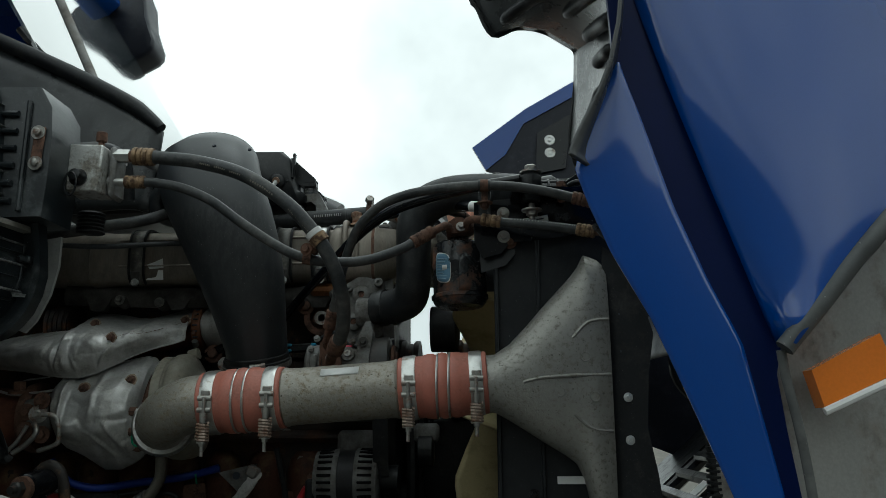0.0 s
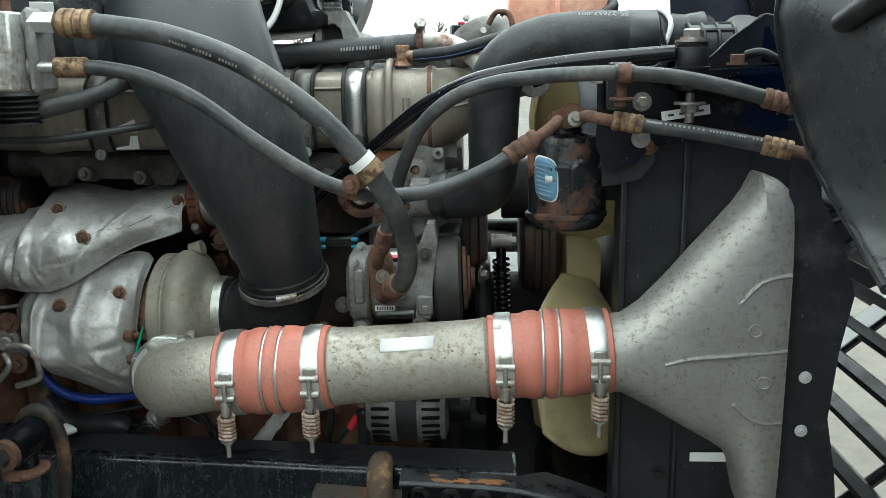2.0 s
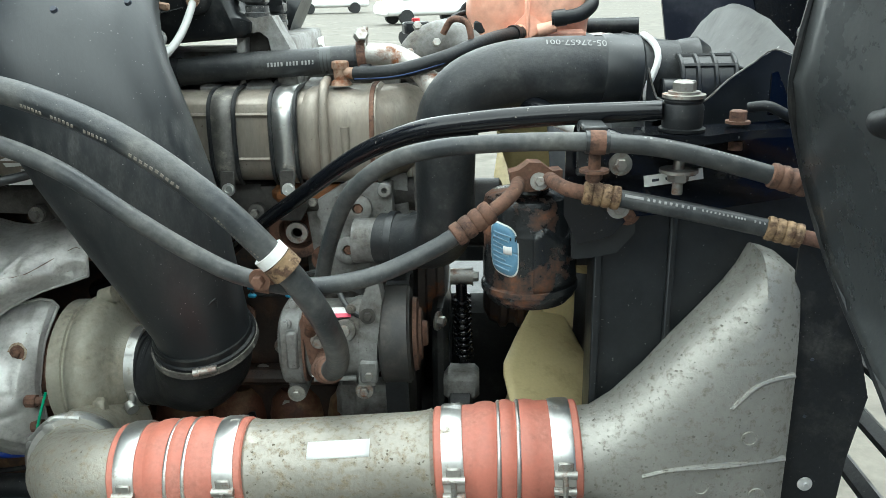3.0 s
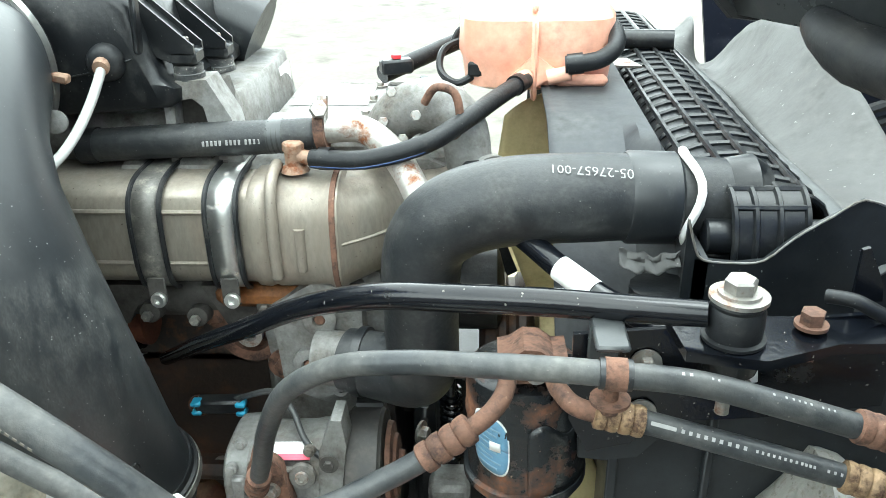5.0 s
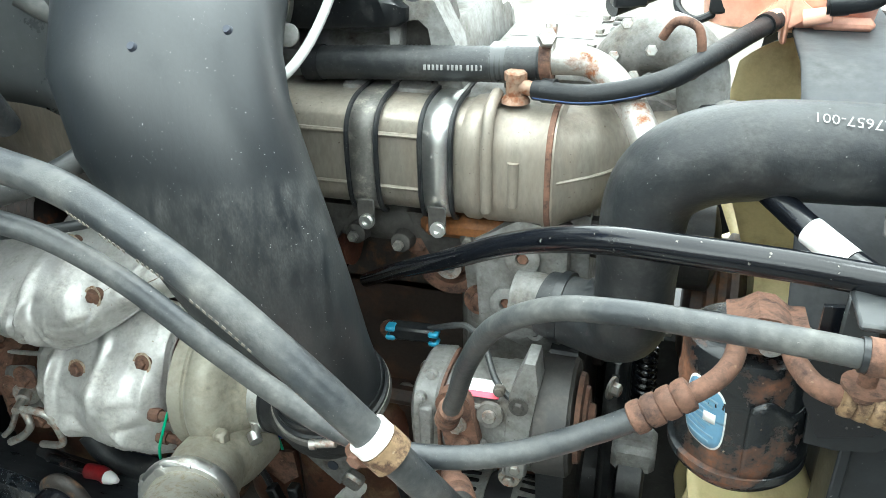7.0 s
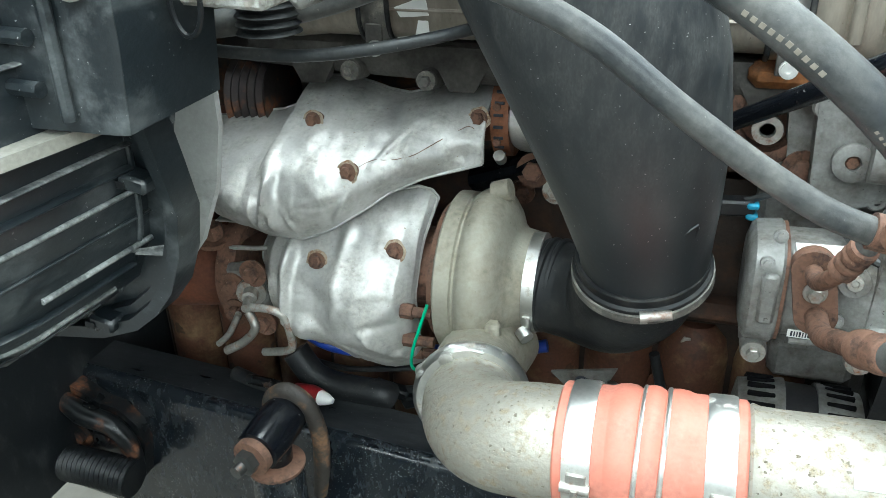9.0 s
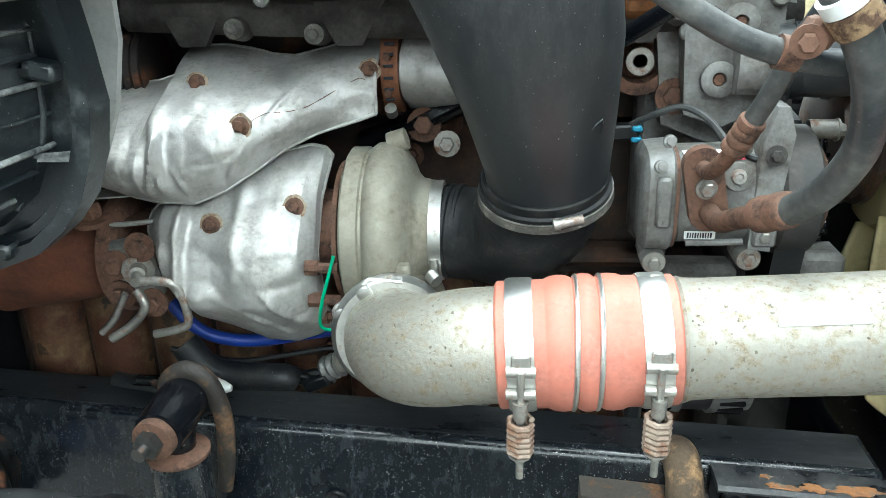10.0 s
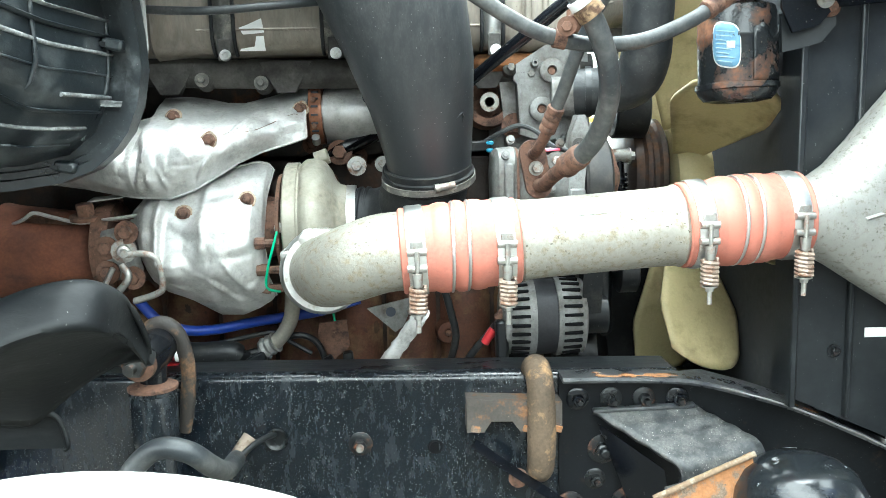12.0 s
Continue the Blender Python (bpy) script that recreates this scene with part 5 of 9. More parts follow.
for p in ((-0.083, 2.072, 1.751), (-0.112, 2.085, 1.775), (-0.10, 2.08, 1.72), (-0.125, 2.10, 1.735)):
    part("housing_bolt", Geo().hexhead(p, (0.2, -1, 0.3), 0.0065, 0.012, False), ZINC, th)
part("fork", Geo().slab([(-0.035, 2.02, 1.70), (-0.02, 2.01, 1.705), (0.02, 1.99, 1.66), (0.005, 2.0, 1.655)], (0.012, 0.02, 0.006)), BLACKPAINT, th)
hn = thing("sensor_harness", (-0.05, 2.35, 1.74), "black corrugated wiring harness with connectors", "wiring")
part("loom", Geo().tube([(-0.15, 2.30, 1.745), (-0.09, 2.36, 1.76), (-0.04, 2.42, 1.77), (-0.01, 2.42, 1.775)], 0.013, 12, 6), RUBBER, hn)
part("lead", Geo().tube([(-0.02, 2.34, 1.79), (-0.06, 2.31, 1.78), (-0.065, 2.28, 1.755), (-0.04, 2.25, 1.745), (-0.01, 2.255, 1.76)], 0.0052, 8, 6), RUBBER, hn)
part("lead", Geo().tube([(-0.015, 2.35, 1.80), (-0.04, 2.34, 1.80), (-0.055, 2.33, 1.775), (-0.07, 2.34, 1.765)], 0.0042, 8, 6), RUBBER, hn)
for p, r in (((-0.125, 2.265, 1.765), 20), ((-0.012, 2.262, 1.765), 80)):
    c = part("connector", Geo().box(p, (0.045, 0.022, 0.020), 0.003, (0, 0, r)), PLASTIC, hn)
    part("latch", Geo().box(Vector(p) + Vector((0, 0, 0.013)), (0.012, 0.010, 0.006), 0.001, (0, 0, r)), RED, c)

# ---- engine block, gear cover ----
block = thing("engine_block", (-0.6, 2.3, 0.8), "rust-brown diesel engine block with casting ribs and plugs", "engine")
part("crankcase", Geo().box((-0.72, 2.34, 1.10), (1.10, 0.42, 0.60), 0.02), DARKBROWN, block)
part("cylinder_head", Geo().box((-0.70, 2.33, 1.50), (1.14, 0.40, 0.30), 0.02), mat("dark oily head casting", (0.030, 0.023, 0.019), 0.6, var=0.5, scale=10, layer=((0.15, 0.068, 0.030), 0.26, 12, 0.8), bump=0.6), block)
for k in range(10):
    x = -1.19 + 0.105 * k
    part("cylinder_bulge", Geo().lathe([(0, 0.030), (0.03, 0.046), (0.05, 0.050), (0.24, 0.050), (0.27, 0.044), (0.29, 0.028)], (x, 2.140, 0.86), (0, 0, 1), 24), RUSTBROWN, block, "fluted casting bulge")
part("deck_ledge", Geo().box((-0.72, 2.115, 1.185), (1.06, 0.05, 0.03), 0.012), DARKBROWN, block)
for x, z in ((-0.571, 1.018), (-0.385, 1.035), (-0.72, 1.03), (-0.62, 1.08), (-0.46, 1.06)):
    b = part("boss", Geo().lathe([(0, 0.026), (0.03, 0.020), (0.031, 0.008), (0.02, 0.007)], (x, 2.125, z), (0, -1, 0.05), 20), RUSTBROWN, block)
    part("boss_plug", Geo().lathe([(0, 0.0075), (0.004, 0.006)], (x, 2.098, z + 0.001), (0, -1, 0.05), 10), RUSTY, b)
part("intake_port", Geo().lathe([(0, 0.052), (0.045, 0.045), (0.046, 0.030), (0.02, 0.028)], (-0.305, 2.09, 1.470), (0, -1, 0), 24), RUSTY, block, "rust-brown port flange")
part("port_ring", Geo().lathe([(0, 0.017), (0.008, 0.017), (0.008, 0.009), (0, 0.008)], (-0.305, 2.045, 1.468), (0, -1, 0), 20), ZINC, block)
for p in ((-0.262, 2.04, 1.425), (-0.345, 2.045, 1.50)):
    part("port_bolt", Geo().hexhead(p, (0, -1, 0), 0.013, 0.012), RUSTY, block)
gc = thing("water_pump", (-0.2, 2.08, 1.38), "grey cast aluminium water pump cover with bolted plugs", "pump")
g = Geo().slab([(-0.290, 2.04, 1.530), (-0.200, 2.04, 1.585), (-0.130, 2.04, 1.56), (-0.125, 2.04, 1.40), (-0.20, 2.04, 1.36), (-0.275, 2.04, 1.39)], (0, 0.10, 0))
g.slab([(-0.262, 2.005, 1.530), (-0.205, 2.005, 1.565), (-0.150, 2.005, 1.55), (-0.150, 2.005, 1.42), (-0.21, 2.005, 1.395), (-0.255, 2.005, 1.41)], (0, 0.05, 0))
part("cover", g, OLDALU, gc)
for p, r in (((-0.201, 2.004, 1.517), 0.021), ((-0.219, 2.004, 1.452), 0.021), ((-0.16, 2.004, 1.545), 0.011), ((-0.255, 2.02, 1.505), 0.011), ((-0.23, 2.004, 1.53), 0.007), ((-0.185, 2.02, 1.405), 0.011)):
    b = part("plug", Geo().lathe([(0, r), (0.010, r), (0.012, r * 0.85), (0.012, r * 0.4), (0.004, r * 0.35)], p, (0, -1, 0.1), 24), OLDALU, gc)
    if r > 0.015:
        part("plug_core", Geo().lathe([(0, r * 0.42), (0.003, r * 0.3)], Vector(p) + Vector((0, -0.005, 0)), (0, -1, 0.1), 6), RUSTY, b)
part("outlet", Geo().lathe([(0, 0.034), (0.07, 0.034), (0.075, 0.030)], (-0.205, 1.985, 1.472), (1, -0.1, 0), 28), OLDALU, gc)
part("base_plate", Geo().box((-0.22, 2.10, 1.42), (0.16, 0.05, 0.40), 0.01), OLDALU, gc)

# oil pan and front cover are added to close bright gaps from below
part("oil_pan", Geo().box((-0.66, 2.33, 0.70), (1.0, 0.40, 0.24), 0.04), BLACKPAINT, block, "black oil pan")
part("front_cover", Geo().box((-0.155, 2.34, 1.10), (0.05, 0.50, 0.72), 0.02), mat("dark oily front cover", (0.05, 0.047, 0.043), 0.5, 0.3, layer=((0.02, 0.017, 0.015), 0.4, 12, 0.6, 0.15), bump=0.4), block)
part("crank_pulley", Geo().lathe([(0, 0.05), (0, 0.14), (0.05, 0.14), (0.055, 0.10), (0.09, 0.06)], (-0.13, 2.30, 0.93), (1, 0, 0), 40), PLASTIC, block)
for x, y, z, r in ((-0.63, 2.13, 1.40, 0.016), (-0.55, 2.12, 1.375, 0.018), (-0.50, 2.115, 1.36, 0.012), (-0.60, 2.115, 1.33, 0.014), (-0.42, 2.115, 1.30, 0.014), (-0.47, 2.115, 1.24, 0.012), (-0.36, 2.115, 1.24, 0.013), (-0.40, 2.115, 1.19, 0.012), (-1.0, 2.115, 1.30, 0.014), (-0.36, 2.115, 1.13, 0.013)):
    part("block_bolt", Geo().hexhead((x, y, z), (0, -1, 0.1), r * 0.7, 0.014), RUSTY if r > 0.0135 else ZINC, block)
part("pump_strut", Geo().tube([(-0.66, 2.09, 1.355), (-0.56, 2.08, 1.395), (-0.47, 2.08, 1.44)], 0.028, 10, 3, flat=0.6), BLACKPAINT, block, "black cast strut")
part("strut_bolt", Geo().hexhead((-0.575, 2.062, 1.385), (0, -1, 0.1), 0.013, 0.016), RUSTY, block)
part("strut_bolt", Geo().hexhead((-0.545, 2.06, 1.36), (0, -1, 0.1), 0.010, 0.012), ZINC, block)

# ---- air-conditioning compressor ----
comp = thing("ac_compressor", (-0.22, 1.95, 1.25), "dirty aluminium air-conditioning compressor with grooved pulley", "compressor")
CX = (1, 0.02, 0.03)
cb = Vector((-0.310, 1.945, 1.330))
def comp_loft(rows):
    """Stations along the compressor's axis: distance, half depth, half height, squareness."""
    ax = Vector(CX).normalized()
    return Geo().loft([(cb + ax * d, (0, 1, 0), (0, 0, 1), a, b, k) for d, a, b, k in rows], 48)


cbody = part("compressor_body", comp_loft([(0.036, 0.052, 0.052, 2.6), (0.040, 0.0545, 0.0545, 2.8), (0.098, 0.0545, 0.0545, 2.8), (0.102, 0.057, 0.057, 2.4), (0.108, 0.060, 0.060, 2.2), (0.136, 0.060, 0.060, 2.1), (0.142, 0.052, 0.052, 2.0)]), OLDALU, comp)
part("rear_head", comp_loft([(-0.004, 0.044, 0.044, 3.0), (0.0, 0.053, 0.054, 3.6), (0.004, 0.057, 0.058, 3.8), (0.030, 0.058, 0.060, 3.8), (0.033, 0.056, 0.058, 3.6)]), OLDALU, cbody, "squared rear cylinder head")
part("gasket", comp_loft([(0.033, 0.0575, 0.0585, 3.4), (0.0365, 0.0575, 0.0585, 3.4)]), RUSTY, cbody, "rust-brown gasket seam")
g = Geo().box((-0.290, 1.888, 1.337), (0.017, 0.012, 0.058), 0.003).lathe([(0, 0.0022), (0.0006, 0.0020)], (-0.289, 1.8818, 1.315), (0, -1, 0), 10)
part("rear_lug", g, OLDALU, cbody)
part("front_lug", Geo().box((-0.180, 1.886, 1.305), (0.026, 0.014, 0.034), 0.003), OLDALU, cbody)
for x, y, z in ((-0.293, 1.925, 1.258), (-0.190, 1.915, 1.268)):
    b = part("mount_ear", Geo().lathe([(0, 0.0125), (0.003, 0.0145), (0.040, 0.0145), (0.043, 0.012)], (x, y - 0.018, z), (0, 1, 0), 20).box((x, y + 0.012, z + (0.016 if z < 1.3 else -0.016)), (0.032, 0.034, 0.036), 0.006), OLDALU, cbody)
    part("ear_bolt", Geo().hexhead((x, y - 0.018, z), (0, -1, 0), 0.0075, 0.009), ZINC, b)
arm = part("cast_arm", Geo().slab([(-0.196, 1.884, 1.284), (-0.172, 1.884, 1.282), (-0.166, 1.884, 1.352), (-0.158, 1.890, 1.412), (-0.164, 1.900, 1.440), (-0.176, 1.900, 1.440), (-0.190, 1.890, 1.404), (-0.194, 1.884, 1.350)], (0.0, 0.040, 0)), OLDALU, cbody, "rough cast mounting arm")
part("arm_bolt", Geo().hexhead((-0.178, 1.883, 1.392), (0, -1, 0.1), 0.0065, 0.008), DARKCAST, arm)
part("arm_bolt", Geo().hexhead((-0.180, 1.883, 1.300), (0, -1, 0), 0.0065, 0.008), ZINC, arm)
for p in ((-0.296, 1.889, 1.378), (-0.222, 1.888, 1.322), (-0.286, 1.905, 1.402), (-0.205, 1.905, 1.394)):
    part("head_bolt", Geo().lathe([(0, 0.0075), (0.006, 0.0070), (0.0062, 0.0045), (0.010, 0.0042)], p, (0, -1, 0.25), 14), OLDALU, cbody)
for z in (1.372, 1.288):
    part("body_rib", Geo().tube([(-0.262, 1.893, z), (-0.20, 1.893, z + 0.002)], 0.004, 8), OLDALU, cbody)
b = part("relief_boss", Geo().lathe([(0, 0.0165), (0.006, 0.0155), (0.007, 0.010)], (-0.213, 1.893, 1.366), (0, -1, 0.2), 22), OLDALU, cbody)
part("relief_plug", Geo().lathe([(0, 0.0085), (0.004, 0.0075), (0.0042, 0.004), (0.002, 0.003)], (-0.213, 1.886, 1.3675), (0, -1, 0.2), 16), ZINC, b)
o = []
for px, pz, r, a0, a1 in ((-0.2535, 1.381, 0.021, 20, 200), (-0.2435, 1.329, 0.021, 200, 380)):
    for k in range(13):
        a = radians(a0 + (a1 - a0) * k / 12)
        o.append((px + r * math.cos(a), 1.876, pz + r * math.sin(a)))
part("port_plate", Geo().slab(o, (0.0, 0.016, 0)), RUSTY, comp, "rusted two-port flange")
part("flange_bolt", Geo().lathe([(0, 0.012), (0.002, 0.0115)], (-0.2485, 1.8762, 1.357), (0, -1, 0.05), 20).lathe([(0.002, 0.0085), (0.010, 0.0085), (0.0115, 0.007)], (-0.2485, 1.8762, 1.357), (0, -1, 0.05), 6), ZINC, comp)
part("maker_label", Geo().slab([(-0.268, 1.906, 1.3838), (-0.205, 1.906, 1.3860), (-0.205, 1.928, 1.3868), (-0.268, 1.928, 1.3846)], (0, -0.0005, 0.0012)), WHITE, comp, "white label with a pink band")
part("label_band", Geo().slab([(-0.268, 1.899, 1.3810), (-0.205, 1.899, 1.3832), (-0.205, 1.906, 1.3862), (-0.268, 1.906, 1.3840)], (0, -0.0005, 0.0012)), PINK, comp)
part("code_label", Geo().box((-0.248, 1.8895, 1.2985), (0.034, 0.001, 0.010), 0.0003, (8, 0, 0)), WHITE, comp)
for k in range(10):
    part("bar", Geo().box((-0.261 + 0.0028 * k, 1.8888, 1.2985), (0.0013 + 0.0006 * (k % 3 == 0), 0.0008, 0.0065), 0.0001, (8, 0, 0)), INK, comp)
part("pulley", Geo().lathe([(0, 0.04), (0, 0.069), (0.003, 0.071), (0.004, 0.0735), (0.041, 0.0735), (0.042, 0.071), (0.045, 0.069), (0.047, 0.035)], (-0.166, 1.950, 1.334), CX, 56), mat("belt rubber on pulley", (0.035, 0.034, 0.033), 0.55, 0.0, layer=((0.09, 0.08, 0.07), 0.3, 20, 0.8, 0.15)), comp)
part("clutch_plate", Geo().lathe([(0, 0.056), (0.006, 0.054), (0.008, 0.04), (0.012, 0.038), (0.013, 0.02), (0.02, 0.018)], (-0.118, 1.951, 1.335), CX, 36), RUSTY, comp, "rusted clutch plate")

# ---- belt tensioner with spring, idlers, fan drive ----
ten = thing("belt_tensioner", (-0.06, 2.0, 1.2), "belt tensioner with a black coil spring", "tensioner")
sp0, sp1 = Vector((-0.050, 2.125, 1.328)), Vector((-0.046, 2.105, 1.226))
turns = []
for k in range(121):
    t = k / 120
    turns.append(sp0.lerp(sp1, t) + Vector((0.014 * math.cos(t * 2 * math.pi * 10), 0.014 * math.sin(t * 2 * math.pi * 10), 0)))
part("coil_spring", Geo().tube(turns, 0.0036, 6, 1), BLACKPAINT, ten)
part("damper", Geo().tube([sp0 + Vector((0, 0, 0.03)), sp1 - Vector((0, 0, 0.02))], 0.0095, 14), BLACKPAINT, ten)
part("top_eye", Geo().lathe([(-0.018, 0.014), (0.018, 0.014)], sp0 + Vector((0, 0, 0.035)), (1, 0, 0), 18).hexhead(sp0 + Vector((0.018, 0, 0.035)), (1, 0, 0), 0.009, 0.012), ZINC, ten)
part("arm", Geo().box((-0.050, 2.075, 1.192), (0.060, 0.06, 0.045), 0.008), OLDALU, ten)
part("idler", Geo().lathe([(0, 0.03), (0.004, 0.038), (0.036, 0.038), (0.04, 0.03)], (-0.072, 2.06, 1.150), (1, 0, 0), 32), PLASTIC, ten)
part("small_bolt", Geo().hexhead((-0.088, 2.04, 1.318), (1, -0.4, 0), 0.009, 0.014), ZINC, ten)
drv = thing("fan_drive", (-0.02, 2.28, 1.25), "dark ribbed fan drive hub and pulley", "fan hub")
part("hub_pulley", Geo().lathe([(0, 0.05), (0, 0.105), (0.012, 0.105), (0.016, 0.098), (0.030, 0.098), (0.034, 0.105), (0.046, 0.105), (0.05, 0.07)], (-0.125, 2.25, 1.325), (1, 0, 0), 40), mat("dark brown hub", (0.05, 0.04, 0.035), 0.55, 0.3, layer=(RUST, 0.25, 14, 0.85)), drv)
part("clutch_hub", Geo().lathe([(0, 0.04), (0.0, 0.075), (0.01, 0.095), (0.025, 0.100), (0.03, 0.108), (0.04, 0.108), (0.045, 0.10), (0.055, 0.10), (0.06, 0.108), (0.07, 0.108), (0.075, 0.10), (0.085, 0.06)], (-0.010, 2.27, 1.325), (1, 0, 0), 44), mat("brown fan clutch", (0.07, 0.055, 0.05), 0.45, 0.5, layer=((0.12, 0.06, 0.03), 0.3, 14, 0.8)), drv)
belt = Geo()
for (y0, z0), (y1, z1) in (((1.905, 1.277), (1.945, 1.10)), ((1.975, 1.405), (2.24, 1.435))):
    belt.slab([(-0.160, y0, z0), (-0.126, y0, z0), (-0.126, y1, z1), (-0.160, y1, z1)], (0, 0.003, 0.004))
solo("drive_belt", belt, RUBBER, "black ribbed drive belt between the pulleys", "belt")

part("idler_pulley", Geo().lathe([(0, 0.030), (0, 0.056), (0.004, 0.060), (0.064, 0.060), (0.068, 0.054), (0.075, 0.028)], (-0.048, 2.20, 1.455), (1, 0, 0), 32), RUBBER, drv, "black idler pulley")
# added dark block that hides the bright ground between engine and fan
part("gap_block", Geo().box((-0.01, 2.44, 0.88), (0.26, 0.26, 0.74), 0.03), PLASTIC, drv, "added dark block closing the gap behind the fan drive")
part("drive_plate", Geo().box((-0.085, 2.16, 1.17), (0.03, 0.16, 0.30), 0.01), PLASTIC, drv)

# ---- fan ----
fan = thing("engine_fan", (0.09, 2.30, 1.33), "large cream nylon engine fan with broad curved blades", "fan")
part("fan_hub", Geo().lathe([(-0.035, 0.06), (-0.035, 0.115), (-0.02, 0.125), (0.03, 0.125), (0.035, 0.09)], FC, (1, 0, 0), 40), FAN, fan)
for k in range(9):
    a0 = radians(40 * k + 28)

    def blade_pt(u, v, a0=a0):
        """u outwards, v across; a narrow neck that opens to a broad, steep, rounded paddle."""
        q = abs(2 * v - 1)
        r = 0.115 + 0.300 * u * (1 - 0.12 * q ** 2.5)
        open_up = min(1.0, 0.34 + 1.0 * u) * (1 - 0.12 * max(0.0, u - 0.75) / 0.25)
        ang = a0 + (v - 0.5) * 0.20 * open_up * (0.3 / max(r, 0.2)) + 0.10 * u
        xx = 0.098 + (v - 0.5) * 0.162 * open_up + 0.016 * math.sin(math.pi * v)
        return Vector((xx, FC.y + r * math.cos(ang), FC.z + r * math.sin(ang)))

    part("blade", Geo().sheet(blade_pt, 20, 14), FAN, fan, thick=0.006, angle=60)

# ---- alternator ----
SLOT = mat("dark slot", (0.006, 0.006, 0.007), 0.7, bump=0.0, spec=0.1)
alt = thing("alternator", (-0.21, 2.0, 1.02), "dirty aluminium alternator with slotted end housings", "alternator")
ac = Vector((-0.298, 1.990, 1.088))
part("rear_housing", Geo().lathe([(0, 0.045), (0.004, 0.064), (0.055, 0.071), (0.058, 0.071)], ac, (1, 0, 0), 40), OLDALU, alt)
part("stator", Geo().lathe([(0.058, 0.067), (0.095, 0.067)], ac, (1, 0, 0), 40), mat("dark stator", (0.035, 0.035, 0.038), 0.5, 0.3), alt)
part("front_housing", Geo().lathe([(0.095, 0.071), (0.10, 0.071), (0.145, 0.066), (0.15, 0.05)], ac, (1, 0, 0), 40), OLDALU, alt)
for k in range(28):
    a = 2 * math.pi * k / 28
    for d in (0.030, 0.120):
        c = ac + Vector((d, 0.0690 * math.sin(a), 0.0690 * math.cos(a)))
        m = Matrix.Translation(c) @ Matrix.Rotation(-a, 4, "X")
        part("slot", Geo().box((0, 0, 0), (0.032, 0.0056, 0.006), 0.001, m=m), SLOT, alt)
part("alternator_pulley", Geo().lathe([(0.152, 0.025), (0.152, 0.034), (0.19, 0.034), (0.19, 0.02)], ac, (1, 0, 0), 28), PLASTIC, alt)
part("terminal_cap", Geo().box((-0.300, 1.945, 1.06), (0.022, 0.03, 0.07), 0.005), PLASTIC, alt)
part("support", Geo().box((-0.21, 2.06, 1.17), (0.10, 0.05, 0.06), 0.01), OLDALU, alt)


# ---- turbocharger ----
turbo = thing("turbocharger", (-0.62, 1.98, 1.15), "turbocharger with cream aluminium compressor housing and rusty core", "turbocharger")
TX = Vector((1, 0, 0))
tc0 = Vector((-0.660, 1.985, 1.268))
part("compressor_housing", Geo().lathe([(0, 0.060), (0.0, 0.100), (0.003, 0.104), (0.022, 0.104), (0.024, 0.101), (0.027, 0.101), (0.029, 0.105), (0.036, 0.1095), (0.052, 0.1105), (0.066, 0.104), (0.076, 0.090), (0.083, 0.073), (0.090, 0.065), (0.11, 0.061), (0.112, 0.056)], tc0, TX, 72), CREAM, turbo)
g = Geo().tube([(-0.585, 1.97, 1.185), (-0.595, 1.925, 1.185), (-0.602, 1.880, 1.200), (-0.594, 1.845, 1.207), (-0.587, 1.808, 1.213)], [0.045, 0.048, 0.050, 0.052, 0.053], 24, 6)
part("outlet_volute", g, CREAM, turbo)
part("bolt_lug", Geo().box((-0.583, 1.885, 1.235), (0.018, 0.02, 0.05), 0.004), CREAM, turbo)
part("lug_bolt", Geo().tube([(-0.612, 2.00, 1.375), (-0.590, 2.0, 1.382)], 0.014, 10), CREAM, turbo)
part("centre_casting", Geo().lathe([(0, 0.085), (0.012, 0.085), (0.014, 0.055), (0.05, 0.05), (0.052, 0.09), (0.058, 0.09)], (-0.725, 1.995, 1.262), TX, 36), RUSTY, turbo, "rust-brown centre housing")
for y, z in ((1.905, 1.245), (1.91, 1.20), (1.935, 1.165)):
    part("centre_bolt", Geo().lathe([(0, 0.010), (0.016, 0.010), (0.016, 0.007), (0.04, 0.007)], (-0.706, y, z), TX, 8), RUSTY, turbo)
part("inlet_band", Geo().lathe([(0, 0.060), (0.0, 0.0635), (0.015, 0.0635), (0.015, 0.060)], (-0.558, 1.980, 1.268), TX, 44), STEEL, turbo, "bright steel inlet band clamp")
g = Geo().lathe([(0, 0.006), (0.018, 0.006)], (-0.551, 1.922, 1.252), (0, 0, -1), 10)
g.lathe([(0, 0.009), (0.014, 0.009)], (-0.556, 1.920, 1.232), (0.7, -0.7, -0.4), 12)
part("band_screw", g, STEEL, turbo)
inlet = thing("inlet_elbow", (-0.46, 1.92, 1.2), "black rubber inlet elbow between duct and turbocharger", "elbow")
part("elbow_body", Geo().tube([(-0.545, 1.978, 1.268), (-0.50, 1.968, 1.268), (-0.455, 1.945, 1.280), (-0.431, 1.918, 1.315), (-0.4245, 1.902, 1.352)], [0.058, 0.0585, 0.066, 0.070, 0.0705], 40, 7), RUBBER, inlet)
for d in (0.002, 0.014):
    part("elbow_ring", Geo().lathe([(0, 0.058), (0.002, 0.0605), (0.006, 0.0605), (0.008, 0.058)], (-0.540 + d, 1.977, 1.268), (1, -0.15, 0), 40), RUBBER, inlet)

# ---- exhaust: manifold, outlet, crumpled heat shields ----
exh = thing("exhaust_manifold", (-0.9, 2.03, 1.15), "rust-red exhaust manifold and turbine outlet", "manifold")
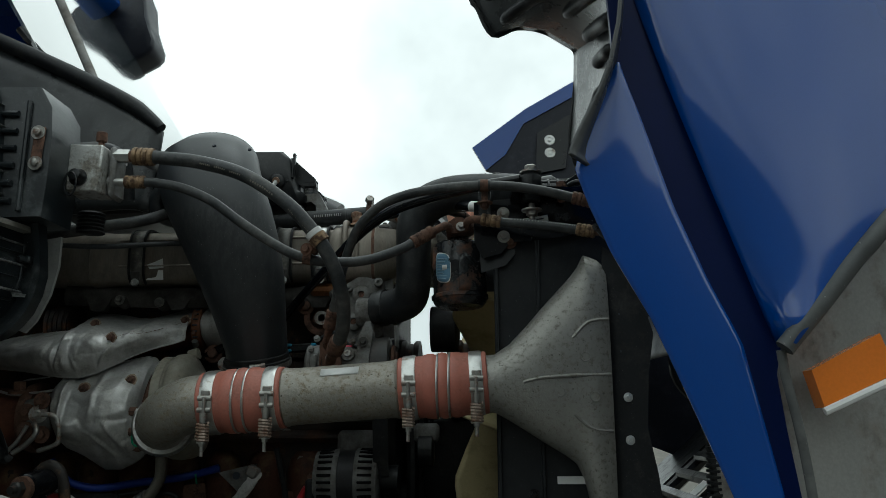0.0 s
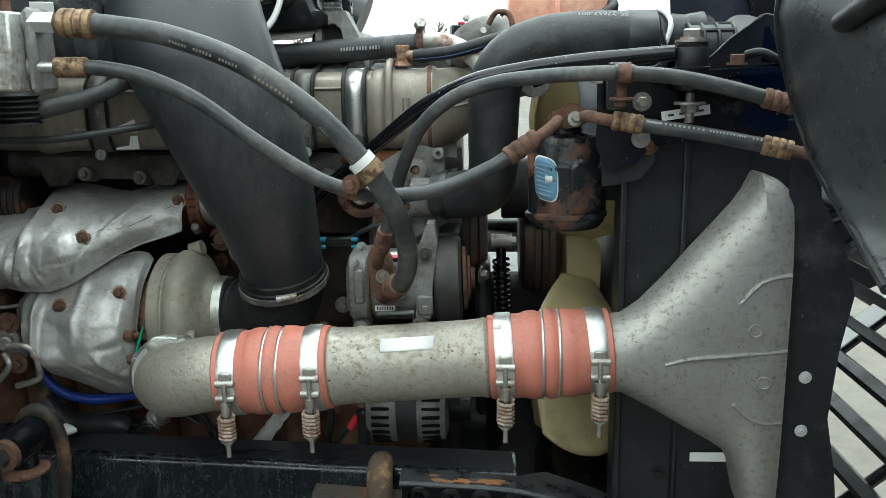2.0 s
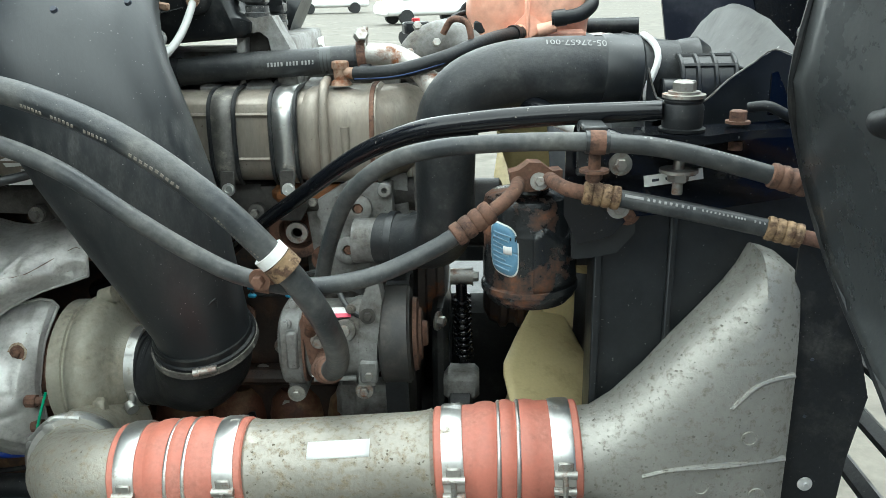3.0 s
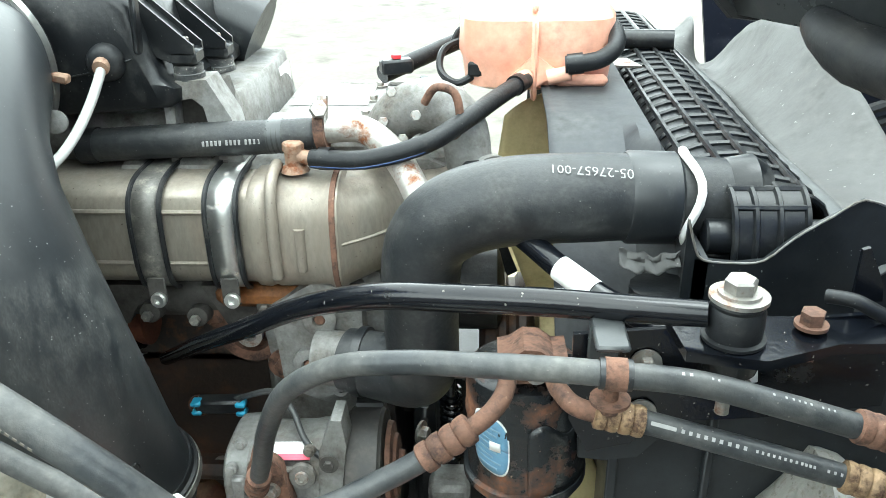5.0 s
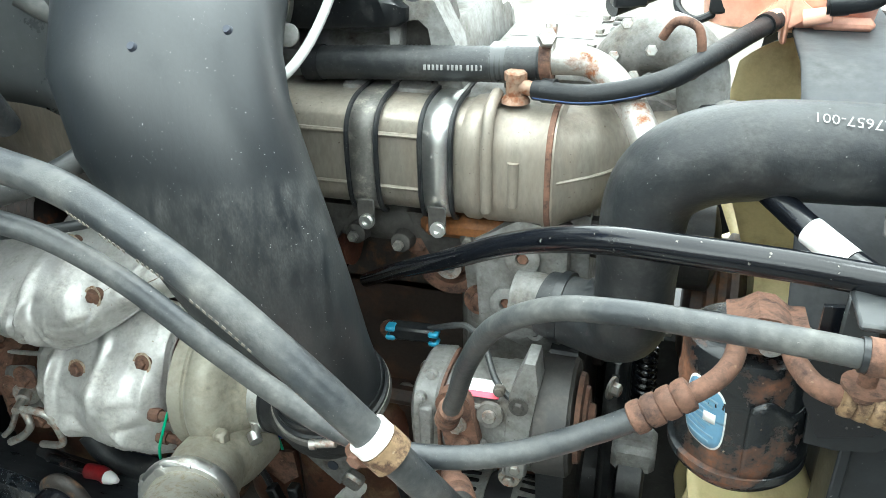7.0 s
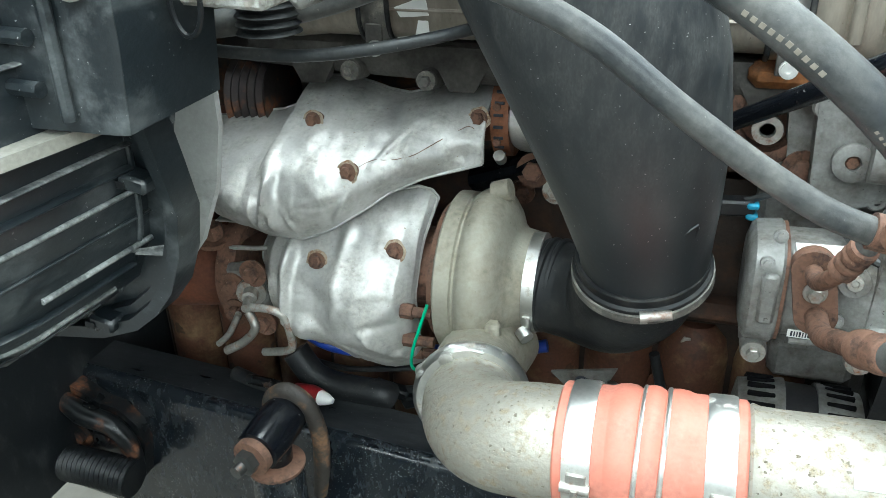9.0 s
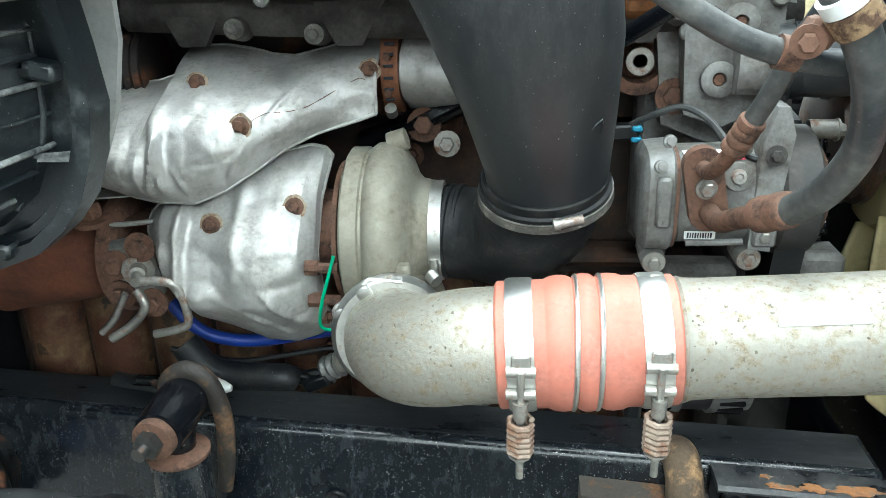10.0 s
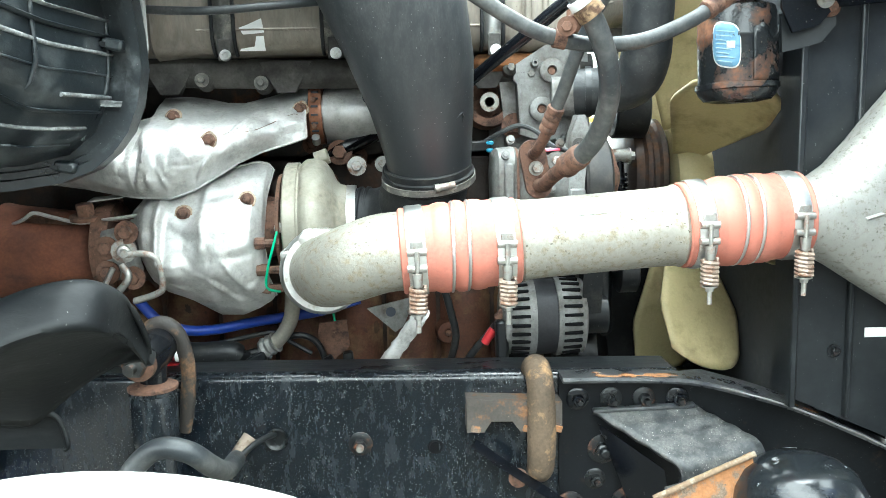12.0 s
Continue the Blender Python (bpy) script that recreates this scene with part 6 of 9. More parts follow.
part("manifold_tube", Geo().tube([(-1.12, 2.09, 1.39), (-0.95, 2.09, 1.39), (-0.75, 2.10, 1.43), (-0.60, 2.095, 1.455), (-0.46, 2.10, 1.460)], 0.040, 24, 5), EXHAUST, exh)
part("outlet_cone", Geo().lathe([(0, 0.085), (0.02, 0.080), (0.16, 0.060), (0.17, 0.068), (0.18, 0.068)], (-1.135, 1.985, 1.232), (1, 0, 0.01), 36), EXHAUST, exh, "rust-red flared outlet pipe")
part("outlet_flange", Geo().lathe([(0, 0.078), (0.014, 0.082), (0.028, 0.078)], (-0.975, 1.985, 1.234), (1, 0, 0), 36), RUSTY, exh)
part("turbine", Geo().lathe([(0, 0.05), (0.02, 0.068), (0.10, 0.072), (0.17, 0.070), (0.19, 0.05)], (-0.895, 2.01, 1.245), TX, 36), EXHAUST, exh)
part("bellows", Geo().lathe([(d * 0.006, 0.050 if d % 2 else 0.056) for d in range(11)], (-0.99, 2.07, 1.455), (1, 0.02, 0.05), 32), mat("dark bellows steel", (0.05, 0.042, 0.04), 0.4, 0.7, layer=(RUST, 0.3, 18, 0.8)), exh)
part("copper_band", Geo().lathe([(0, 0.050), (0, 0.0525), (0.022, 0.0525), (0.022, 0.050)], (-0.624, 2.075, 1.452), (1, 0.02, 0.03), 36), mat("coppery band", (0.22, 0.10, 0.06), 0.4, 0.8, layer=(RUST, 0.4, 30, 0.8)), exh, "copper-brown band clamp")
for k in range(9):
    a = radians(100 + 16 * k)
    part("band_slot", Geo().box((-0.613, 2.075 + 0.0530 * math.cos(a), 1.4525 + 0.0530 * math.sin(a)), (0.012, 0.0035, 0.0035), 0.0006, (math.degrees(a), 0, 0)), INK, exh)
part("worm_screw", Geo().tube([(-0.613, 2.040, 1.404), (-0.613, 2.028, 1.414)], 0.0075, 12), ZINC, exh)
for z in (1.478, 1.433):
    part("band_rivet", Geo().lathe([(0, 0.0045), (0.006, 0.0045)], (-0.614, 2.024, z), (0, -1, 0.1), 10), RUSTY, exh)


def shield_sheet(rows, seed, rough_amount=1.0, ridges=(), pads=(), waist=0.0):
    """rows: x, then (z, y) of the lower edge, the belly and the upper edge; ridges: x, slope, z from, z to, width, height; pads: x, z, radius."""
    n = len(rows) - 1

    def fn(u, v):
        k = min(int(u * n), n - 1)
        t = u * n - k
        t = t * t * (3 - 2 * t) * 0.5 + t * 0.5
        x = rows[k][0] + (rows[k + 1][0] - rows[k][0]) * t
        lo, mid, hi = (Vector(rows[k][i]).lerp(Vector(rows[k + 1][i]), t) for i in (1, 2, 3))
        w0, w1, w2 = (1 - v) * (1 - 2 * v), 4 * v * (1 - v), v * (2 * v - 1)
        q = lo * w0 + mid * w1 + hi * w2
        p = Vector((x - waist * u ** 6 * math.sin(math.pi * v), q.y, q.x))
        calm = 1.0
        for px, pz, r in pads:
            d = math.hypot(p.x - px, p.z - pz) / r
            calm = min(calm, max(0.0, min(1.0, (d - 0.55) / 0.6)))
        edge = min(1.0, 7 * min(v, 1 - v) + 0.2)
        press = crumple(p, 7, 0.006, seed) + creases(p, 10.0, 0.020, seed) + creases(p, 19, 0.011, seed + 5) + creases(p, 43, 0.0022, seed + 9)
        rib = 0.0
        for rx, slope, zlo, zhi, wide, tall in ridges:
            d = (p.x - rx - slope * (p.z - zlo)) / wide
            ends = max(0.0, min(1.0, (p.z - zlo) / 0.02, (zhi - p.z) / 0.02))
            rib += tall * ends * math.exp(-d * d)
        return p + Vector((crumple(p, 12, 0.002, seed + 2), -(press * rough_amount * edge + rib) * calm, 0))
    return fn


s1 = thing("manifold_heat_shield", (-0.82, 1.98, 1.31), "crumpled silver heat shield over the exhaust manifold", "heat shield")
U_ROWS = [(-1.08, (1.350, 1.985), (1.39, 1.945), (1.425, 2.03)), (-0.985, (1.340, 1.948), (1.385, 1.913), (1.440, 2.03)), (-0.915, (1.328, 1.922), (1.388, 1.898), (1.449, 2.04)), (-0.893, (1.325, 1.918), (1.391, 1.897), (1.456, 2.05)), (-0.884, (1.324, 1.917), (1.404, 1.910), (1.487, 2.08)),
          (-0.84, (1.322, 1.920), (1.402, 1.910), (1.488, 2.083)), (-0.805, (1.334, 1.932), (1.406, 1.918), (1.483, 2.08)), (-0.775, (1.352, 1.950), (1.413, 1.932), (1.476, 2.075)), (-0.742, (1.374, 1.972), (1.424, 1.957), (1.474, 2.07)), (-0.70, (1.392, 1.985), (1.440, 1.985), (1.484, 2.075)), (-0.65, (1.406, 1.993), (1.458, 2.016), (1.499, 2.085)), (-0.628, (1.414, 1.994), (1.462, 2.024), (1.503, 2.088))]
UF = shield_sheet(U_ROWS, 2.0, 0.8, ((-0.886, 0.22, 1.33, 1.425, 0.0050, 0.010), (-0.862, -0.16, 1.33, 1.44, 0.007, 0.011), (-0.838, -0.4, 1.335, 1.375, 0.003, 0.005), (-0.802, 0.55, 1.34, 1.40, 0.004, 0.005), (-0.758, 0.9, 1.41, 1.47, 0.005, 0.004), (-0.715, 0.1, 1.40, 1.47, 0.006, 0.004)),
                  ((-0.781, 1.413, 0.026), (-0.653, 1.465, 0.022), (-0.857, 1.455, 0.020)))
part("shield_sheet", Geo().sheet(UF, 150, 70), FOIL, s1, thick=0.0015, angle=60)
for v in (0.0, 1.0):
    part("rolled_edge", Geo().tube([UF(k / 60, v) for k in range(61)], 0.0024, 6, 1), FOIL, s1)
part("rolled_edge", Geo().tube([UF(1.0, k / 16) for k in range(17)], 0.0024, 6, 1), FOIL, s1)


STAINRING = mat("tan scale stain", (0.36, 0.30, 0.23), 0.7, 0.2, var=0.3, scale=120, layer=((0.26, 0.15, 0.085), 0.4, 130, 0.85), bump=0.4)


def shield_bolt(parent, p, n=(0, -1, 0.15)):
    part("shield_bolt", Geo().lathe([(-0.01, 0.0115), (0.002, 0.0115), (0.003, 0.009)], p, n, 20).lathe([(0.002, 0.0078), (0.0075, 0.0078), (0.009, 0.006)], p, n, 6), RUSTY, parent, "rusted bolt and washer")
    t = Vector(n).normalized()
    side = t.cross(Vector((0, 0, 1))).normalized()
    up = side.cross(t)
    ring = []
    for k in range(26):
        a = 2 * math.pi * k / 26
        r = 0.0150 + 0.0022 * noise.noise(Vector((p[0] * 40 + 2 * math.cos(a), 2 * math.sin(a), p[2] * 40)))
        ring.append(Vector(p) + t * 0.0008 + side * (r * math.cos(a)) + up * (r * math.sin(a)))
    part("scale_ring", Geo().slab(ring, t * 0.0005), STAINRING, parent, "tan scale round the bolt")


for u, v in ((0.63, 0.50), (0.965, 0.52), (0.435, 0.80)):
    shield_bolt(s1, UF(u, v) + Vector((0, -0.001, 0)), (-0.15, -1, 0.25))
part("hairline_crack", Geo().tube([UF(0.65 + 0.03 * k, 0.50 + 0.05 * math.sin(k * 0.9) - 0.01 * k) + Vector((0, -0.0008, 0)) for k in range(11)], 0.0006, 5, 2), RUSTY, s1)
s2 = thing("turbine_heat_shield", (-0.78, 1.93, 1.12), "dented silver heat shield wrapping the turbine", "heat shield")
L_ROWS = [(-0.912, (1.225, 1.985), (1.262, 1.940), (1.298, 1.955)), (-0.884, (1.182, 1.940), (1.250, 1.892), (1.326, 1.945)), (-0.858, (1.166, 1.928), (1.250, 1.888), (1.336, 1.955)), (-0.819, (1.146, 1.942), (1.245, 1.886), (1.346, 1.968)), (-0.781, (1.116, 1.965), (1.235, 1.882), (1.356, 1.980)),
          (-0.742, (1.116, 1.962), (1.242, 1.884), (1.368, 1.993)), (-0.712, (1.128, 1.956), (1.252, 1.896), (1.374, 2.0)), (-0.694, (1.140, 1.952), (1.258, 1.918), (1.370, 2.003)), (-0.686, (1.150, 1.952), (1.258, 1.932), (1.360, 2.003))]
LF = shield_sheet(L_ROWS, 7.0, 0.8, ((-0.862, 0.03, 1.20, 1.33, 0.0065, 0.013), (-0.838, 0.0, 1.18, 1.235, 0.018, 0.012), (-0.788, 0.02, 1.22, 1.35, 0.007, 0.007), (-0.765, 0.0, 1.18, 1.30, 0.022, 0.008), (-0.722, -0.5, 1.16, 1.24, 0.005, 0.007), (-0.705, 0.35, 1.15, 1.235, 0.004, 0.006), (-0.735, -0.9, 1.14, 1.20, 0.004, 0.006)),
                  ((-0.819, 1.297, 0.024), (-0.720, 1.313, 0.026)), 0.012)
part("shield_sheet", Geo().sheet(LF, 80, 80), FOIL, s2, thick=0.0015, angle=60)
for u in (0.0, 1.0):
    part("rolled_edge", Geo().tube([LF(u, k / 30) for k in range(31)], 0.0026, 6, 1), FOIL, s2)
part("rolled_edge", Geo().tube([LF(k / 30, 1.0) for k in range(31)], 0.0026, 6, 1), FOIL, s2)
for u, v in ((0.375, 0.755), (0.715, 0.765)):
    shield_bolt(s2, LF(u, v) + Vector((0, -0.001, 0)), (0, -1, 0.4))
s3 = thing("pipe_heat_shield", (-0.54, 2.04, 1.40), "small silver heat shield sleeve on the manifold branch", "heat shield")
part("shield_sheet", Geo().sheet(shield_sheet([(x, (a, 2.085), (1.455, y), (b, 2.085)) for x, a, b, y in ((-0.600, 1.402, 1.508, 2.030), (-0.57, 1.398, 1.512, 2.028), (-0.53, 1.400, 1.512, 2.030), (-0.47, 1.408, 1.508, 2.034))], 4.0, 0.6), 24, 28), FOIL, s3, thick=0.0015)
part("vent_hole", Geo().lathe([(0, 0.011), (0.001, 0.010)], (-0.518, 2.026, 1.480), (0, -1, 0.3), 16), INK, s3)
edge_pts = [(-1.115, 1.935, 1.280), (-1.085, 1.93, 1.292), (-1.066, 1.93, 1.303), (-1.036, 1.93, 1.295), (-0.993, 1.93, 1.285), (-0.957, 1.93, 1.288), (-0.917, 1.93, 1.292), (-0.885, 1.93, 1.298)]
part("wavy_flange", Geo().tube(edge_pts, 0.0045, 8, 5, flat=0.7), FOIL, s2, "wavy stained edge of the lower plate")
part("wavy_plate", Geo().slab([Vector(p) + Vector((0, 0.002, -0.002)) for p in edge_pts] + [Vector(p) + Vector((0, 0.10, -0.012)) for p in reversed(edge_pts)], (0, 0, -0.003)), RUSTY, s2)
part("flange_nut", Geo().hexhead((-0.987, 1.942, 1.290), (0, -0.2, 1), 0.015, 0.026), RUSTY, s2, "rusted flange nut")
part("spring_strip", Geo().slab([(-0.985, 1.945, 1.316), (-0.93, 1.94, 1.322), (-0.918, 1.95, 1.326), (-0.98, 1.965, 1.322)], (0, 0, 0.002)), FOIL, s2)
# wastegate lever cluster on the outlet
lev = thing("exhaust_bracket", (-0.93, 1.91, 1.20), "corroded clamp with bolts and bent wire arms on the outlet pipe", "bracket")
part("plate", Geo().box((-0.925, 1.915, 1.235), (0.055, 0.02, 0.085), 0.008, (0, -12, 0)), OLDALU, lev)
part("centre_nut", Geo().lathe([(0, 0.02), (0.006, 0.02), (0.006, 0.011), (0.02, 0.010), (0.021, 0.006), (0.045, 0.006)], (-0.918, 1.905, 1.240), (0.35, -1, 0), 12), ZINC, lev)
for p in ((-0.910, 1.903, 1.270), (-0.945, 1.905, 1.245), (-0.945, 1.905, 1.205), (-0.905, 1.905, 1.195)):
    part("clamp_bolt", Geo().hexhead(p, (0, -1, 0), 0.011, 0.014), RUSTY, lev)
part("wire_arm", Geo().tube([(-0.905, 1.87, 1.238), (-0.872, 1.872, 1.238), (-0.856, 1.875, 1.225), (-0.852, 1.88, 1.185), (-0.862, 1.88, 1.172), (-0.90, 1.885, 1.160)], 0.0055, 10, 6), ZINC, lev)
part("wire_arm", Geo().tube([(-0.915, 1.885, 1.22), (-0.905, 1.88, 1.20), (-0.925, 1.88, 1.175), (-0.955, 1.88, 1.155)], 0.006, 10, 6), ZINC, lev)
part("wire_arm", Geo().tube([(-0.93, 1.885, 1.215), (-0.95, 1.885, 1.18), (-0.97, 1.885, 1.16)], 0.0045, 10, 6), ZINC, lev)

# ---- lines, wires and plugs round the turbocharger ----
oil = thing("oil_return_line", (-0.7, 2.02, 1.03), "grey steel oil return pipe with ribbed end", "pipe")
part("line", Geo().tube([(-0.655, 1.985, 1.20), (-0.663, 1.995, 1.14), (-0.670, 2.01, 1.095), (-0.690, 2.015, 1.06), (-0.715, 2.02, 1.040)], 0.0135, 16, 6), mat("dull grey line", (0.27, 0.25, 0.21), 0.5, 0.4), oil)
part("ribbed_end", Geo().lathe([(0.006 * k, 0.0165 if k % 2 else 0.0195) for k in range(6)], (-0.700, 2.017, 1.050), (-0.8, 0.2, -0.45), 18), OLDALU, oil)
solo("blue_tube", Geo().tube([(-0.945, 2.03, 1.135), (-0.915, 2.03, 1.098), (-0.88, 2.035, 1.077), (-0.825, 2.045, 1.069), (-0.734, 2.055, 1.081), (-0.633, 2.06, 1.093), (-0.55, 2.07, 1.113)], 0.0095, 14, 6), BLUEHOSE, "bright blue plastic tube below the turbine", "tube")
solo("black_lead", Geo().tube([(-0.95, 2.02, 1.065), (-0.86, 2.03, 1.042), (-0.78, 2.035, 1.052), (-0.71, 2.04, 1.062), (-0.68, 2.04, 1.045), (-0.64, 2.04, 1.02)], 0.0045, 8, 6), RUBBER, "thin black lead along the block", "wire")
solo("black_coolant_elbow", Geo().tube([(-0.915, 1.99, 1.09), (-0.885, 1.985, 1.055), (-0.845, 1.985, 1.042), (-0.78, 1.985, 1.042), (-0.765, 1.99, 1.035)], 0.021, 16, 6), RUBBER, "short black elbow hose below the turbine", "hose")
gw = thing("green_lead", (-0.69, 1.93, 1.17), "green sensor lead looped beside the turbine shield", "wire")
part("lead", Geo().tube([(-0.668, 1.895, 1.265), (-0.676, 1.885, 1.235), (-0.684, 1.880, 1.205), (-0.687, 1.885, 1.175), (-0.668, 1.895, 1.166)], 0.0022, 8, 6), GREEN, gw)
part("eyelet", Geo().lathe([(0, 0.009), (0.008, 0.008)], (-0.668, 1.92, 1.268), (0.2, -1, 0.2), 12), ZINC, gw)
solo("green_ground_lead", Geo().tube([(-0.60, 2.05, 1.10), (-0.595, 2.05, 1.075), (-0.585, 2.05, 1.045), (-0.585, 2.05, 1.02)], 0.0024, 8, 6), GREEN, "thin green lead at the block", "wire")
conn = thing("red_connector", (-0.9, 1.97, 1.02), "black cable end with red and white plug", "connector")
part("red_sleeve", Geo().lathe([(0, 0.014), (0.045, 0.013)], (-0.905, 1.96, 1.027), (1, 0, -0.15), 14), RED, conn)
part("white_tip", Geo().lathe([(0, 0.0115), (0.03, 0.011)], (-0.861, 1.96, 1.020), (1, 0, -0.2), 14), WHITE, conn)
part("cable", Geo().tube([(-0.905, 1.96, 1.027), (-0.95, 1.965, 1.03), (-1.02, 1.98, 1.035)], 0.012, 12, 4), RUBBER, conn)
pos = thing("alternator_cable", (-0.34, 1.99, 1.02), "alternator battery cable with red boot", "wire")
part("cable", Geo().tube([(-0.285, 1.96, 1.105), (-0.305, 1.96, 1.085), (-0.325, 1.965, 1.06), (-0.345, 1.97, 1.035), (-0.36, 1.98, 1.01)], 0.0065, 10, 6), RUBBER, pos)
part("red_boot", Geo().tube([(-0.312, 1.957, 1.075), (-0.328, 1.962, 1.050)], 0.008, 12), RED, pos)
part("lug", Geo().tube([(-0.285, 1.955, 1.110), (-0.305, 1.957, 1.092)], 0.011, 12), RUSTY, pos)
solo("black_loom", Geo().tube([(-0.40, 2.02, 1.16), (-0.385, 2.02, 1.10), (-0.375, 2.02, 1.05), (-0.385, 2.03, 1.0)], 0.007, 10, 5), RUBBER, "black corrugated loom beside the alternator", "wire")
foilw = thing("foil_wrap", (-0.47, 2.0, 1.02), "crumpled foil-wrapped sensor cable", "cable")


def foil_ring(k):
    c = Vector((-0.440, 1.985, 1.095)).lerp(Vector((-0.50, 1.985, 1.015)), k / 14)
    return [c + Vector((math.cos(t), 0.3 * math.sin(t), 0.55 * math.sin(t) + 0.3 * math.cos(t))) * (0.016 + crumple(c + Vector((0, t, 0)), 70, 0.005)) for t in (2 * math.pi * j / 12 for j in range(12))]


part("foil", Geo().rings([foil_ring(k) for k in range(15)]), FOIL, foilw)
part("clamp_end", Geo().box((-0.445, 1.99, 1.108), (0.03, 0.02, 0.028), 0.005, (0, 30, 0)), ZINC, foilw)
tri_p = thing("triangular_bracket", (-0.49, 2.03, 1.09), "grey sheet bracket with a round hole", "bracket")
part("plate", Geo().slab([(-0.535, 2.02, 1.105), (-0.445, 2.02, 1.125), (-0.47, 2.02, 1.07), (-0.485, 2.02, 1.06)], (0, 0.005, 0)), OLDALU, tri_p)
part("hole", Geo().lathe([(0, 0.009), (0.001, 0.009)], (-0.492, 2.0195, 1.098), (0, -1, 0), 16), INK, tri_p)
pl = thing("blue_plug_connector", (-0.345, 2.0, 1.395), "black connector with bright blue locks and a grey lead", "connector")
part("body", Geo().box((-0.340, 1.995, 1.391), (0.064, 0.022, 0.019), 0.003, (0, -3, 0)), PLASTIC, pl)
for dx in (-0.017, 0.041):
    for dz in (-0.007, 0.006):
        part("lock", Geo().box((-0.352 + dx, 1.989, 1.391 + dz), (0.013, 0.016, 0.007), 0.002), TEAL, pl)
part("lead", Geo().tube([(-0.32, 1.995, 1.398), (-0.29, 1.985, 1.415), (-0.262, 1.975, 1.425), (-0.236, 1.955, 1.415), (-0.215, 1.925, 1.392), (-0.19, 1.905, 1.382), (-0.165, 1.90, 1.383)], 0.0042, 8, 6), HOSE, pl)

# ---- air-conditioning hoses ----
def hose_run(name, label, pts, r, fits):
    h = thing(name, pts[len(pts) // 2], label, "hose")
    part("hose", Geo().tube(pts, r, 22, 8), HOSE, h)
    for f in fits:
        part("fitting", Geo().tube(f[0], f[1], 16, 6), RUSTY if len(f) < 3 else f[2], h, "rusted steel fitting" if len(f) < 3 else "bright aluminium fitting")
    return h


def crimp(parent, a, b, r, material=RUSTY, rings=4):
    a, b = Vector(a), Vector(b)
    n = (b - a).length
    prof = [(0, r * 1.05), (0.001, r * 1.22)]
    for k in range(rings):
        d0 = n * (k + 0.12) / rings
        d1 = n * (k + 0.88) / rings
        prof += [(d0, r * 1.30), ((d0 + d1) / 2, r * 1.36), (d1, r * 1.30), (d1 + n * 0.06 / rings, r * 1.12)]
    prof += [(n, r * 0.9)]
    part("crimp", Geo().lathe(prof, a, b - a, 22), material, parent, "ribbed crimped ferrule")


FERRULE = mat("tan oxidised ferrule", (0.26, 0.175, 0.10), 0.5, 0.5, var=0.4, scale=60, layer=((0.075, 0.040, 0.022), 0.45, 70, 0.85), specks=((0.45, 0.36, 0.25), 0.25, 200), bump=0.5)
RA, RB, RC = 0.0140, 0.0100, 0.0098
hA = hose_run("suction_hose", "thick dusty black air-conditioning hose clipped to a thinner one", [(-0.602, 1.640, 1.754), (-0.582, 1.640, 1.752), (-0.549, 1.640, 1.748), (-0.478, 1.631, 1.735), (-0.380, 1.609, 1.699), (-0.290, 1.598, 1.637), (-0.232, 1.604, 1.573), (-0.200, 1.622, 1.517), (-0.187, 1.648, 1.468), (-0.187, 1.680, 1.430), (-0.195, 1.712, 1.398), (-0.208, 1.742, 1.377)], RA,
               [([(-0.218, 1.766, 1.366), (-0.233, 1.800, 1.350), (-0.241, 1.828, 1.336), (-0.243, 1.852, 1.331), (-0.243, 1.880, 1.330)], 0.0112)])
crimp(hA, (-0.578, 1.640, 1.7515), (-0.622, 1.640, 1.7545), RA, FERRULE)
part("tube_end", Geo().tube([(-0.616, 1.640, 1.754), (-0.645, 1.640, 1.755)], 0.0115, 16), RUSTY, hA)
part("hex_fitting", Geo().lathe([(0, 0.0145), (0.032, 0.0145)], (-0.628, 1.640, 1.7545), (-1, 0, 0.05), 6), STEEL, hA, "bright aluminium fitting")
crimp(hA, (-0.205, 1.735, 1.382), (-0.222, 1.775, 1.362), RA * 0.95, RUSTY, 2)
hB = hose_run("liquid_hose", "thin dusty air-conditioning hose running to the drier", [(-0.620, 1.636, 1.698), (-0.597, 1.637, 1.698), (-0.571, 1.640, 1.696), (-0.516, 1.640, 1.684), (-0.453, 1.638, 1.655), (-0.392, 1.638, 1.610), (-0.328, 1.638, 1.567), (-0.276, 1.639, 1.540), (-0.212, 1.644, 1.526), (-0.139, 1.660, 1.532), (-0.075, 1.677, 1.556), (-0.045, 1.683, 1.573)], RB,
               [([(-0.047, 1.682, 1.572), (-0.031, 1.686, 1.582), (0.000, 1.695, 1.601), (0.016, 1.710, 1.612), (0.022, 1.735, 1.615), (0.024, 1.765, 1.614)], 0.0082)])
crimp(hB, (-0.592, 1.638, 1.698), (-0.634, 1.636, 1.6985), RB, FERRULE)
part("tube_end", Geo().tube([(-0.630, 1.636, 1.6985), (-0.672, 1.638, 1.700)], 0.0075, 14), STEEL, hB, "bright aluminium fitting")
crimp(hB, (-0.050, 1.681, 1.570), (-0.008, 1.693, 1.597), RB, RUSTY)
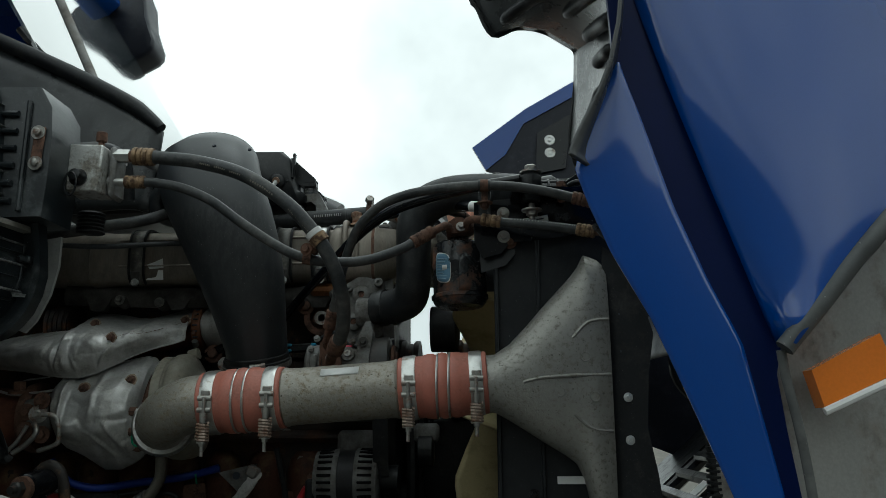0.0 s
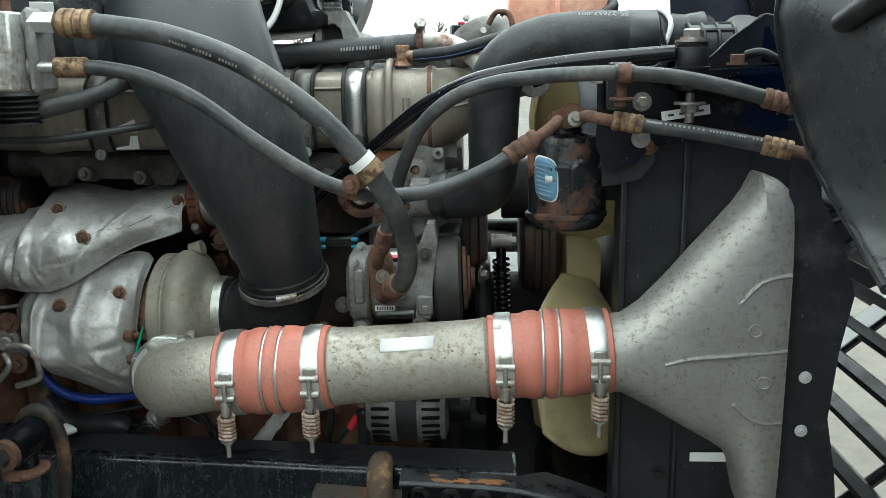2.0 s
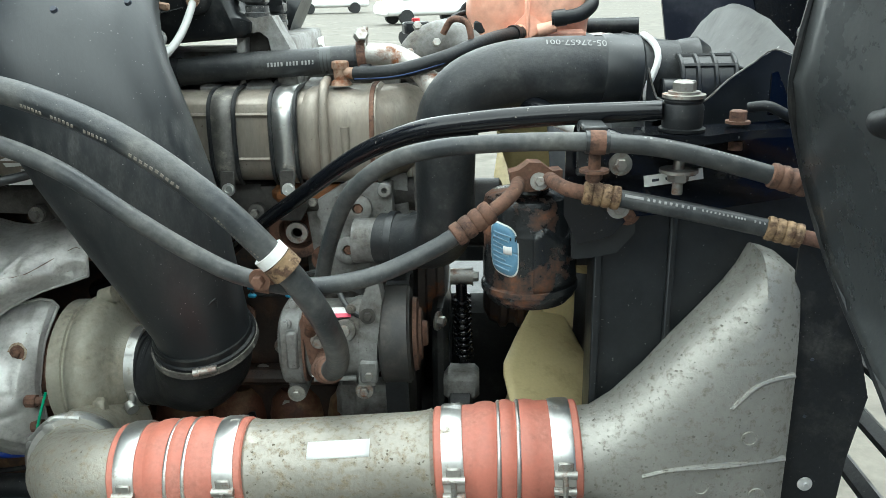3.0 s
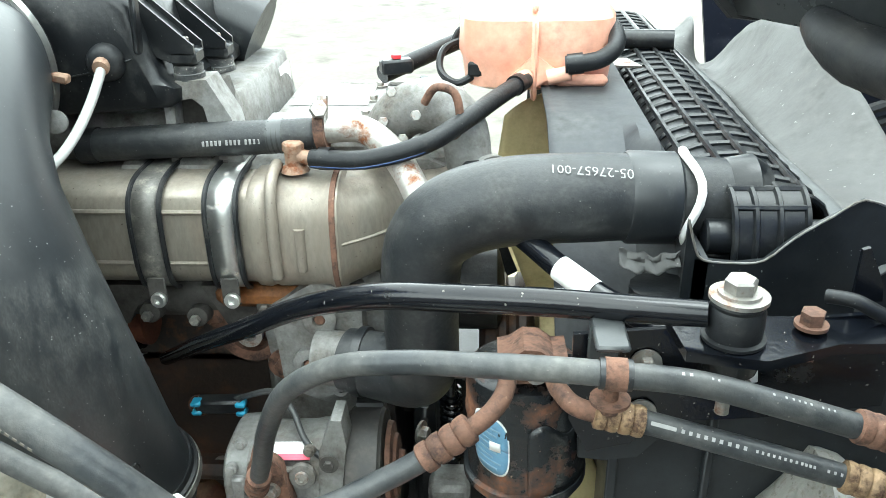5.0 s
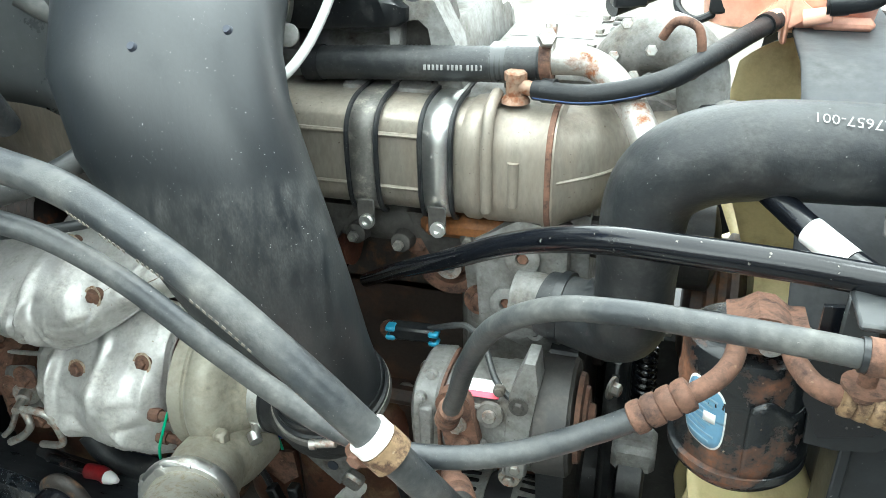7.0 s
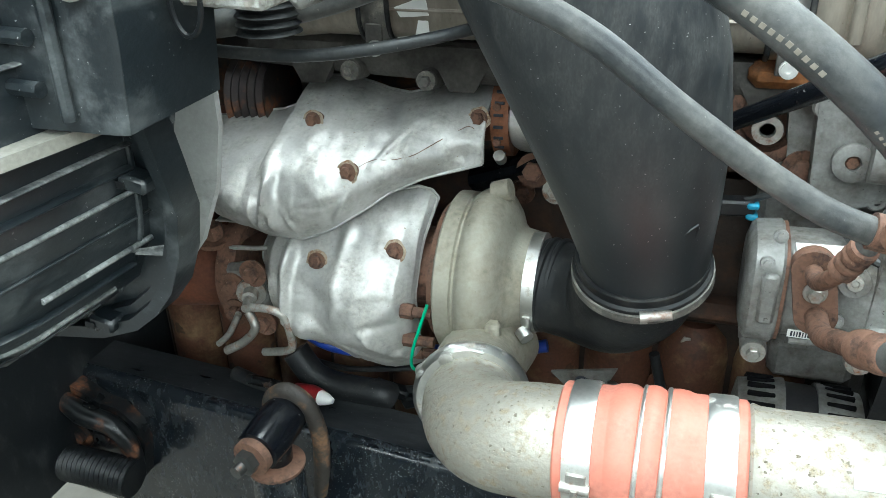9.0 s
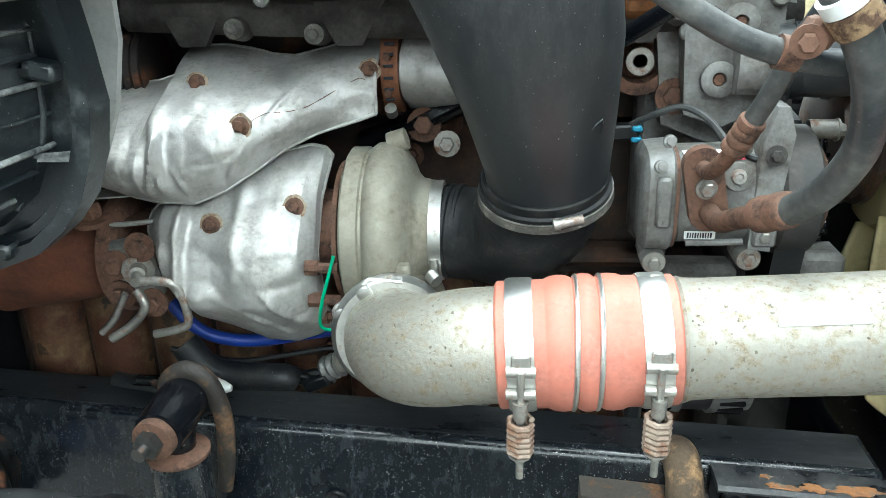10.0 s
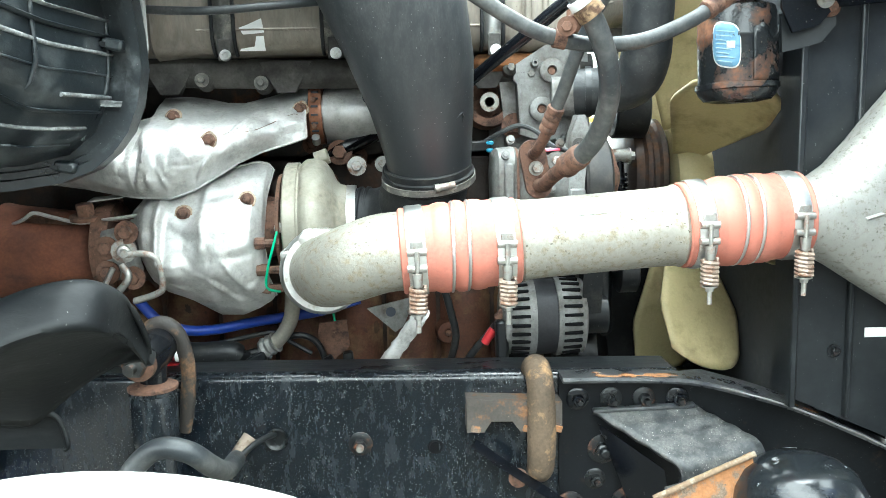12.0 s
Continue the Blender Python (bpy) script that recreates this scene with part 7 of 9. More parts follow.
hC = hose_run("discharge_hose", "dusty black air-conditioning hose arching from compressor to condenser", [(-0.231, 1.796, 1.448), (-0.221, 1.782, 1.478), (-0.200, 1.752, 1.545), (-0.168, 1.719, 1.610), (-0.120, 1.695, 1.651), (-0.066, 1.677, 1.669), (-0.010, 1.665, 1.676), (0.043, 1.657, 1.679), (0.094, 1.651, 1.679), (0.157, 1.648, 1.674), (0.218, 1.641, 1.661), (0.278, 1.638, 1.644)], RC,
               [([(-0.234, 1.800, 1.440), (-0.243, 1.818, 1.410), (-0.252, 1.842, 1.387), (-0.254, 1.862, 1.381), (-0.253, 1.885, 1.380)], 0.0086), ([(0.302, 1.636, 1.637), (0.335, 1.630, 1.628), (0.375, 1.615, 1.617)], 0.0078)])
crimp(hC, (-0.230, 1.794, 1.451), (-0.242, 1.814, 1.415), RC)
crimp(hC, (0.270, 1.639, 1.6465), (0.308, 1.636, 1.636), RC)
hD = hose_run("condenser_hose", "black air-conditioning hose with white printed bars from drier to condenser", [(0.118, 1.685, 1.613), (0.136, 1.684, 1.610), (0.190, 1.672, 1.602), (0.245, 1.662, 1.592), (0.285, 1.655, 1.584)], RC,
               [([(0.058, 1.765, 1.616), (0.060, 1.735, 1.621), (0.065, 1.708, 1.622), (0.080, 1.690, 1.619), (0.124, 1.685, 1.612)], 0.0082), ([(0.30, 1.651, 1.581), (0.335, 1.64, 1.574), (0.375, 1.625, 1.563)], 0.0078)])
crimp(hD, (0.090, 1.687, 1.618), (0.130, 1.6845, 1.611), RC, FERRULE)
crimp(hD, (0.278, 1.656, 1.586), (0.314, 1.648, 1.578), RC, FERRULE)


def print_bars(parent, pts, bars, up, h=0.0035, r=RC, ink=None):
    """Rows of short pale bars in place of the hose's print."""
    P = [Vector(p) for p in pts]
    for s, w in bars:
        k = min(int(s), len(P) - 2)
        c = P[k].lerp(P[k + 1], s - k)
        d = (P[k + 1] - P[k]).normalized()
        upv = Vector(up)
        upv = (upv - d * upv.dot(d)).normalized()
        n = d.cross(upv)
        m = Matrix((( *d[:],), (*n[:],), (*upv[:],))).transposed().to_4x4()
        m.translation = c + upv * (r + 0.0001)
        part("print_bar", Geo().box((0, 0, 0), (w, h, 0.0006), 0.0001, m=m), ink or CHALK, parent)


DL = [(0.136, 1.684, 1.610), (0.190, 1.672, 1.602), (0.245, 1.662, 1.592), (0.285, 1.655, 1.584)]
print_bars(hD, DL, [(0.15, 0.020)] + [(0.42 + 0.105 * k, 0.0026) for k in range(9)], (0, -0.8, 0.6), 0.0032)
print_bars(hD, DL, [(1.42 + 0.075 * k, 0.0018) for k in range(12)] + [(2.5 + 0.12 * k, 0.0018) for k in range(4)], (0, -0.8, 0.6), 0.0024)
CL = [(0.094, 1.651, 1.679), (0.157, 1.648, 1.674), (0.218, 1.641, 1.661), (0.278, 1.638, 1.644)]
print_bars(hC, CL, [(0.35 + 0.09 * k, 0.0024) for k in range(7)], (0, -0.35, 0.9), 0.0028)
print_bars(hC, CL, [(1.05 + 0.07 * k, 0.0016) for k in range(22) if k % 6], (0, -0.35, 0.9), 0.0020)
AL = [(-0.478, 1.631, 1.735), (-0.430, 1.619, 1.7195), (-0.380, 1.609, 1.699), (-0.334, 1.602, 1.671), (-0.290, 1.598, 1.637), (-0.232, 1.604, 1.573)]
FAINT = mat("faded hose print", (0.20, 0.18, 0.15), 0.7, bump=0.0)
print_bars(hA, AL, [(0.2 + 0.085 * k, 0.0026) for k in range(22) if k % 8 < 6] + [(2.5 + 0.11 * k, 0.0035) for k in range(10)], (0, -0.85, -0.35), 0.0035, RA, FAINT)
print_bars(hA, AL, [(4.15 + 0.05 * k, 0.0022) for k in range(15) if k % 5], (0, -0.75, -0.5), 0.0024, RA, FAINT)
# ring clip that ties the two hoses, and the bracket clip
clip = thing("hose_clip", (-0.245, 1.63, 1.54), "rusted double hose clip with a white collar", "clip")
cd = Vector((0.63, 0.12, -0.76)).normalized()
cc = Vector((-0.233, 1.6035, 1.574))
part("white_collar", Geo().lathe([(0, RA * 0.9), (0, RA * 1.25), (0.011, RA * 1.25), (0.011, RA * 0.9)], cc - cd * 0.007, cd, 28), CLOTH, clip)
part("ring", Geo().lathe([(0, RA * 0.9), (0, RA * 1.3), (0.017, RA * 1.3), (0.017, RA * 0.9)], cc + cd * 0.005, cd, 28), FERRULE, clip)
part("lower_ring", Geo().lathe([(0, RB * 1.03), (0, RB * 1.28), (0.016, RB * 1.28), (0.016, RB * 1.03)], (-0.262, 1.640, 1.5355), (0.97, 0.06, -0.2), 24), RUSTY, clip)
g = Geo().box((-0.240, 1.626, 1.550), (0.020, 0.028, 0.020), 0.004, (0, 30, 0)).hexhead((-0.250, 1.613, 1.546), (-0.2, -1, -0.1), 0.007, 0.010)
part("link", g, RUSTY, clip)
clip2 = thing("bracket_clip", (0.10, 1.66, 1.65), "rusted hose clip on a grey stand-off bracket", "clip")
part("band", Geo().lathe([(0, RC * 1.02), (0, RC * 1.28), (0.016, RC * 1.28), (0.016, RC * 1.02)], (0.090, 1.6515, 1.679), (1, -0.05, -0.03), 24), RUSTY, clip2)
part("cushion", Geo().lathe([(0, RC * 1.02), (0, RC * 1.2), (0.024, RC * 1.2), (0.024, RC * 1.02)], (0.086, 1.6517, 1.6792), (1, -0.05, -0.03), 24), DUCT, clip2)
part("stand_off", Geo().box((0.098, 1.690, 1.690), (0.026, 0.050, 0.006), 0.002).box((0.098, 1.713, 1.660), (0.026, 0.005, 0.06), 0.002), LINER, clip2)
part("clip_bolt", Geo().tube([(0.098, 1.664, 1.673), (0.098, 1.666, 1.634)], 0.0065, 10).hexhead((0.098, 1.665, 1.648), (0, 0, -1), 0.009, 0.012), RUSTY, clip2)

bhs = thing("block_harness", (-0.62, 2.02, 1.0), "black sensor leads and plugs along the block's foot", "wiring")
part("lead", Geo().tube([(-0.70, 2.03, 1.05), (-0.66, 2.03, 1.058), (-0.63, 2.03, 1.045), (-0.615, 2.03, 1.01), (-0.61, 2.03, 0.97)], 0.006, 8, 6), RUBBER, bhs)
part("lead", Geo().tube([(-0.80, 2.02, 1.035), (-0.76, 2.02, 1.028), (-0.735, 2.02, 1.032), (-0.71, 2.02, 1.02)], 0.007, 8, 6), RUBBER, bhs)
for p, r in (((-0.765, 2.015, 1.028), 10), ((-0.735, 2.01, 1.022), -25), ((-0.605, 2.025, 1.0), 70), ((-0.572, 2.03, 1.005), 85)):
    part("plug", Geo().box(p, (0.038, 0.02, 0.018), 0.003, (0, r, 0)), PLASTIC, bhs)
part("rust_tab", Geo().slab([(-0.625, 2.045, 1.075), (-0.575, 2.045, 1.08), (-0.57, 2.045, 1.03), (-0.60, 2.045, 1.005), (-0.63, 2.045, 1.03)], (0, 0.006, 0)), RUSTY, bhs, "rusty bracket tab")


# ---- frame rail ----
def rail_y(x):
    """The outer face of the rail, which splays towards the front."""
    return 1.880 - 0.085 * (x + 0.7)


rail = thing("frame_rail", (-0.7, 1.93, 0.76), "dusty black steel frame rail with bolts, holes and rust", "frame rail")
sec = [(0.0, 0.758)] + [(0.015 - 0.015 * math.cos(radians(15 * k)), 1.015 + 0.015 * math.sin(radians(15 * k))) for k in range(7)] + [(0.085, 1.030), (0.085, 1.022), (0.012, 1.022), (0.008, 1.018), (0.008, 0.770), (0.085, 0.766), (0.085, 0.758)]
g = Geo()
rings = []
for x in (-2.2, -1.6, -1.2, -0.9, -0.6, -0.3, -0.03):
    rings.append([Vector((x, rail_y(x) + dy, z)) for dy, z in sec])
g.rings(rings)
part("rail_web", g, RAILPAINT, rail)

FLANGEDUST = mat("dust film on black paint", (0.011, 0.013, 0.0155), 0.28, var=0.3, scale=14, layer=((0.045, 0.047, 0.049), 0.36, 16, 0.6, 0.16), specks=((0.3, 0.28, 0.25), 0.3, 280), streak=(0.3, 1, 1), bump=0.15, spec=0.35)
part("flange_top", Geo().slab([(x, rail_y(x) + dy, 1.0302) for x, dy in ((-2.2, 0.017), (-0.035, 0.017), (-0.035, 0.084), (-2.2, 0.084))], (0, 0, 0.0012)), FLANGEDUST, rail, "dust-filmed flange top")


def rail_nut(x, z, r=0.0125, rusty=False, y=None, m=RUSTPAINT):
    y = rail_y(x) if y is None else y
    n = part("rail_nut", Geo().lathe([(0, r * 1.7), (0.003, r * 1.75), (0.006, r * 1.2)], (x, y, z), (0, -1, 0), 24).lathe([(0.005, r), (0.018, r), (0.020, r * 0.8)], (x, y, z), (0, -1, 0), 6), RUSTPAINT if rusty else BLACKPAINT, rail)
    part("stud", Geo().lathe([(0.0, r * 0.55), (0.026, r * 0.55), (0.028, r * 0.4)], (x, y, z), (0, -1, 0), 14), m, n)


rail_nut(-0.545, 0.912, 0.0115, True, None, ZINC)
for x, z in ((-0.422, 0.905), (-0.684, 0.921), (-0.35, 0.86)):
    part("rail_hole", Geo().lathe([(0, 0.011), (0.002, 0.0125), (0.0035, 0.0105), (0.0015, 0.0085)], (x, rail_y(x) + 0.001, z), (0, -1, 0), 24), SLOT, rail)
part("grommet", Geo().lathe([(0, 0.013), (0.004, 0.019), (0.007, 0.017), (0.003, 0.011)], (-0.684, rail_y(-0.684), 0.921), (0, -1, 0), 24), RUSTPAINT, rail)
# bolted front horn
horn = thing("frame_horn", (0.05, 1.82, 0.8), "black front frame extension with a rust-flaked top edge", "frame extension")
outline = [(-0.222, 1.030), (-0.13, 1.030), (-0.03, 1.026), (0.045, 1.009), (0.13, 0.983), (0.223, 0.943), (0.287, 0.912), (0.45, 0.832), (0.45, 0.66), (0.20, 0.70), (0.0, 0.76), (-0.222, 0.76)]
g = Geo().slab([(x, rail_y(x) - 0.012, z) for x, z in outline], (0, 0.010, 0))
# darker, duller black puts the shade under the flange overhang into the web
part("horn_web", g, mat("black web paint toned for flange shade", (0.0042, 0.0050, 0.0062), 0.5, var=0.4, scale=14, layer=((0.03, 0.02, 0.014), 0.12, 22, 0.8), specks=((0.2, 0.19, 0.17), 0.2, 320), bump=0.2, spec=0.2), horn)
HORNEDGE = mat("rust-edged black paint", (0.016, 0.018, 0.022), 0.26, var=0.3, layer=((0.10, 0.10, 0.098), 0.34, 22, 0.75, 0.16), specks=((0.3, 0.24, 0.18), 0.3, 320), bump=0.3)
top = [spline([(x, 0, z) for x, z in outline[:8]], k / 42) for k in range(43)]
rings, rim_line = [], []
for p in top:
    y = rail_y(p.x) - 0.012
    back = 0.008 + 0.040 * min(1.0, max(0.0, (p.x + 0.03) / 0.05)) - 0.03 * max(0.0, p.x - 0.02) / 0.4
    rings.append([Vector((p.x, y - 0.034, p.z - 0.005)), Vector((p.x, y - 0.036, p.z - 0.001)), Vector((p.x, y - 0.032, p.z + 0.0035)), Vector((p.x, y + back, p.z + 0.005)), Vector((p.x, y + back, p.z - 0.003))])
    rim_line.append(Vector((p.x, y - 0.0352, p.z + 0.0008)))
part("horn_flange", Geo().rings(rings), HORNEDGE, horn)
part("worn_edge", Geo().tube(rim_line[16:], 0.0016, 6, 1), OLDALU, horn, "worn bare steel edge")
SCALE = mat("orange scale rust", (0.33, 0.15, 0.06), 0.9, var=0.4, scale=60, layer=((0.20, 0.15, 0.11), 0.4, 50, 0.9), bump=0.6)
random.seed(4)


def flake(x, dy, w, d, z):
    """A ragged scale of rust on the flange."""
    o = []
    for k in range(18):
        a = 2 * math.pi * k / 18
        q = random.uniform(0.45, 1.15)
        o.append((x + w * q * math.cos(a), rail_y(x) + dy + d * q * math.sin(a), z - (0.42 if x > 0 else 0.05) * w * q * math.cos(a)))
    part("rust_flake", Geo().slab(o, (0, 0, 0.0012)), SCALE, horn)


for x, dy, w, d, z in ((-0.150, -0.038, 0.022, 0.007, 1.0338), (-0.118, -0.036, 0.018, 0.008, 1.0338), (-0.075, -0.033, 0.032, 0.011, 1.0325), (-0.165, -0.022, 0.008, 0.005, 1.0345), (0.135, -0.037, 0.012, 0.005, 0.986), (0.165, -0.036, 0.014, 0.005, 0.9735)):
    flake(x, dy, w, d, z)
for x in (-0.193, -0.140, -0.088, -0.035):
    rail_nut(x, 0.990, 0.0105, x in (-0.140, -0.088), rail_y(x) - 0.012)
for x, z, r in ((-0.153, 0.905, 0.014), (-0.165, 0.855, 0.010), (-0.205, 0.808, 0.014), (-0.115, 0.815, 0.014)):
    rail_nut(x, z, r, True, rail_y(x) - 0.012)
# rusty hook bar and the notched bracket behind it
hook = thing("tow_hook", (-0.255, 1.80, 0.80), "thick rust-scaled bent hook bar on the rail", "hook")
part("bar", Geo().tube([(-0.258, 1.875, 0.995), (-0.258, 1.862, 1.028), (-0.257, 1.832, 1.040), (-0.256, 1.806, 1.025), (-0.255, 1.798, 0.985), (-0.255, 1.798, 0.93), (-0.256, 1.806, 0.885), (-0.257, 1.832, 0.868)], [0.019, 0.021, 0.0215, 0.0215, 0.022, 0.023, 0.0215, 0.018], 24, 6), mat("scaled rust on grey steel", (0.095, 0.066, 0.042), 0.8, var=0.5, scale=30, layer=((0.36, 0.22, 0.11), 0.24, 34, 0.9, 0.08), specks=((0.06, 0.035, 0.02), 0.4, 140, 0.4), bump=0.8), hook)
nb = thing("hook_bracket", (-0.3, 1.84, 0.93), "notched steel hook bracket with rusty edges", "bracket")
o = [(-0.372, 0.998), (-0.222, 0.994), (-0.222, 0.952), (-0.238, 0.944), (-0.252, 0.958), (-0.268, 0.944), (-0.287, 0.944), (-0.300, 0.962), (-0.333, 0.962), (-0.345, 0.944), (-0.372, 0.944)]
part("plate", Geo().slab([(x, rail_y(x) - 0.040, z) for x, z in o], (0, 0.039, 0)), mat("grey-brown scaled plate", (0.07, 0.06, 0.052), 0.6, var=0.35, scale=20, layer=((0.24, 0.12, 0.055), 0.30, 26, 0.9), specks=((0.3, 0.25, 0.2), 0.3, 260), bump=0.5), nb)
for x in (-0.358, -0.276, -0.230):
    part("rust_tip", Geo().box((x, rail_y(x) - 0.041, 0.950), (0.016, 0.003, 0.011), 0.002, (0, 14, 0)), SCALE, nb, "orange rusted tooth end")
part("lower_web", Geo().slab([(x, rail_y(x) - 0.006, z) for x, z in ((-0.372, 0.945), (-0.222, 0.95), (-0.222, 0.77), (-0.372, 0.77))], (0, 0.005, 0)), RAILPAINT, nb)
part("strut", Geo().tube([(-0.362, 1.815, 0.925), (-0.300, 1.803, 0.880), (-0.235, 1.790, 0.838), (-0.19, 1.78, 0.80)], 0.017, 4, 3, flat=0.5), BLACKPAINT, nb)
part("strut_bolt", Geo().hexhead((-0.292, 1.806, 0.868), (0, -1, 0.1), 0.009, 0.010), RUSTY, nb)
# spring-hanger plate that leans outwards
mnt = thing("mount_plate", (-0.02, 1.77, 0.85), "grey-black sloping steel mount plate on the frame extension", "bracket")


def mount_pt(u, v):
    """Flat from the web, then rolled over and under at its nose."""
    a = Vector((-0.172, 1.806, 0.972)).lerp(Vector((-0.012, 1.800, 0.978)), u)
    b = Vector((-0.074, 1.716, 0.924)).lerp(Vector((0.058, 1.736, 0.948)), u)
    d = (b - a).normalized()
    down = Vector((0, 0, -1))
    down = (down - d * down.dot(d)).normalized()
    if v < 0.5:
        return a.lerp(b, v / 0.5) + Vector((0, 0, 0.0015 * math.sin(v * 40)))
    t = radians(165) * (v - 0.5) / 0.5
    return b + d * (0.024 * math.sin(t)) + down * (0.024 * (1 - math.cos(t)))


part("plate", Geo().sheet(mount_pt, 10, 28), MOUNTGREY, mnt, thick=0.008)
part("weld_strip", Geo().box((-0.092, 1.800, 0.979), (0.162, 0.014, 0.007), 0.002, (0, -2, -2)), HORNEDGE, mnt)
part("side_web", Geo().slab([(-0.165, 1.80, 0.955), (-0.08, 1.73, 0.905), (-0.06, 1.74, 0.80), (-0.10, 1.80, 0.78)], (0, 0.008, 0)), BLACKPAINT, mnt)
air = thing("brake_chamber", (0.08, 1.60, 0.80), "glossy black brake chamber dome with flaking rust bracket", "brake chamber")
part("dome", Geo().lathe([(0, 0.092), (0.02, 0.094), (0.055, 0.088), (0.080, 0.074), (0.094, 0.054), (0.102, 0.028), (0.104, 0.006)], (0.090, 1.645, 0.852), (-0.04, 0, 1), 40), mat("chipped gloss black", (0.012, 0.014, 0.016), 0.16, layer=((0.62, 0.62, 0.60), 0.14, 38, 0.6, 0.03), streak=(0.45, 1, 1), specks=((0.2, 0.19, 0.17), 0.3, 300), bump=0.1), air)
part("rust_bracket", Geo().slab([(-0.112, 1.668, 0.892), (0.000, 1.668, 0.939), (0.028, 1.668, 0.951), (0.034, 1.668, 0.90), (0.0, 1.668, 0.84), (-0.13, 1.668, 0.83)], (0, 0.008, 0)), SCALE, air, "orange rusted bracket")
part("bracket_rim", Geo().tube([(-0.116, 1.664, 0.892), (-0.05, 1.664, 0.920), (0.0, 1.664, 0.941), (0.030, 1.664, 0.953)], 0.0045, 10, 3), mat("tan rust scale", (0.20, 0.135, 0.085), 0.85, var=0.4, scale=40, layer=((0.30, 0.26, 0.2), 0.35, 60, 0.9), bump=0.8), air, "tan scaled bracket rim")

# ---- shock absorber ----
shock = thing("shock_absorber", (-0.848, 1.775, 0.80), "black shock absorber with a rusted eye bracket on the rail", "shock absorber")
SX, SY = -0.858, 1.812
part("shock_tube", Geo().lathe([(0, 0.035), (0.225, 0.035), (0.233, 0.033), (0.235, 0.037), (0.240, 0.037), (0.242, 0.024)], (SX, SY, 0.795), (0, 0, 1), 32), RAILPAINT, shock)
part("rust_cap", Geo().lathe([(0, 0.0375), (0.005, 0.038), (0.008, 0.030), (0.012, 0.02)], (SX, SY, 1.036), (0, 0, 1), 32), RUSTY, shock)
eye = part("eye", Geo().lathe([(0, 0.022), (0.003, 0.029), (0.03, 0.031), (0.06, 0.031), (0.085, 0.028)], (-0.860, 1.772, 1.088), (0.06, 1, 0.10), 28).lathe([(0, 0.020), (0.04, 0.022)], (SX + 0.002, SY, 1.040), (0, 0, 1), 18), BLACKPAINT, shock)
part("bushing", Geo().lathe([(0, 0.0255), (0.012, 0.0255), (0.013, 0.016)], (-0.860, 1.773, 1.088), (-0.15, -1, -0.05), 24), RUSTY, eye)
part("eye_bolt", Geo().lathe([(0, 0.0165), (0.012, 0.0165), (0.014, 0.012)], (-0.862, 1.760, 1.088), (-0.2, -1, -0.05), 6).lathe([(0, 0.0085), (0.026, 0.0085)], (-0.862, 1.760, 1.088), (-0.2, -1, -0.05), 14), mat("dark greased steel", (0.10, 0.10, 0.098), 0.35, 0.8, layer=(RUST, 0.12, 60, 0.85), bump=0.2), eye)
part("eye_bracket", Geo().tube([(-0.885, 1.852, 1.085), (-0.875, 1.850, 1.115), (-0.850, 1.850, 1.130), (-0.826, 1.852, 1.112), (-0.815, 1.857, 1.060), (-0.820, 1.862, 1.0), (-0.829, 1.864, 0.945)], [0.010, 0.012, 0.013, 0.013, 0.012, 0.012, 0.010], 14, 5, flat=0.8), mat("rust-crusted bracket", (0.025, 0.021, 0.018), 0.6, var=0.4, scale=25, layer=((0.17, 0.095, 0.05), 0.38, 22, 0.9), bump=0.7), shock)

# ---- rubber splash shield, tyre and hoses by the wheel ----
spl = thing("splash_shield", (-0.9, 1.55, 1.07), "black rubber splash shield with a rolled top edge", "splash shield")


CREST = [(-0.934, 1.44, 1.227), (-0.898, 1.44, 1.247), (-0.845, 1.44, 1.265), (-0.794, 1.445, 1.269), (-0.769, 1.47, 1.246), (-0.765, 1.51, 1.201), (-0.773, 1.55, 1.161)]
LIP = [(-0.914, 1.39, 1.196), (-0.879, 1.39, 1.219), (-0.845, 1.39, 1.233), (-0.808, 1.395, 1.241), (-0.78, 1.42, 1.234), (-0.78, 1.5, 1.198), (-0.773, 1.54, 1.16)]
FOOT = [(-1.015, 1.58, 1.076), (-0.975, 1.58, 1.072), (-0.938, 1.58, 1.069), (-0.913, 1.58, 1.084), (-0.87, 1.58, 1.117), (-0.824, 1.58, 1.14), (-0.779, 1.56, 1.152)]


def splash_pt(u, v):
    """Over the crest to the rolled lip, then back under to the foot."""
    a, b, c = spline(CREST, u), spline(LIP, u), spline(FOOT, u)
    if v < 0.4:
        w = v / 0.4
        return a.lerp(b, w) + Vector((0, 0, 0.016 * math.sin(math.pi * w)))
    if v < 0.55:
        w = (v - 0.4) / 0.15
        return b + Vector((0, -0.006 * math.sin(math.pi * w) + 0.012 * w * w, -0.014 * w))
    w = (v - 0.55) / 0.45
    return (b + Vector((0, 0.012, -0.014))).lerp(c, w) + Vector((0, 0.02 * math.sin(math.pi * w), 0.006 * math.sin(math.pi * w)))


SPLASH = mat("weathered splash rubber", (0.0055, 0.0065, 0.0075), 0.5, var=0.3, scale=8, layer=((0.04, 0.041, 0.041), 0.18, 9, 0.8, 0.2), spec=0.22, streak=(0.35, 1, 1), specks=((0.3, 0.3, 0.28), 0.03, 260), bump=0.25)
part("shield", Geo().sheet(splash_pt, 48, 28), SPLASH, spl, thick=0.006, angle=60)
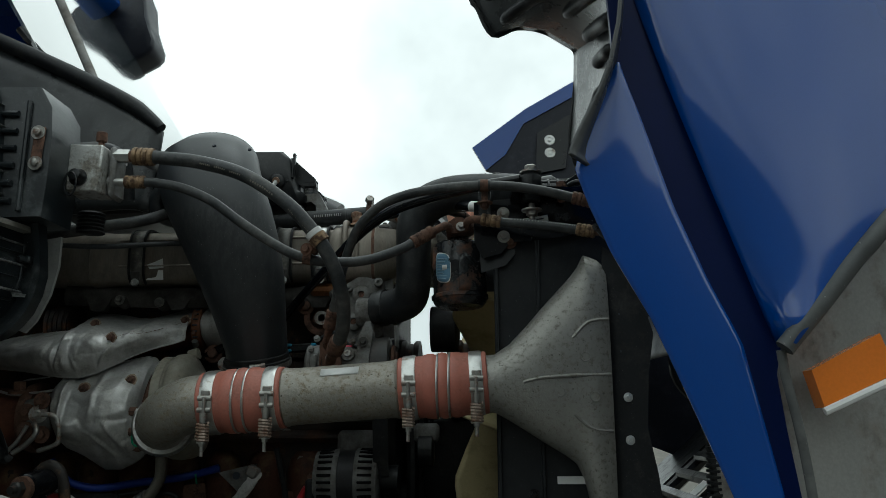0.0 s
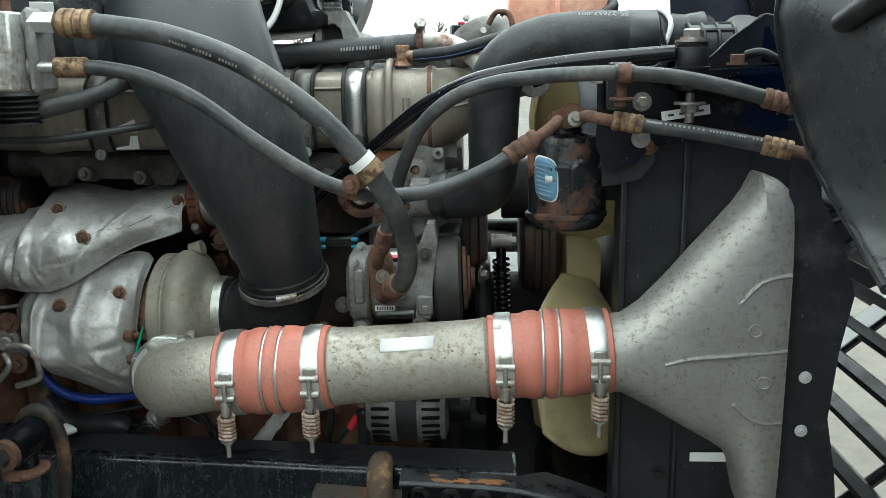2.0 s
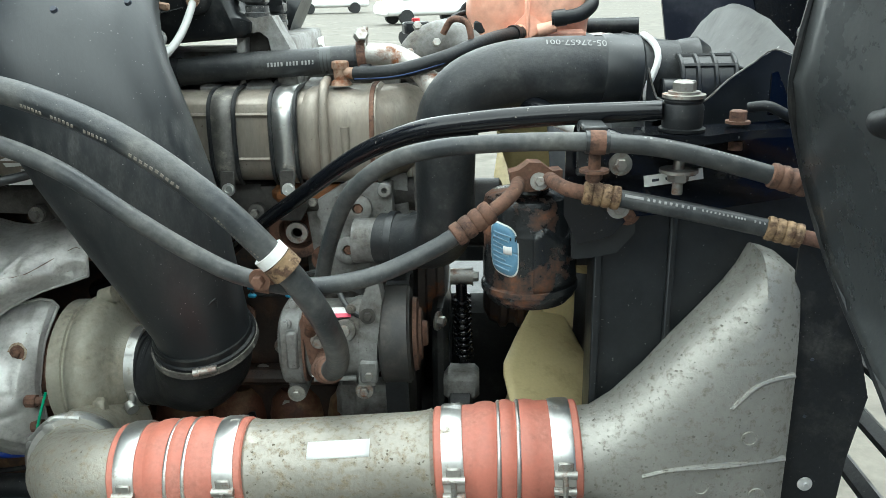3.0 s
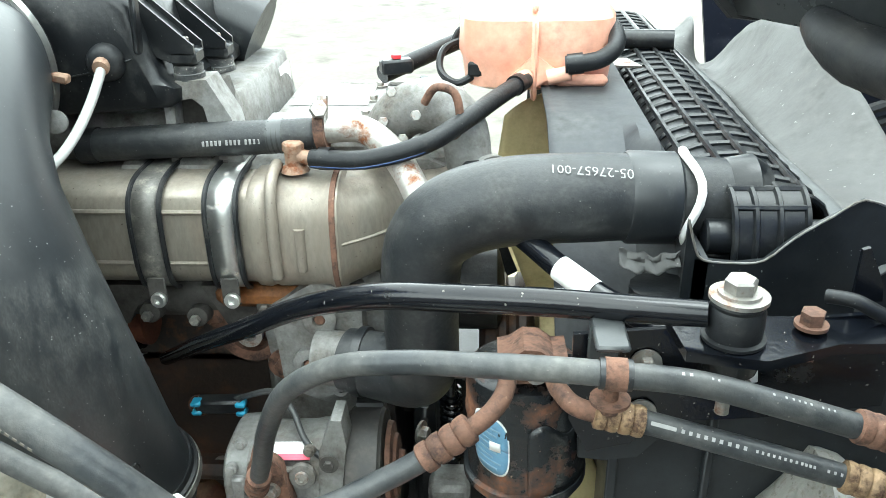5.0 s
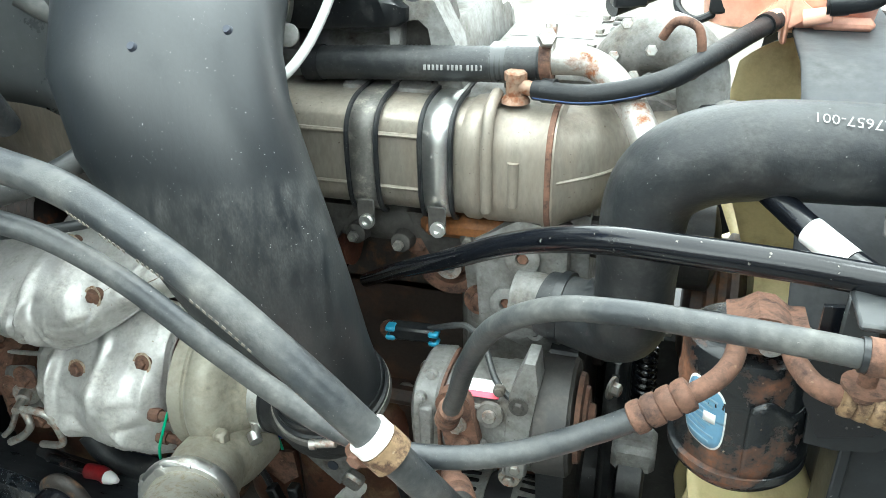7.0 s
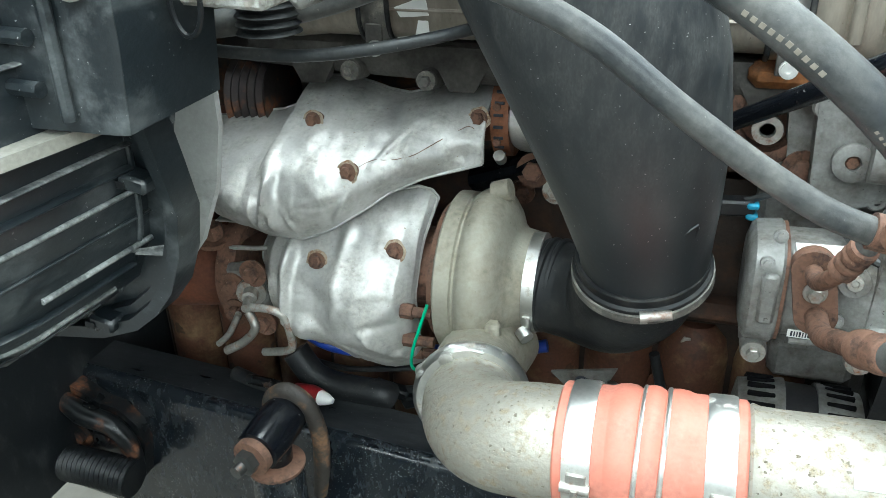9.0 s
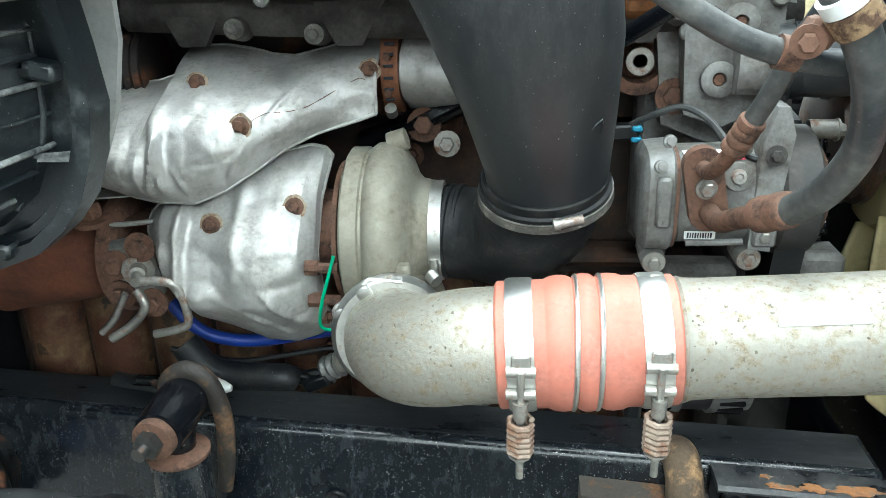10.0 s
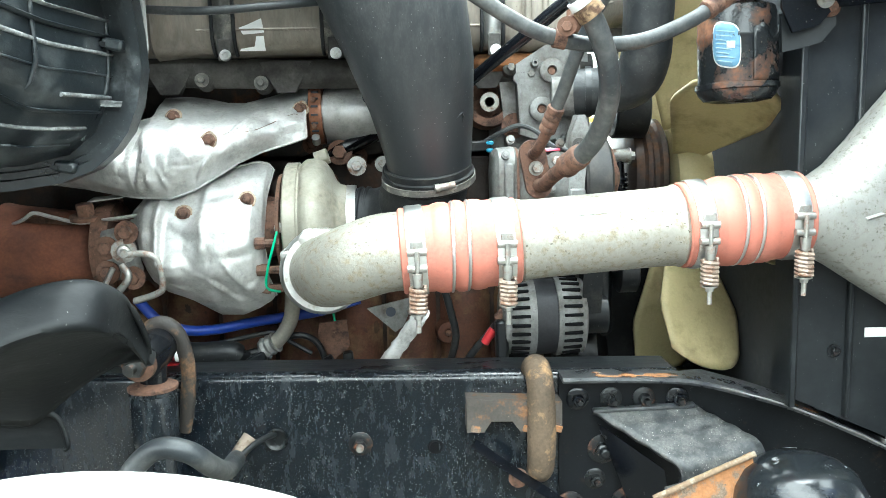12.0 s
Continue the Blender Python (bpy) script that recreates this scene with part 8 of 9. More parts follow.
part("hem", Geo().tube([(-1.035, 1.615, 1.062), (-0.962, 1.615, 1.055), (-0.945, 1.615, 1.064), (-0.929, 1.615, 1.069), (-0.916, 1.615, 1.057), (-0.909, 1.615, 1.026), (-0.914, 1.615, 1.019)], 0.0035, 10, 6), SPLASH, spl)
part("hem_flap", Geo().slab([(-1.039, 1.62, 1.021), (-0.913, 1.62, 1.019), (-0.910, 1.62, 1.027), (-0.917, 1.62, 1.056), (-0.929, 1.62, 1.067), (-0.945, 1.62, 1.063), (-0.962, 1.62, 1.054), (-1.035, 1.62, 1.061)], (0, 0.006, 0)), SPLASH, spl)
axle = thing("front_axle", (-0.80, 2.2, 0.05), "forged front axle with a salt-whitened truck wheel", "axle")
part("beam", Geo().loft([((-0.80, y, z), (1, 0, 0), (0, 0, 1), 0.06, 0.07, 4) for y, z in ((1.40, 0.56), (1.65, 0.50), (1.9, 0.42), (2.7, 0.42), (2.95, 0.50), (3.2, 0.56))], 24), BLACKPAINT, axle, "black forged beam")
TR = 0.556
prof = []
for k in range(6):
    y0 = -0.14 + 0.0475 * k
    prof += [(y0, TR - 0.009), (y0 + 0.001, TR - 0.001), (y0 + 0.022, TR + 0.001), (y0 + 0.0440, TR - 0.001), (y0 + 0.0452, TR - 0.009)]
prof = [(-0.145, 0.29), (-0.165, 0.36), (-0.162, 0.46), (-0.152, TR - 0.028), (-0.143, TR - 0.010)] + prof + [(0.146, TR - 0.010), (0.152, TR - 0.028), (0.162, 0.46), (0.165, 0.36), (0.145, 0.29)]
tyre = part("tyre", Geo().lathe([(d * 0.88, r) for d, r in prof], (-0.750, 1.147, 0.577), (0, 1, 0), 120), TYRE, axle, "salt-whitened ribbed tyre", angle=50)
part("rim", Geo().lathe([(-0.14, 0.29), (-0.13, 0.27), (-0.05, 0.25), (-0.04, 0.12), (-0.10, 0.11), (-0.10, 0.02)], (-0.750, 1.147, 0.577), (0, 1, 0), 48), MUDGREY, tyre)
solo("brake_hose", Geo().tube([(-0.865, 1.59, 0.90), (-0.842, 1.60, 0.965), (-0.815, 1.61, 1.002), (-0.786, 1.61, 1.018), (-0.752, 1.615, 1.008), (-0.732, 1.64, 0.978), (-0.728, 1.70, 0.945), (-0.735, 1.80, 0.92)], 0.0145, 18, 6), HOSE, "thick grey brake hose looping over the tyre", "hose")
cb2 = thing("sensor_cable", (-0.73, 1.83, 0.9), "black sensor cable with tan fitting at the rail", "cable")
part("cable", Geo().tube([(-0.775, 1.79, 0.895), (-0.745, 1.81, 0.908), (-0.712, 1.845, 0.928), (-0.686, 1.878, 0.930)], 0.0048, 10, 6), RUBBER, cb2)
part("fitting", Geo().tube([(-0.722, 1.855, 0.935), (-0.745, 1.835, 0.905), (-0.757, 1.825, 0.880)], [0.013, 0.012, 0.009], 14, 4), mat("rust-tan grey fitting", (0.24, 0.19, 0.15), 0.7, 0.3, layer=((0.12, 0.07, 0.045), 0.35, 40, 0.9), bump=0.4), cb2)


# ---- rusty hanger and corrugated conduit on the rail ----
hg = thing("spring_hanger", (-1.22, 1.91, 0.90), "rusty black spring hanger casting bolted to the rail", "bracket")
part("hanger_plate", Geo().slab([(-1.34, 1.898, 1.03), (-1.267, 1.898, 1.018), (-1.221, 1.898, 0.996), (-1.188, 1.898, 0.992), (-1.158, 1.898, 0.965), (-1.150, 1.898, 0.931), (-1.165, 1.898, 0.86), (-1.34, 1.898, 0.84)], (0, 0.03, 0)), RUSTPAINT, hg)
part("hanger_web", Geo().tube([(-1.30, 1.89, 1.01), (-1.24, 1.88, 0.985), (-1.19, 1.882, 0.97), (-1.165, 1.885, 0.93), (-1.170, 1.89, 0.87)], [0.012, 0.018, 0.016, 0.014, 0.012], 12, 4), RUSTPAINT, hg)
for x, z in ((-1.222, 0.933), (-1.27, 0.925)):
    part("hanger_bolt", Geo().hexhead((x, 1.896, z), (0, -1, 0), 0.014, 0.014), RUSTPAINT, hg)
cd = thing("corrugated_conduit", (-1.22, 1.86, 0.90), "black corrugated conduit lying along the rail", "conduit")
cp = [Vector((-1.36 + 0.0042 * k, 1.855, 0.892 + 0.010 * math.sin(k * 0.05))) for k in range(52)]
part("conduit", Geo().tube(cp, [0.030 if k % 2 else 0.026 for k in range(52)], 16, 1), PLASTIC, cd)
rl = thing("red_lead_end", (-0.87, 1.945, 1.06), "red shrink-wrapped lead end with white tip", "cable")
part("red_sleeve", Geo().tube([(-0.895, 1.944, 1.052), (-0.87, 1.944, 1.054), (-0.855, 1.94, 1.053)], 0.0125, 14, 3), mat("dull red sleeve", (0.22, 0.012, 0.016), 0.4, var=0.3, bump=0.1), rl)
part("white_tip", Geo().lathe([(0, 0.012), (0.012, 0.009), (0.022, 0.004)], (-0.855, 1.94, 1.053), (1, -0.1, -0.05), 14), WHITE, rl)
part("lead", Geo().tube([(-0.98, 1.955, 1.05), (-0.94, 1.95, 1.053), (-0.895, 1.944, 1.052)], 0.008, 10, 4), RUSTPAINT, rl)


# ---- heater box at the firewall ----
box = thing("heater_box", (-0.95, 1.65, 1.37), "black ribbed plastic heater box with rounded corner", "heater box")


def box_outline(e):
    """Rounded front face, right side and foot."""
    pts = [(-1.5, 1.90), (-0.80 - e, 1.865 - e), (-0.776 - e, 1.79 - e), (-0.772 - e, 1.62), (-0.770 - e, 1.55), (-0.773 - e, 1.505), (-0.781 - e, 1.465), (-0.795 - e, 1.43 + e * 0.6), (-0.815 - e * 0.7, 1.405 + e * 0.9), (-0.84 - e * 0.4, 1.385 + e), (-0.88, 1.370 + e), (-0.94, 1.362 + e), (-1.12, 1.358 + e), (-1.5, 1.356 + e)]
    return pts


def box_section(y):
    """The body behind the rim: it comes towards the outside, and its foot lifts on the way."""
    lift = max(0.0, 1.50 - y) * 0.42
    e = (1.62 - y) * 0.10
    o = [(-1.5, 1.88), (-0.84 - e, 1.862), (-0.822 - e, 1.80), (-0.815 - e, 1.70), (-0.812 - e, 1.60), (-0.812 - e, 1.52), (-0.820 - e, 1.47 + 0.3 * lift), (-0.840 - e, 1.43 + 0.7 * lift), (-0.875 - e, 1.402 + lift), (-0.93 - e, 1.390 + lift), (-1.5, 1.385 + lift)]
    return [Vector((x, y, z)) for x, z in o]


part("box_body", Geo().rings([box_section(y) for y in (1.66, 1.60, 1.55, 1.50, 1.44, 1.36, 1.26, 1.14)]), BOXPLASTIC, box, angle=50)
part("box_back", Geo().slab([(x - 0.10, 1.640, z) for x, z in box_outline(0.03)], (0, 0.20, 0)), BOXPLASTIC, box)
g = Geo()
rings = []
for x, z in box_outline(0.0)[1:-1]:
    dx, dz = (x + 0.95), (z - 1.60)
    n = Vector((dx, 0, dz)).normalized()
    # the rim leans outwards above the clip
    lean = min(0.028, 0.28 * max(0.0, z - 1.50))
    c = Vector((x - 0.10 * lean, -lean, z))
    rings.append([c + n * 0.002 + Vector((0, 1.598, 0)), c + n * 0.002 + Vector((0, 1.630, 0)), c - n * 0.045 + Vector((0, 1.630, 0)), c - n * 0.045 + Vector((0, 1.618, 0)), c - n * 0.022 + Vector((0, 1.618, 0)), c - n * 0.020 + Vector((0, 1.608, 0)), c - n * 0.012 + Vector((0, 1.608, 0)), c - n * 0.010 + Vector((0, 1.598, 0))])
g.rings(rings)
part("rim", g, BOXPLASTIC, box, "moulded rim flange")


def on_box(y, z, out=0.0):
    """The point of the body's right wall at that depth and height."""
    o = box_section(y)
    for a, b in zip(o[1:], o[2:]):
        if b.z <= z <= a.z:
            p = a.lerp(b, (a.z - z) / max(1e-6, a.z - b.z))
            return p + Vector((out, 0, 0))
    return o[8] + Vector((out, 0, 0))


for z, y0, y1, r, flat, m in ((1.543, 1.60, 1.20, 0.007, 0.35, BOXPLASTIC), (1.522, 1.64, 1.20, 0.0024, 1.0, DUSTEDGE), (1.497, 1.62, 1.20, 0.0016, 1.0, BOXPLASTIC), (1.471, 1.65, 1.50, 0.0026, 1.0, DUSTEDGE), (1.453, 1.60, 1.20, 0.006, 0.35, BOXPLASTIC), (1.434, 1.585, 1.20, 0.0024, 1.0, DUSTEDGE), (1.415, 1.585, 1.20, 0.0016, 1.0, BOXPLASTIC),
                              (1.562, 1.622, 1.20, 0.006, 0.3, DUSTEDGE), (1.645, 1.622, 1.20, 0.006, 0.3, DUSTEDGE), (1.69, 1.62, 1.20, 0.004, 0.5, DUSTEDGE), (1.735, 1.62, 1.20, 0.004, 0.5, DUSTEDGE), (1.78, 1.62, 1.20, 0.004, 0.5, DUSTEDGE), (1.825, 1.62, 1.20, 0.004, 0.5, DUSTEDGE)):
    pts = []
    for k in range(9):
        y = y0 + (y1 - y0) * k / 8
        pts.append(on_box(y, z + max(0.0, 1.46 - y) * (0.24 if z < 1.48 else 0.09), 0.001))
    part("rib", Geo().tube(pts, r, 10, 3, flat=flat), m, box)
for y in (1.605, 1.44, 1.30):
    part("upright_rib", Geo().tube([on_box(y, z, 0.001) for z in (1.42, 1.48, 1.55, 1.65, 1.75, 1.85)], 0.0028, 8, 3), BOXPLASTIC, box)
part("gusset", Geo().slab([(-0.788, 1.613, 1.458), (-0.802, 1.618, 1.463), (-0.835, 1.585, 1.467), (-0.845, 1.56, 1.466), (-0.835, 1.60, 1.461)], (0, 0, 0.003)), DUSTEDGE, box)
for x, y, z in ((-0.803, 1.602, 1.533), (-0.872, 1.605, 1.388), (-0.795, 1.622, 1.572), (-0.80, 1.602, 1.66)):
    c = part("clip_tab", Geo().box((x, y - 0.004, z), (0.026, 0.022, 0.014), 0.003, (0, 12, 0)), BOXPLASTIC, box)
    part("clip_slot", Geo().box((x - 0.010, y - 0.016, z), (0.010, 0.002, 0.006), 0.0005, (0, 12, 0)), RUBBER, c)
part("step", Geo().slab([(-0.845, 1.60, 1.585), (-0.806, 1.618, 1.585), (-0.790, 1.60, 1.585), (-0.800, 1.53, 1.585), (-0.835, 1.34, 1.585), (-0.88, 1.34, 1.585)], (0, 0, 0.010)), DUSTLEDGE, box, "dusty beige ledge")
part("felt_flap", Geo().slab([(-0.830, 1.715, 1.60), (-0.800, 1.715, 1.605), (-0.800, 1.715, 1.54), (-0.811, 1.712, 1.48), (-0.832, 1.705, 1.424), (-0.85, 1.70, 1.40), (-0.875, 1.70, 1.41)], (0.002, 0.005, 0)), FELT, box, "grey felt edge flap")
part("upper_panel", Geo().rings([[Vector((x, y, z)) for x, z in ((-1.5, 1.60), (-0.742 - e, 1.60), (-0.737 - e, 1.66), (-0.735 - e, 1.76), (-0.740 - e, 1.82), (-0.765 - e, 1.862), (-1.5, 1.88))] for y, e in ((1.525, 0.006), (1.528, 0.0), (1.64, 0.0))]), BOXPLASTIC, box, "upper box panel with dark ribs")
for z in (1.63, 1.665, 1.70, 1.735, 1.77, 1.805):
    part("panel_rib", Geo().tube([(-1.3, 1.520, z + 0.012), (-0.95, 1.519, z + 0.006), (-0.80, 1.519, z)], 0.006, 8, 3), BOXPLASTIC, box)
part("panel_rib", Geo().tube([(-0.782, 1.519, 1.61), (-0.780, 1.519, 1.83)], 0.005, 8), BOXPLASTIC, box)
rp = part("rust_plate", Geo().box((-0.757, 1.521, 1.735), (0.022, 0.006, 0.085), 0.004, (0, 4, 0)), RUSTY, box, "rusty strip with two bolts")
for z in (1.765, 1.703):
    part("plate_bolt", Geo().hexhead((-0.757, 1.518, z), (0, -1, 0), 0.008, 0.008), ZINC, rp)
ev = thing("expansion_valve", (-0.703, 1.624, 1.668), "square aluminium expansion valve block with a capped port", "valve")
part("block", Geo().box((-0.706, 1.636, 1.72), (0.072, 0.072, 0.098), 0.003, (0, 2, 0)), mat("clean machined aluminium", (0.55, 0.55, 0.53), 0.35, 0.6, layer=((0.24, 0.22, 0.19), 0.45, 26, 0.7)), ev)
part("flange_plate", Geo().box((-0.661, 1.654, 1.72), (0.016, 0.055, 0.108), 0.006), OLDALU, ev)
part("port_cap", Geo().lathe([(0, 0.017), (0.006, 0.018), (0.012, 0.014), (0.022, 0.012), (0.024, 0.007)], (-0.713, 1.602, 1.698), (0, -1, 0.1), 20), PLASTIC, ev)
ringpts = [Vector((-0.718 + 0.012 * math.cos(t), 1.578, 1.680 + 0.024 * math.sin(t))) for t in (2 * math.pi * k / 20 for k in range(21))]
part("cap_loop", Geo().tube(ringpts, 0.0022, 6, 1), PLASTIC, ev)
part("bleed_stem", Geo().lathe([(0, 0.006), (0.018, 0.006), (0.018, 0.011), (0.036, 0.011), (0.038, 0.008)], (-0.69, 1.636, 1.769), (0, 0, 1), 16), RUSTY, ev)
for z in (1.7545, 1.6985):
    part("port_collar", Geo().lathe([(0, 0.016), (0.010, 0.014)], (-0.668, 1.642, z), (1, 0, 0), 18), OLDALU, ev)
hh = thing("heater_hoses", (-0.75, 1.80, 1.6), "dusty grey heater hoses behind the valve block", "hose")
for pts, r in (([(-0.80, 1.72, 1.80), (-0.735, 1.74, 1.81), (-0.700, 1.76, 1.79), (-0.695, 1.78, 1.745), (-0.70, 1.80, 1.71)], 0.014), ([(-0.70, 1.86, 1.83), (-0.665, 1.88, 1.80), (-0.62, 1.89, 1.775), (-0.56, 1.92, 1.76)], 0.013),
               ([(-0.64, 1.85, 1.75), (-0.66, 1.86, 1.72), (-0.65, 1.87, 1.69), (-0.61, 1.88, 1.675), (-0.55, 1.90, 1.66)], 0.018), ([(-0.85, 1.75, 1.62), (-0.75, 1.76, 1.635), (-0.66, 1.80, 1.66), (-0.60, 1.86, 1.70)], 0.013),
               ([(-0.86, 1.76, 1.60), (-0.74, 1.77, 1.595), (-0.64, 1.80, 1.605), (-0.55, 1.86, 1.62)], 0.006)):
    part("hose", Geo().tube(pts, r, 14, 6), HOSE, hh)
part("white_tag", Geo().box((-0.685, 1.715, 1.775), (0.03, 0.002, 0.026), 0.0005, (20, 0, 25)), WHITE, hh, "white paper tag")
part("bellows", Geo().tube([(-0.755, 1.75, 1.665 - 0.004 * k) for k in range(12)], [0.030 if k % 2 else 0.026 for k in range(12)], 20, 1), RUBBER, hh, "black bellows hose")


# ---- cab: firewall, cowl seal, windscreen, far mirror ----
cab = thing("truck_cab", (-1.6, 2.2, 0.9), "truck cab with grey cowl, black seal and windscreen", "cab")
part("firewall", Geo().box((-1.32, 2.3, 1.5), (0.10, 2.0, 1.3), 0.02), DUCT, cab)


def cowl_pt(u, v):
    x = -0.66 - 0.62 * u
    z = 1.895 + 0.33 * u ** 0.8
    return Vector((x - 0.02 * v, 1.87 + 0.02 * math.sin(u * 3), z - 0.40 * v * (0.5 + u)))


part("cowl_panel", Geo().sheet(cowl_pt, 20, 8), LINER, cab, "grey cowl side panel", thick=0.01)
sp = [cowl_pt(u / 10, 0) + Vector((0, -0.01, 0.004)) for u in range(11)]
part("cowl_seal", Geo().tube(sp, [0.012] + [0.019] * 9 + [0.022], 16, 4), RUBBER, cab, "thick black rubber cowl seal")
part("windscreen", Geo().slab([(-0.98, 1.90, 2.09), (-0.98, 3.35, 2.09), (-1.55, 3.3, 3.0), (-1.55, 1.95, 3.0)], (-0.01, 0, 0)), GLASS, cab, "sloping windscreen glass")
part("wiper", Geo().tube([(-1.06, 1.90, 2.19), (-1.0, 1.93, 2.12), (-0.93, 2.0, 2.07)], 0.010, 8, 4), PLASTIC, cab)
part("pillar", Geo().tube([(-0.87, 1.94, 2.05), (-1.05, 1.93, 2.42), (-1.3, 1.92, 2.9)], 0.012, 10, 3), MUDGREY, cab)
part("roof", Geo().box((-2.4, 2.3, 3.05), (1.8, 2.1, 0.12), 0.05), BLUE, cab)
# this wall reaches low and an unseen floor is added, both to block light
part("side_wall", Geo().box((-2.3, 1.32, 1.80), (1.7, 0.06, 2.50), 0.03), BLUE, cab)
part("cab_floor", Geo().box((-2.25, 2.30, 1.10), (1.76, 1.94, 0.06), 0.02), BLACKPAINT, cab, "unseen cab floor, added to block light")
part("side_wall", Geo().box((-2.62, 3.30, 2.1), (1.7, 0.06, 1.9), 0.03), BLUE, cab)
mir = thing("side_mirror", (-1.5, 3.4, 2.7), "dark blue side mirror on a black arm", "mirror")
SHELL = [(-1.617, 3.12), (-1.53, 3.19), (-1.444, 3.20), (-1.41, 3.12), (-1.396, 3.004), (-1.370, 2.93), (-1.354, 2.888), (-1.356, 2.852), (-1.378, 2.826), (-1.439, 2.793), (-1.49, 2.777), (-1.523, 2.773), (-1.585, 2.872), (-1.662, 3.024)]
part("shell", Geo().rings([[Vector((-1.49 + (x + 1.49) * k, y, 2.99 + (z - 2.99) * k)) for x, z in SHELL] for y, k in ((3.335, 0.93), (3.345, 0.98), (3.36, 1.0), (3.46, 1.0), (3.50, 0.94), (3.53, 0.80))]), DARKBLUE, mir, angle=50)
LEAF = [(-1.84, 3.176), (-1.699, 3.172), (-1.645, 3.006), (-1.57, 2.869), (-1.501, 2.756), (-1.499, 2.735), (-1.508, 2.716), (-1.527, 2.707), (-1.566, 2.732), (-1.628, 2.804), (-1.713, 2.913), (-1.781, 3.037)]
part("mirror_rim", Geo().slab([(x, 3.30, z) for x, z in LEAF], (0, 0.02, 0)), PLASTIC, mir, "dark grey mirror edge")
part("mirror_arm", Geo().tube([(-1.78, 3.33, 3.35), (-1.69, 3.33, 3.12), (-1.64, 3.34, 3.02), (-1.60, 3.36, 2.96)], 0.016, 10, 4), PLASTIC, mir)


# ---- open hood, tilted forward ----
hood = thing("open_hood", (0.6, 1.2, 0.6), "blue truck hood tilted open, with grey inner liner", "hood")
HY = 1.09
A = [(0.277, 1.675), (0.251, 1.618), (0.230, 1.571), (0.214, 1.533), (0.230, 1.483), (0.256, 1.419), (0.300, 1.336), (0.330, 1.262), (0.359, 1.188), (0.387, 1.115), (0.40, 1.05), (0.38, 0.95), (0.44, 0.95), (0.448, 1.05), (0.442, 1.121), (0.422, 1.228), (0.408, 1.303), (0.373, 1.381), (0.337, 1.477), (0.301, 1.601)]
EDGE_L, EDGE_R = A[:12], [A[0]] + A[:11:-1]


def across(line, z):
    """x on a falling outline at height z."""
    for (x0, z0), (x1, z1) in zip(line, line[1:]):
        if z1 <= z <= z0:
            return x0 + (x1 - x0) * (z0 - z) / (z0 - z1)
    return line[-1][0]


def edge_pt(u, v):
    z = 1.675 - 0.725 * v
    a, b = across(EDGE_L, z), across(EDGE_R, z)
    return Vector((a + (b - a) * u, HY + 0.003 - 0.003 * math.sin(math.pi * u), z))


part("edge_panel", Geo().sheet(edge_pt, 14, 60), BLUE, hood, thick=0.006, angle=60)
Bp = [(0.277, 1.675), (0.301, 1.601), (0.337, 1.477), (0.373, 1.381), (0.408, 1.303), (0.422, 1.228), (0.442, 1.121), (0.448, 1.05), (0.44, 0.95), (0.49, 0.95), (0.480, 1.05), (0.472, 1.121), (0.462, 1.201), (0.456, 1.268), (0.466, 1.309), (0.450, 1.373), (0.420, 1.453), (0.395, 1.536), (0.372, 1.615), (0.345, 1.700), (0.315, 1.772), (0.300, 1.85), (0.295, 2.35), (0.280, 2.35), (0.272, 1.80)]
# the recess gets its shade from the darker blue
part("recess", Geo().slab([(x, HY + 0.03, z) for x, z in Bp], (0, 0.012, 0)), BLUESHADE, hood, "recess between panels, shade put into its colour")


def side_pt(u, v):
    """The broad side: its near edge runs up along the recess, its foot rises towards the lamp."""
    z = 1.300 + 1.1 * v
    x0 = 0.292 + 0.168 * max(0.0, 1 - (v * 1.1) / 0.56) ** 1.15
    x1 = min(0.462 + 0.92 * (v * 1.1), 1.25) if v > 0.02 else 0.464
    x = x0 + (x1 - x0) * u
    return Vector((x, HY - 0.020 * math.sin(math.pi * min(1, u * 1.2) * 0.5) + 0.06 * v * v + 0.10 * u * v + 0.02 * (1 - u) ** 6, z))


part("side_panel", Geo().sheet(side_pt, 26, 30), BLUE, hood, thick=0.008)
part("arch_lip", Geo().tube([(0.454, HY - 0.01, 1.296), (0.502, HY - 0.012, 1.350), (0.549, HY - 0.010, 1.404), (0.603, HY - 0.004, 1.462), (0.85, HY + 0.08, 1.74)], 0.012, 12, 5), BAFFLE, hood, "grey rubber edge lip")
part("arch_edge", Geo().tube([(0.452, HY - 0.004, 1.294), (0.456, HY, 1.262), (0.466, HY, 1.20), (0.474, HY, 1.12), (0.480, HY, 1.0)], 0.006, 10, 5), BAFFLE, hood)


def pocket_pt(u, v):
    return Vector((0.455 + 0.75 * u, HY + 0.05 + 0.10 * math.sin(math.pi * u), 0.75 + (0.56 + 0.85 * u) * v))


part("lamp_pocket", Geo().sheet(pocket_pt, 14, 14), MUDGREY, hood, "dirty pale lamp pocket", thick=0.006)
lens = part("marker_lens", Geo().slab([(0.491, HY + 0.010, 1.271), (0.577, HY + 0.010, 1.315), (0.592, HY + 0.010, 1.267), (0.502, HY + 0.010, 1.226)], (0, 0.03, 0)), AMBER, hood, "amber marker lamp lens")
part("lens_trim", Geo().tube([(0.500, HY + 0.006, 1.221), (0.594, HY + 0.006, 1.262)], 0.005, 8), WHITE, lens)
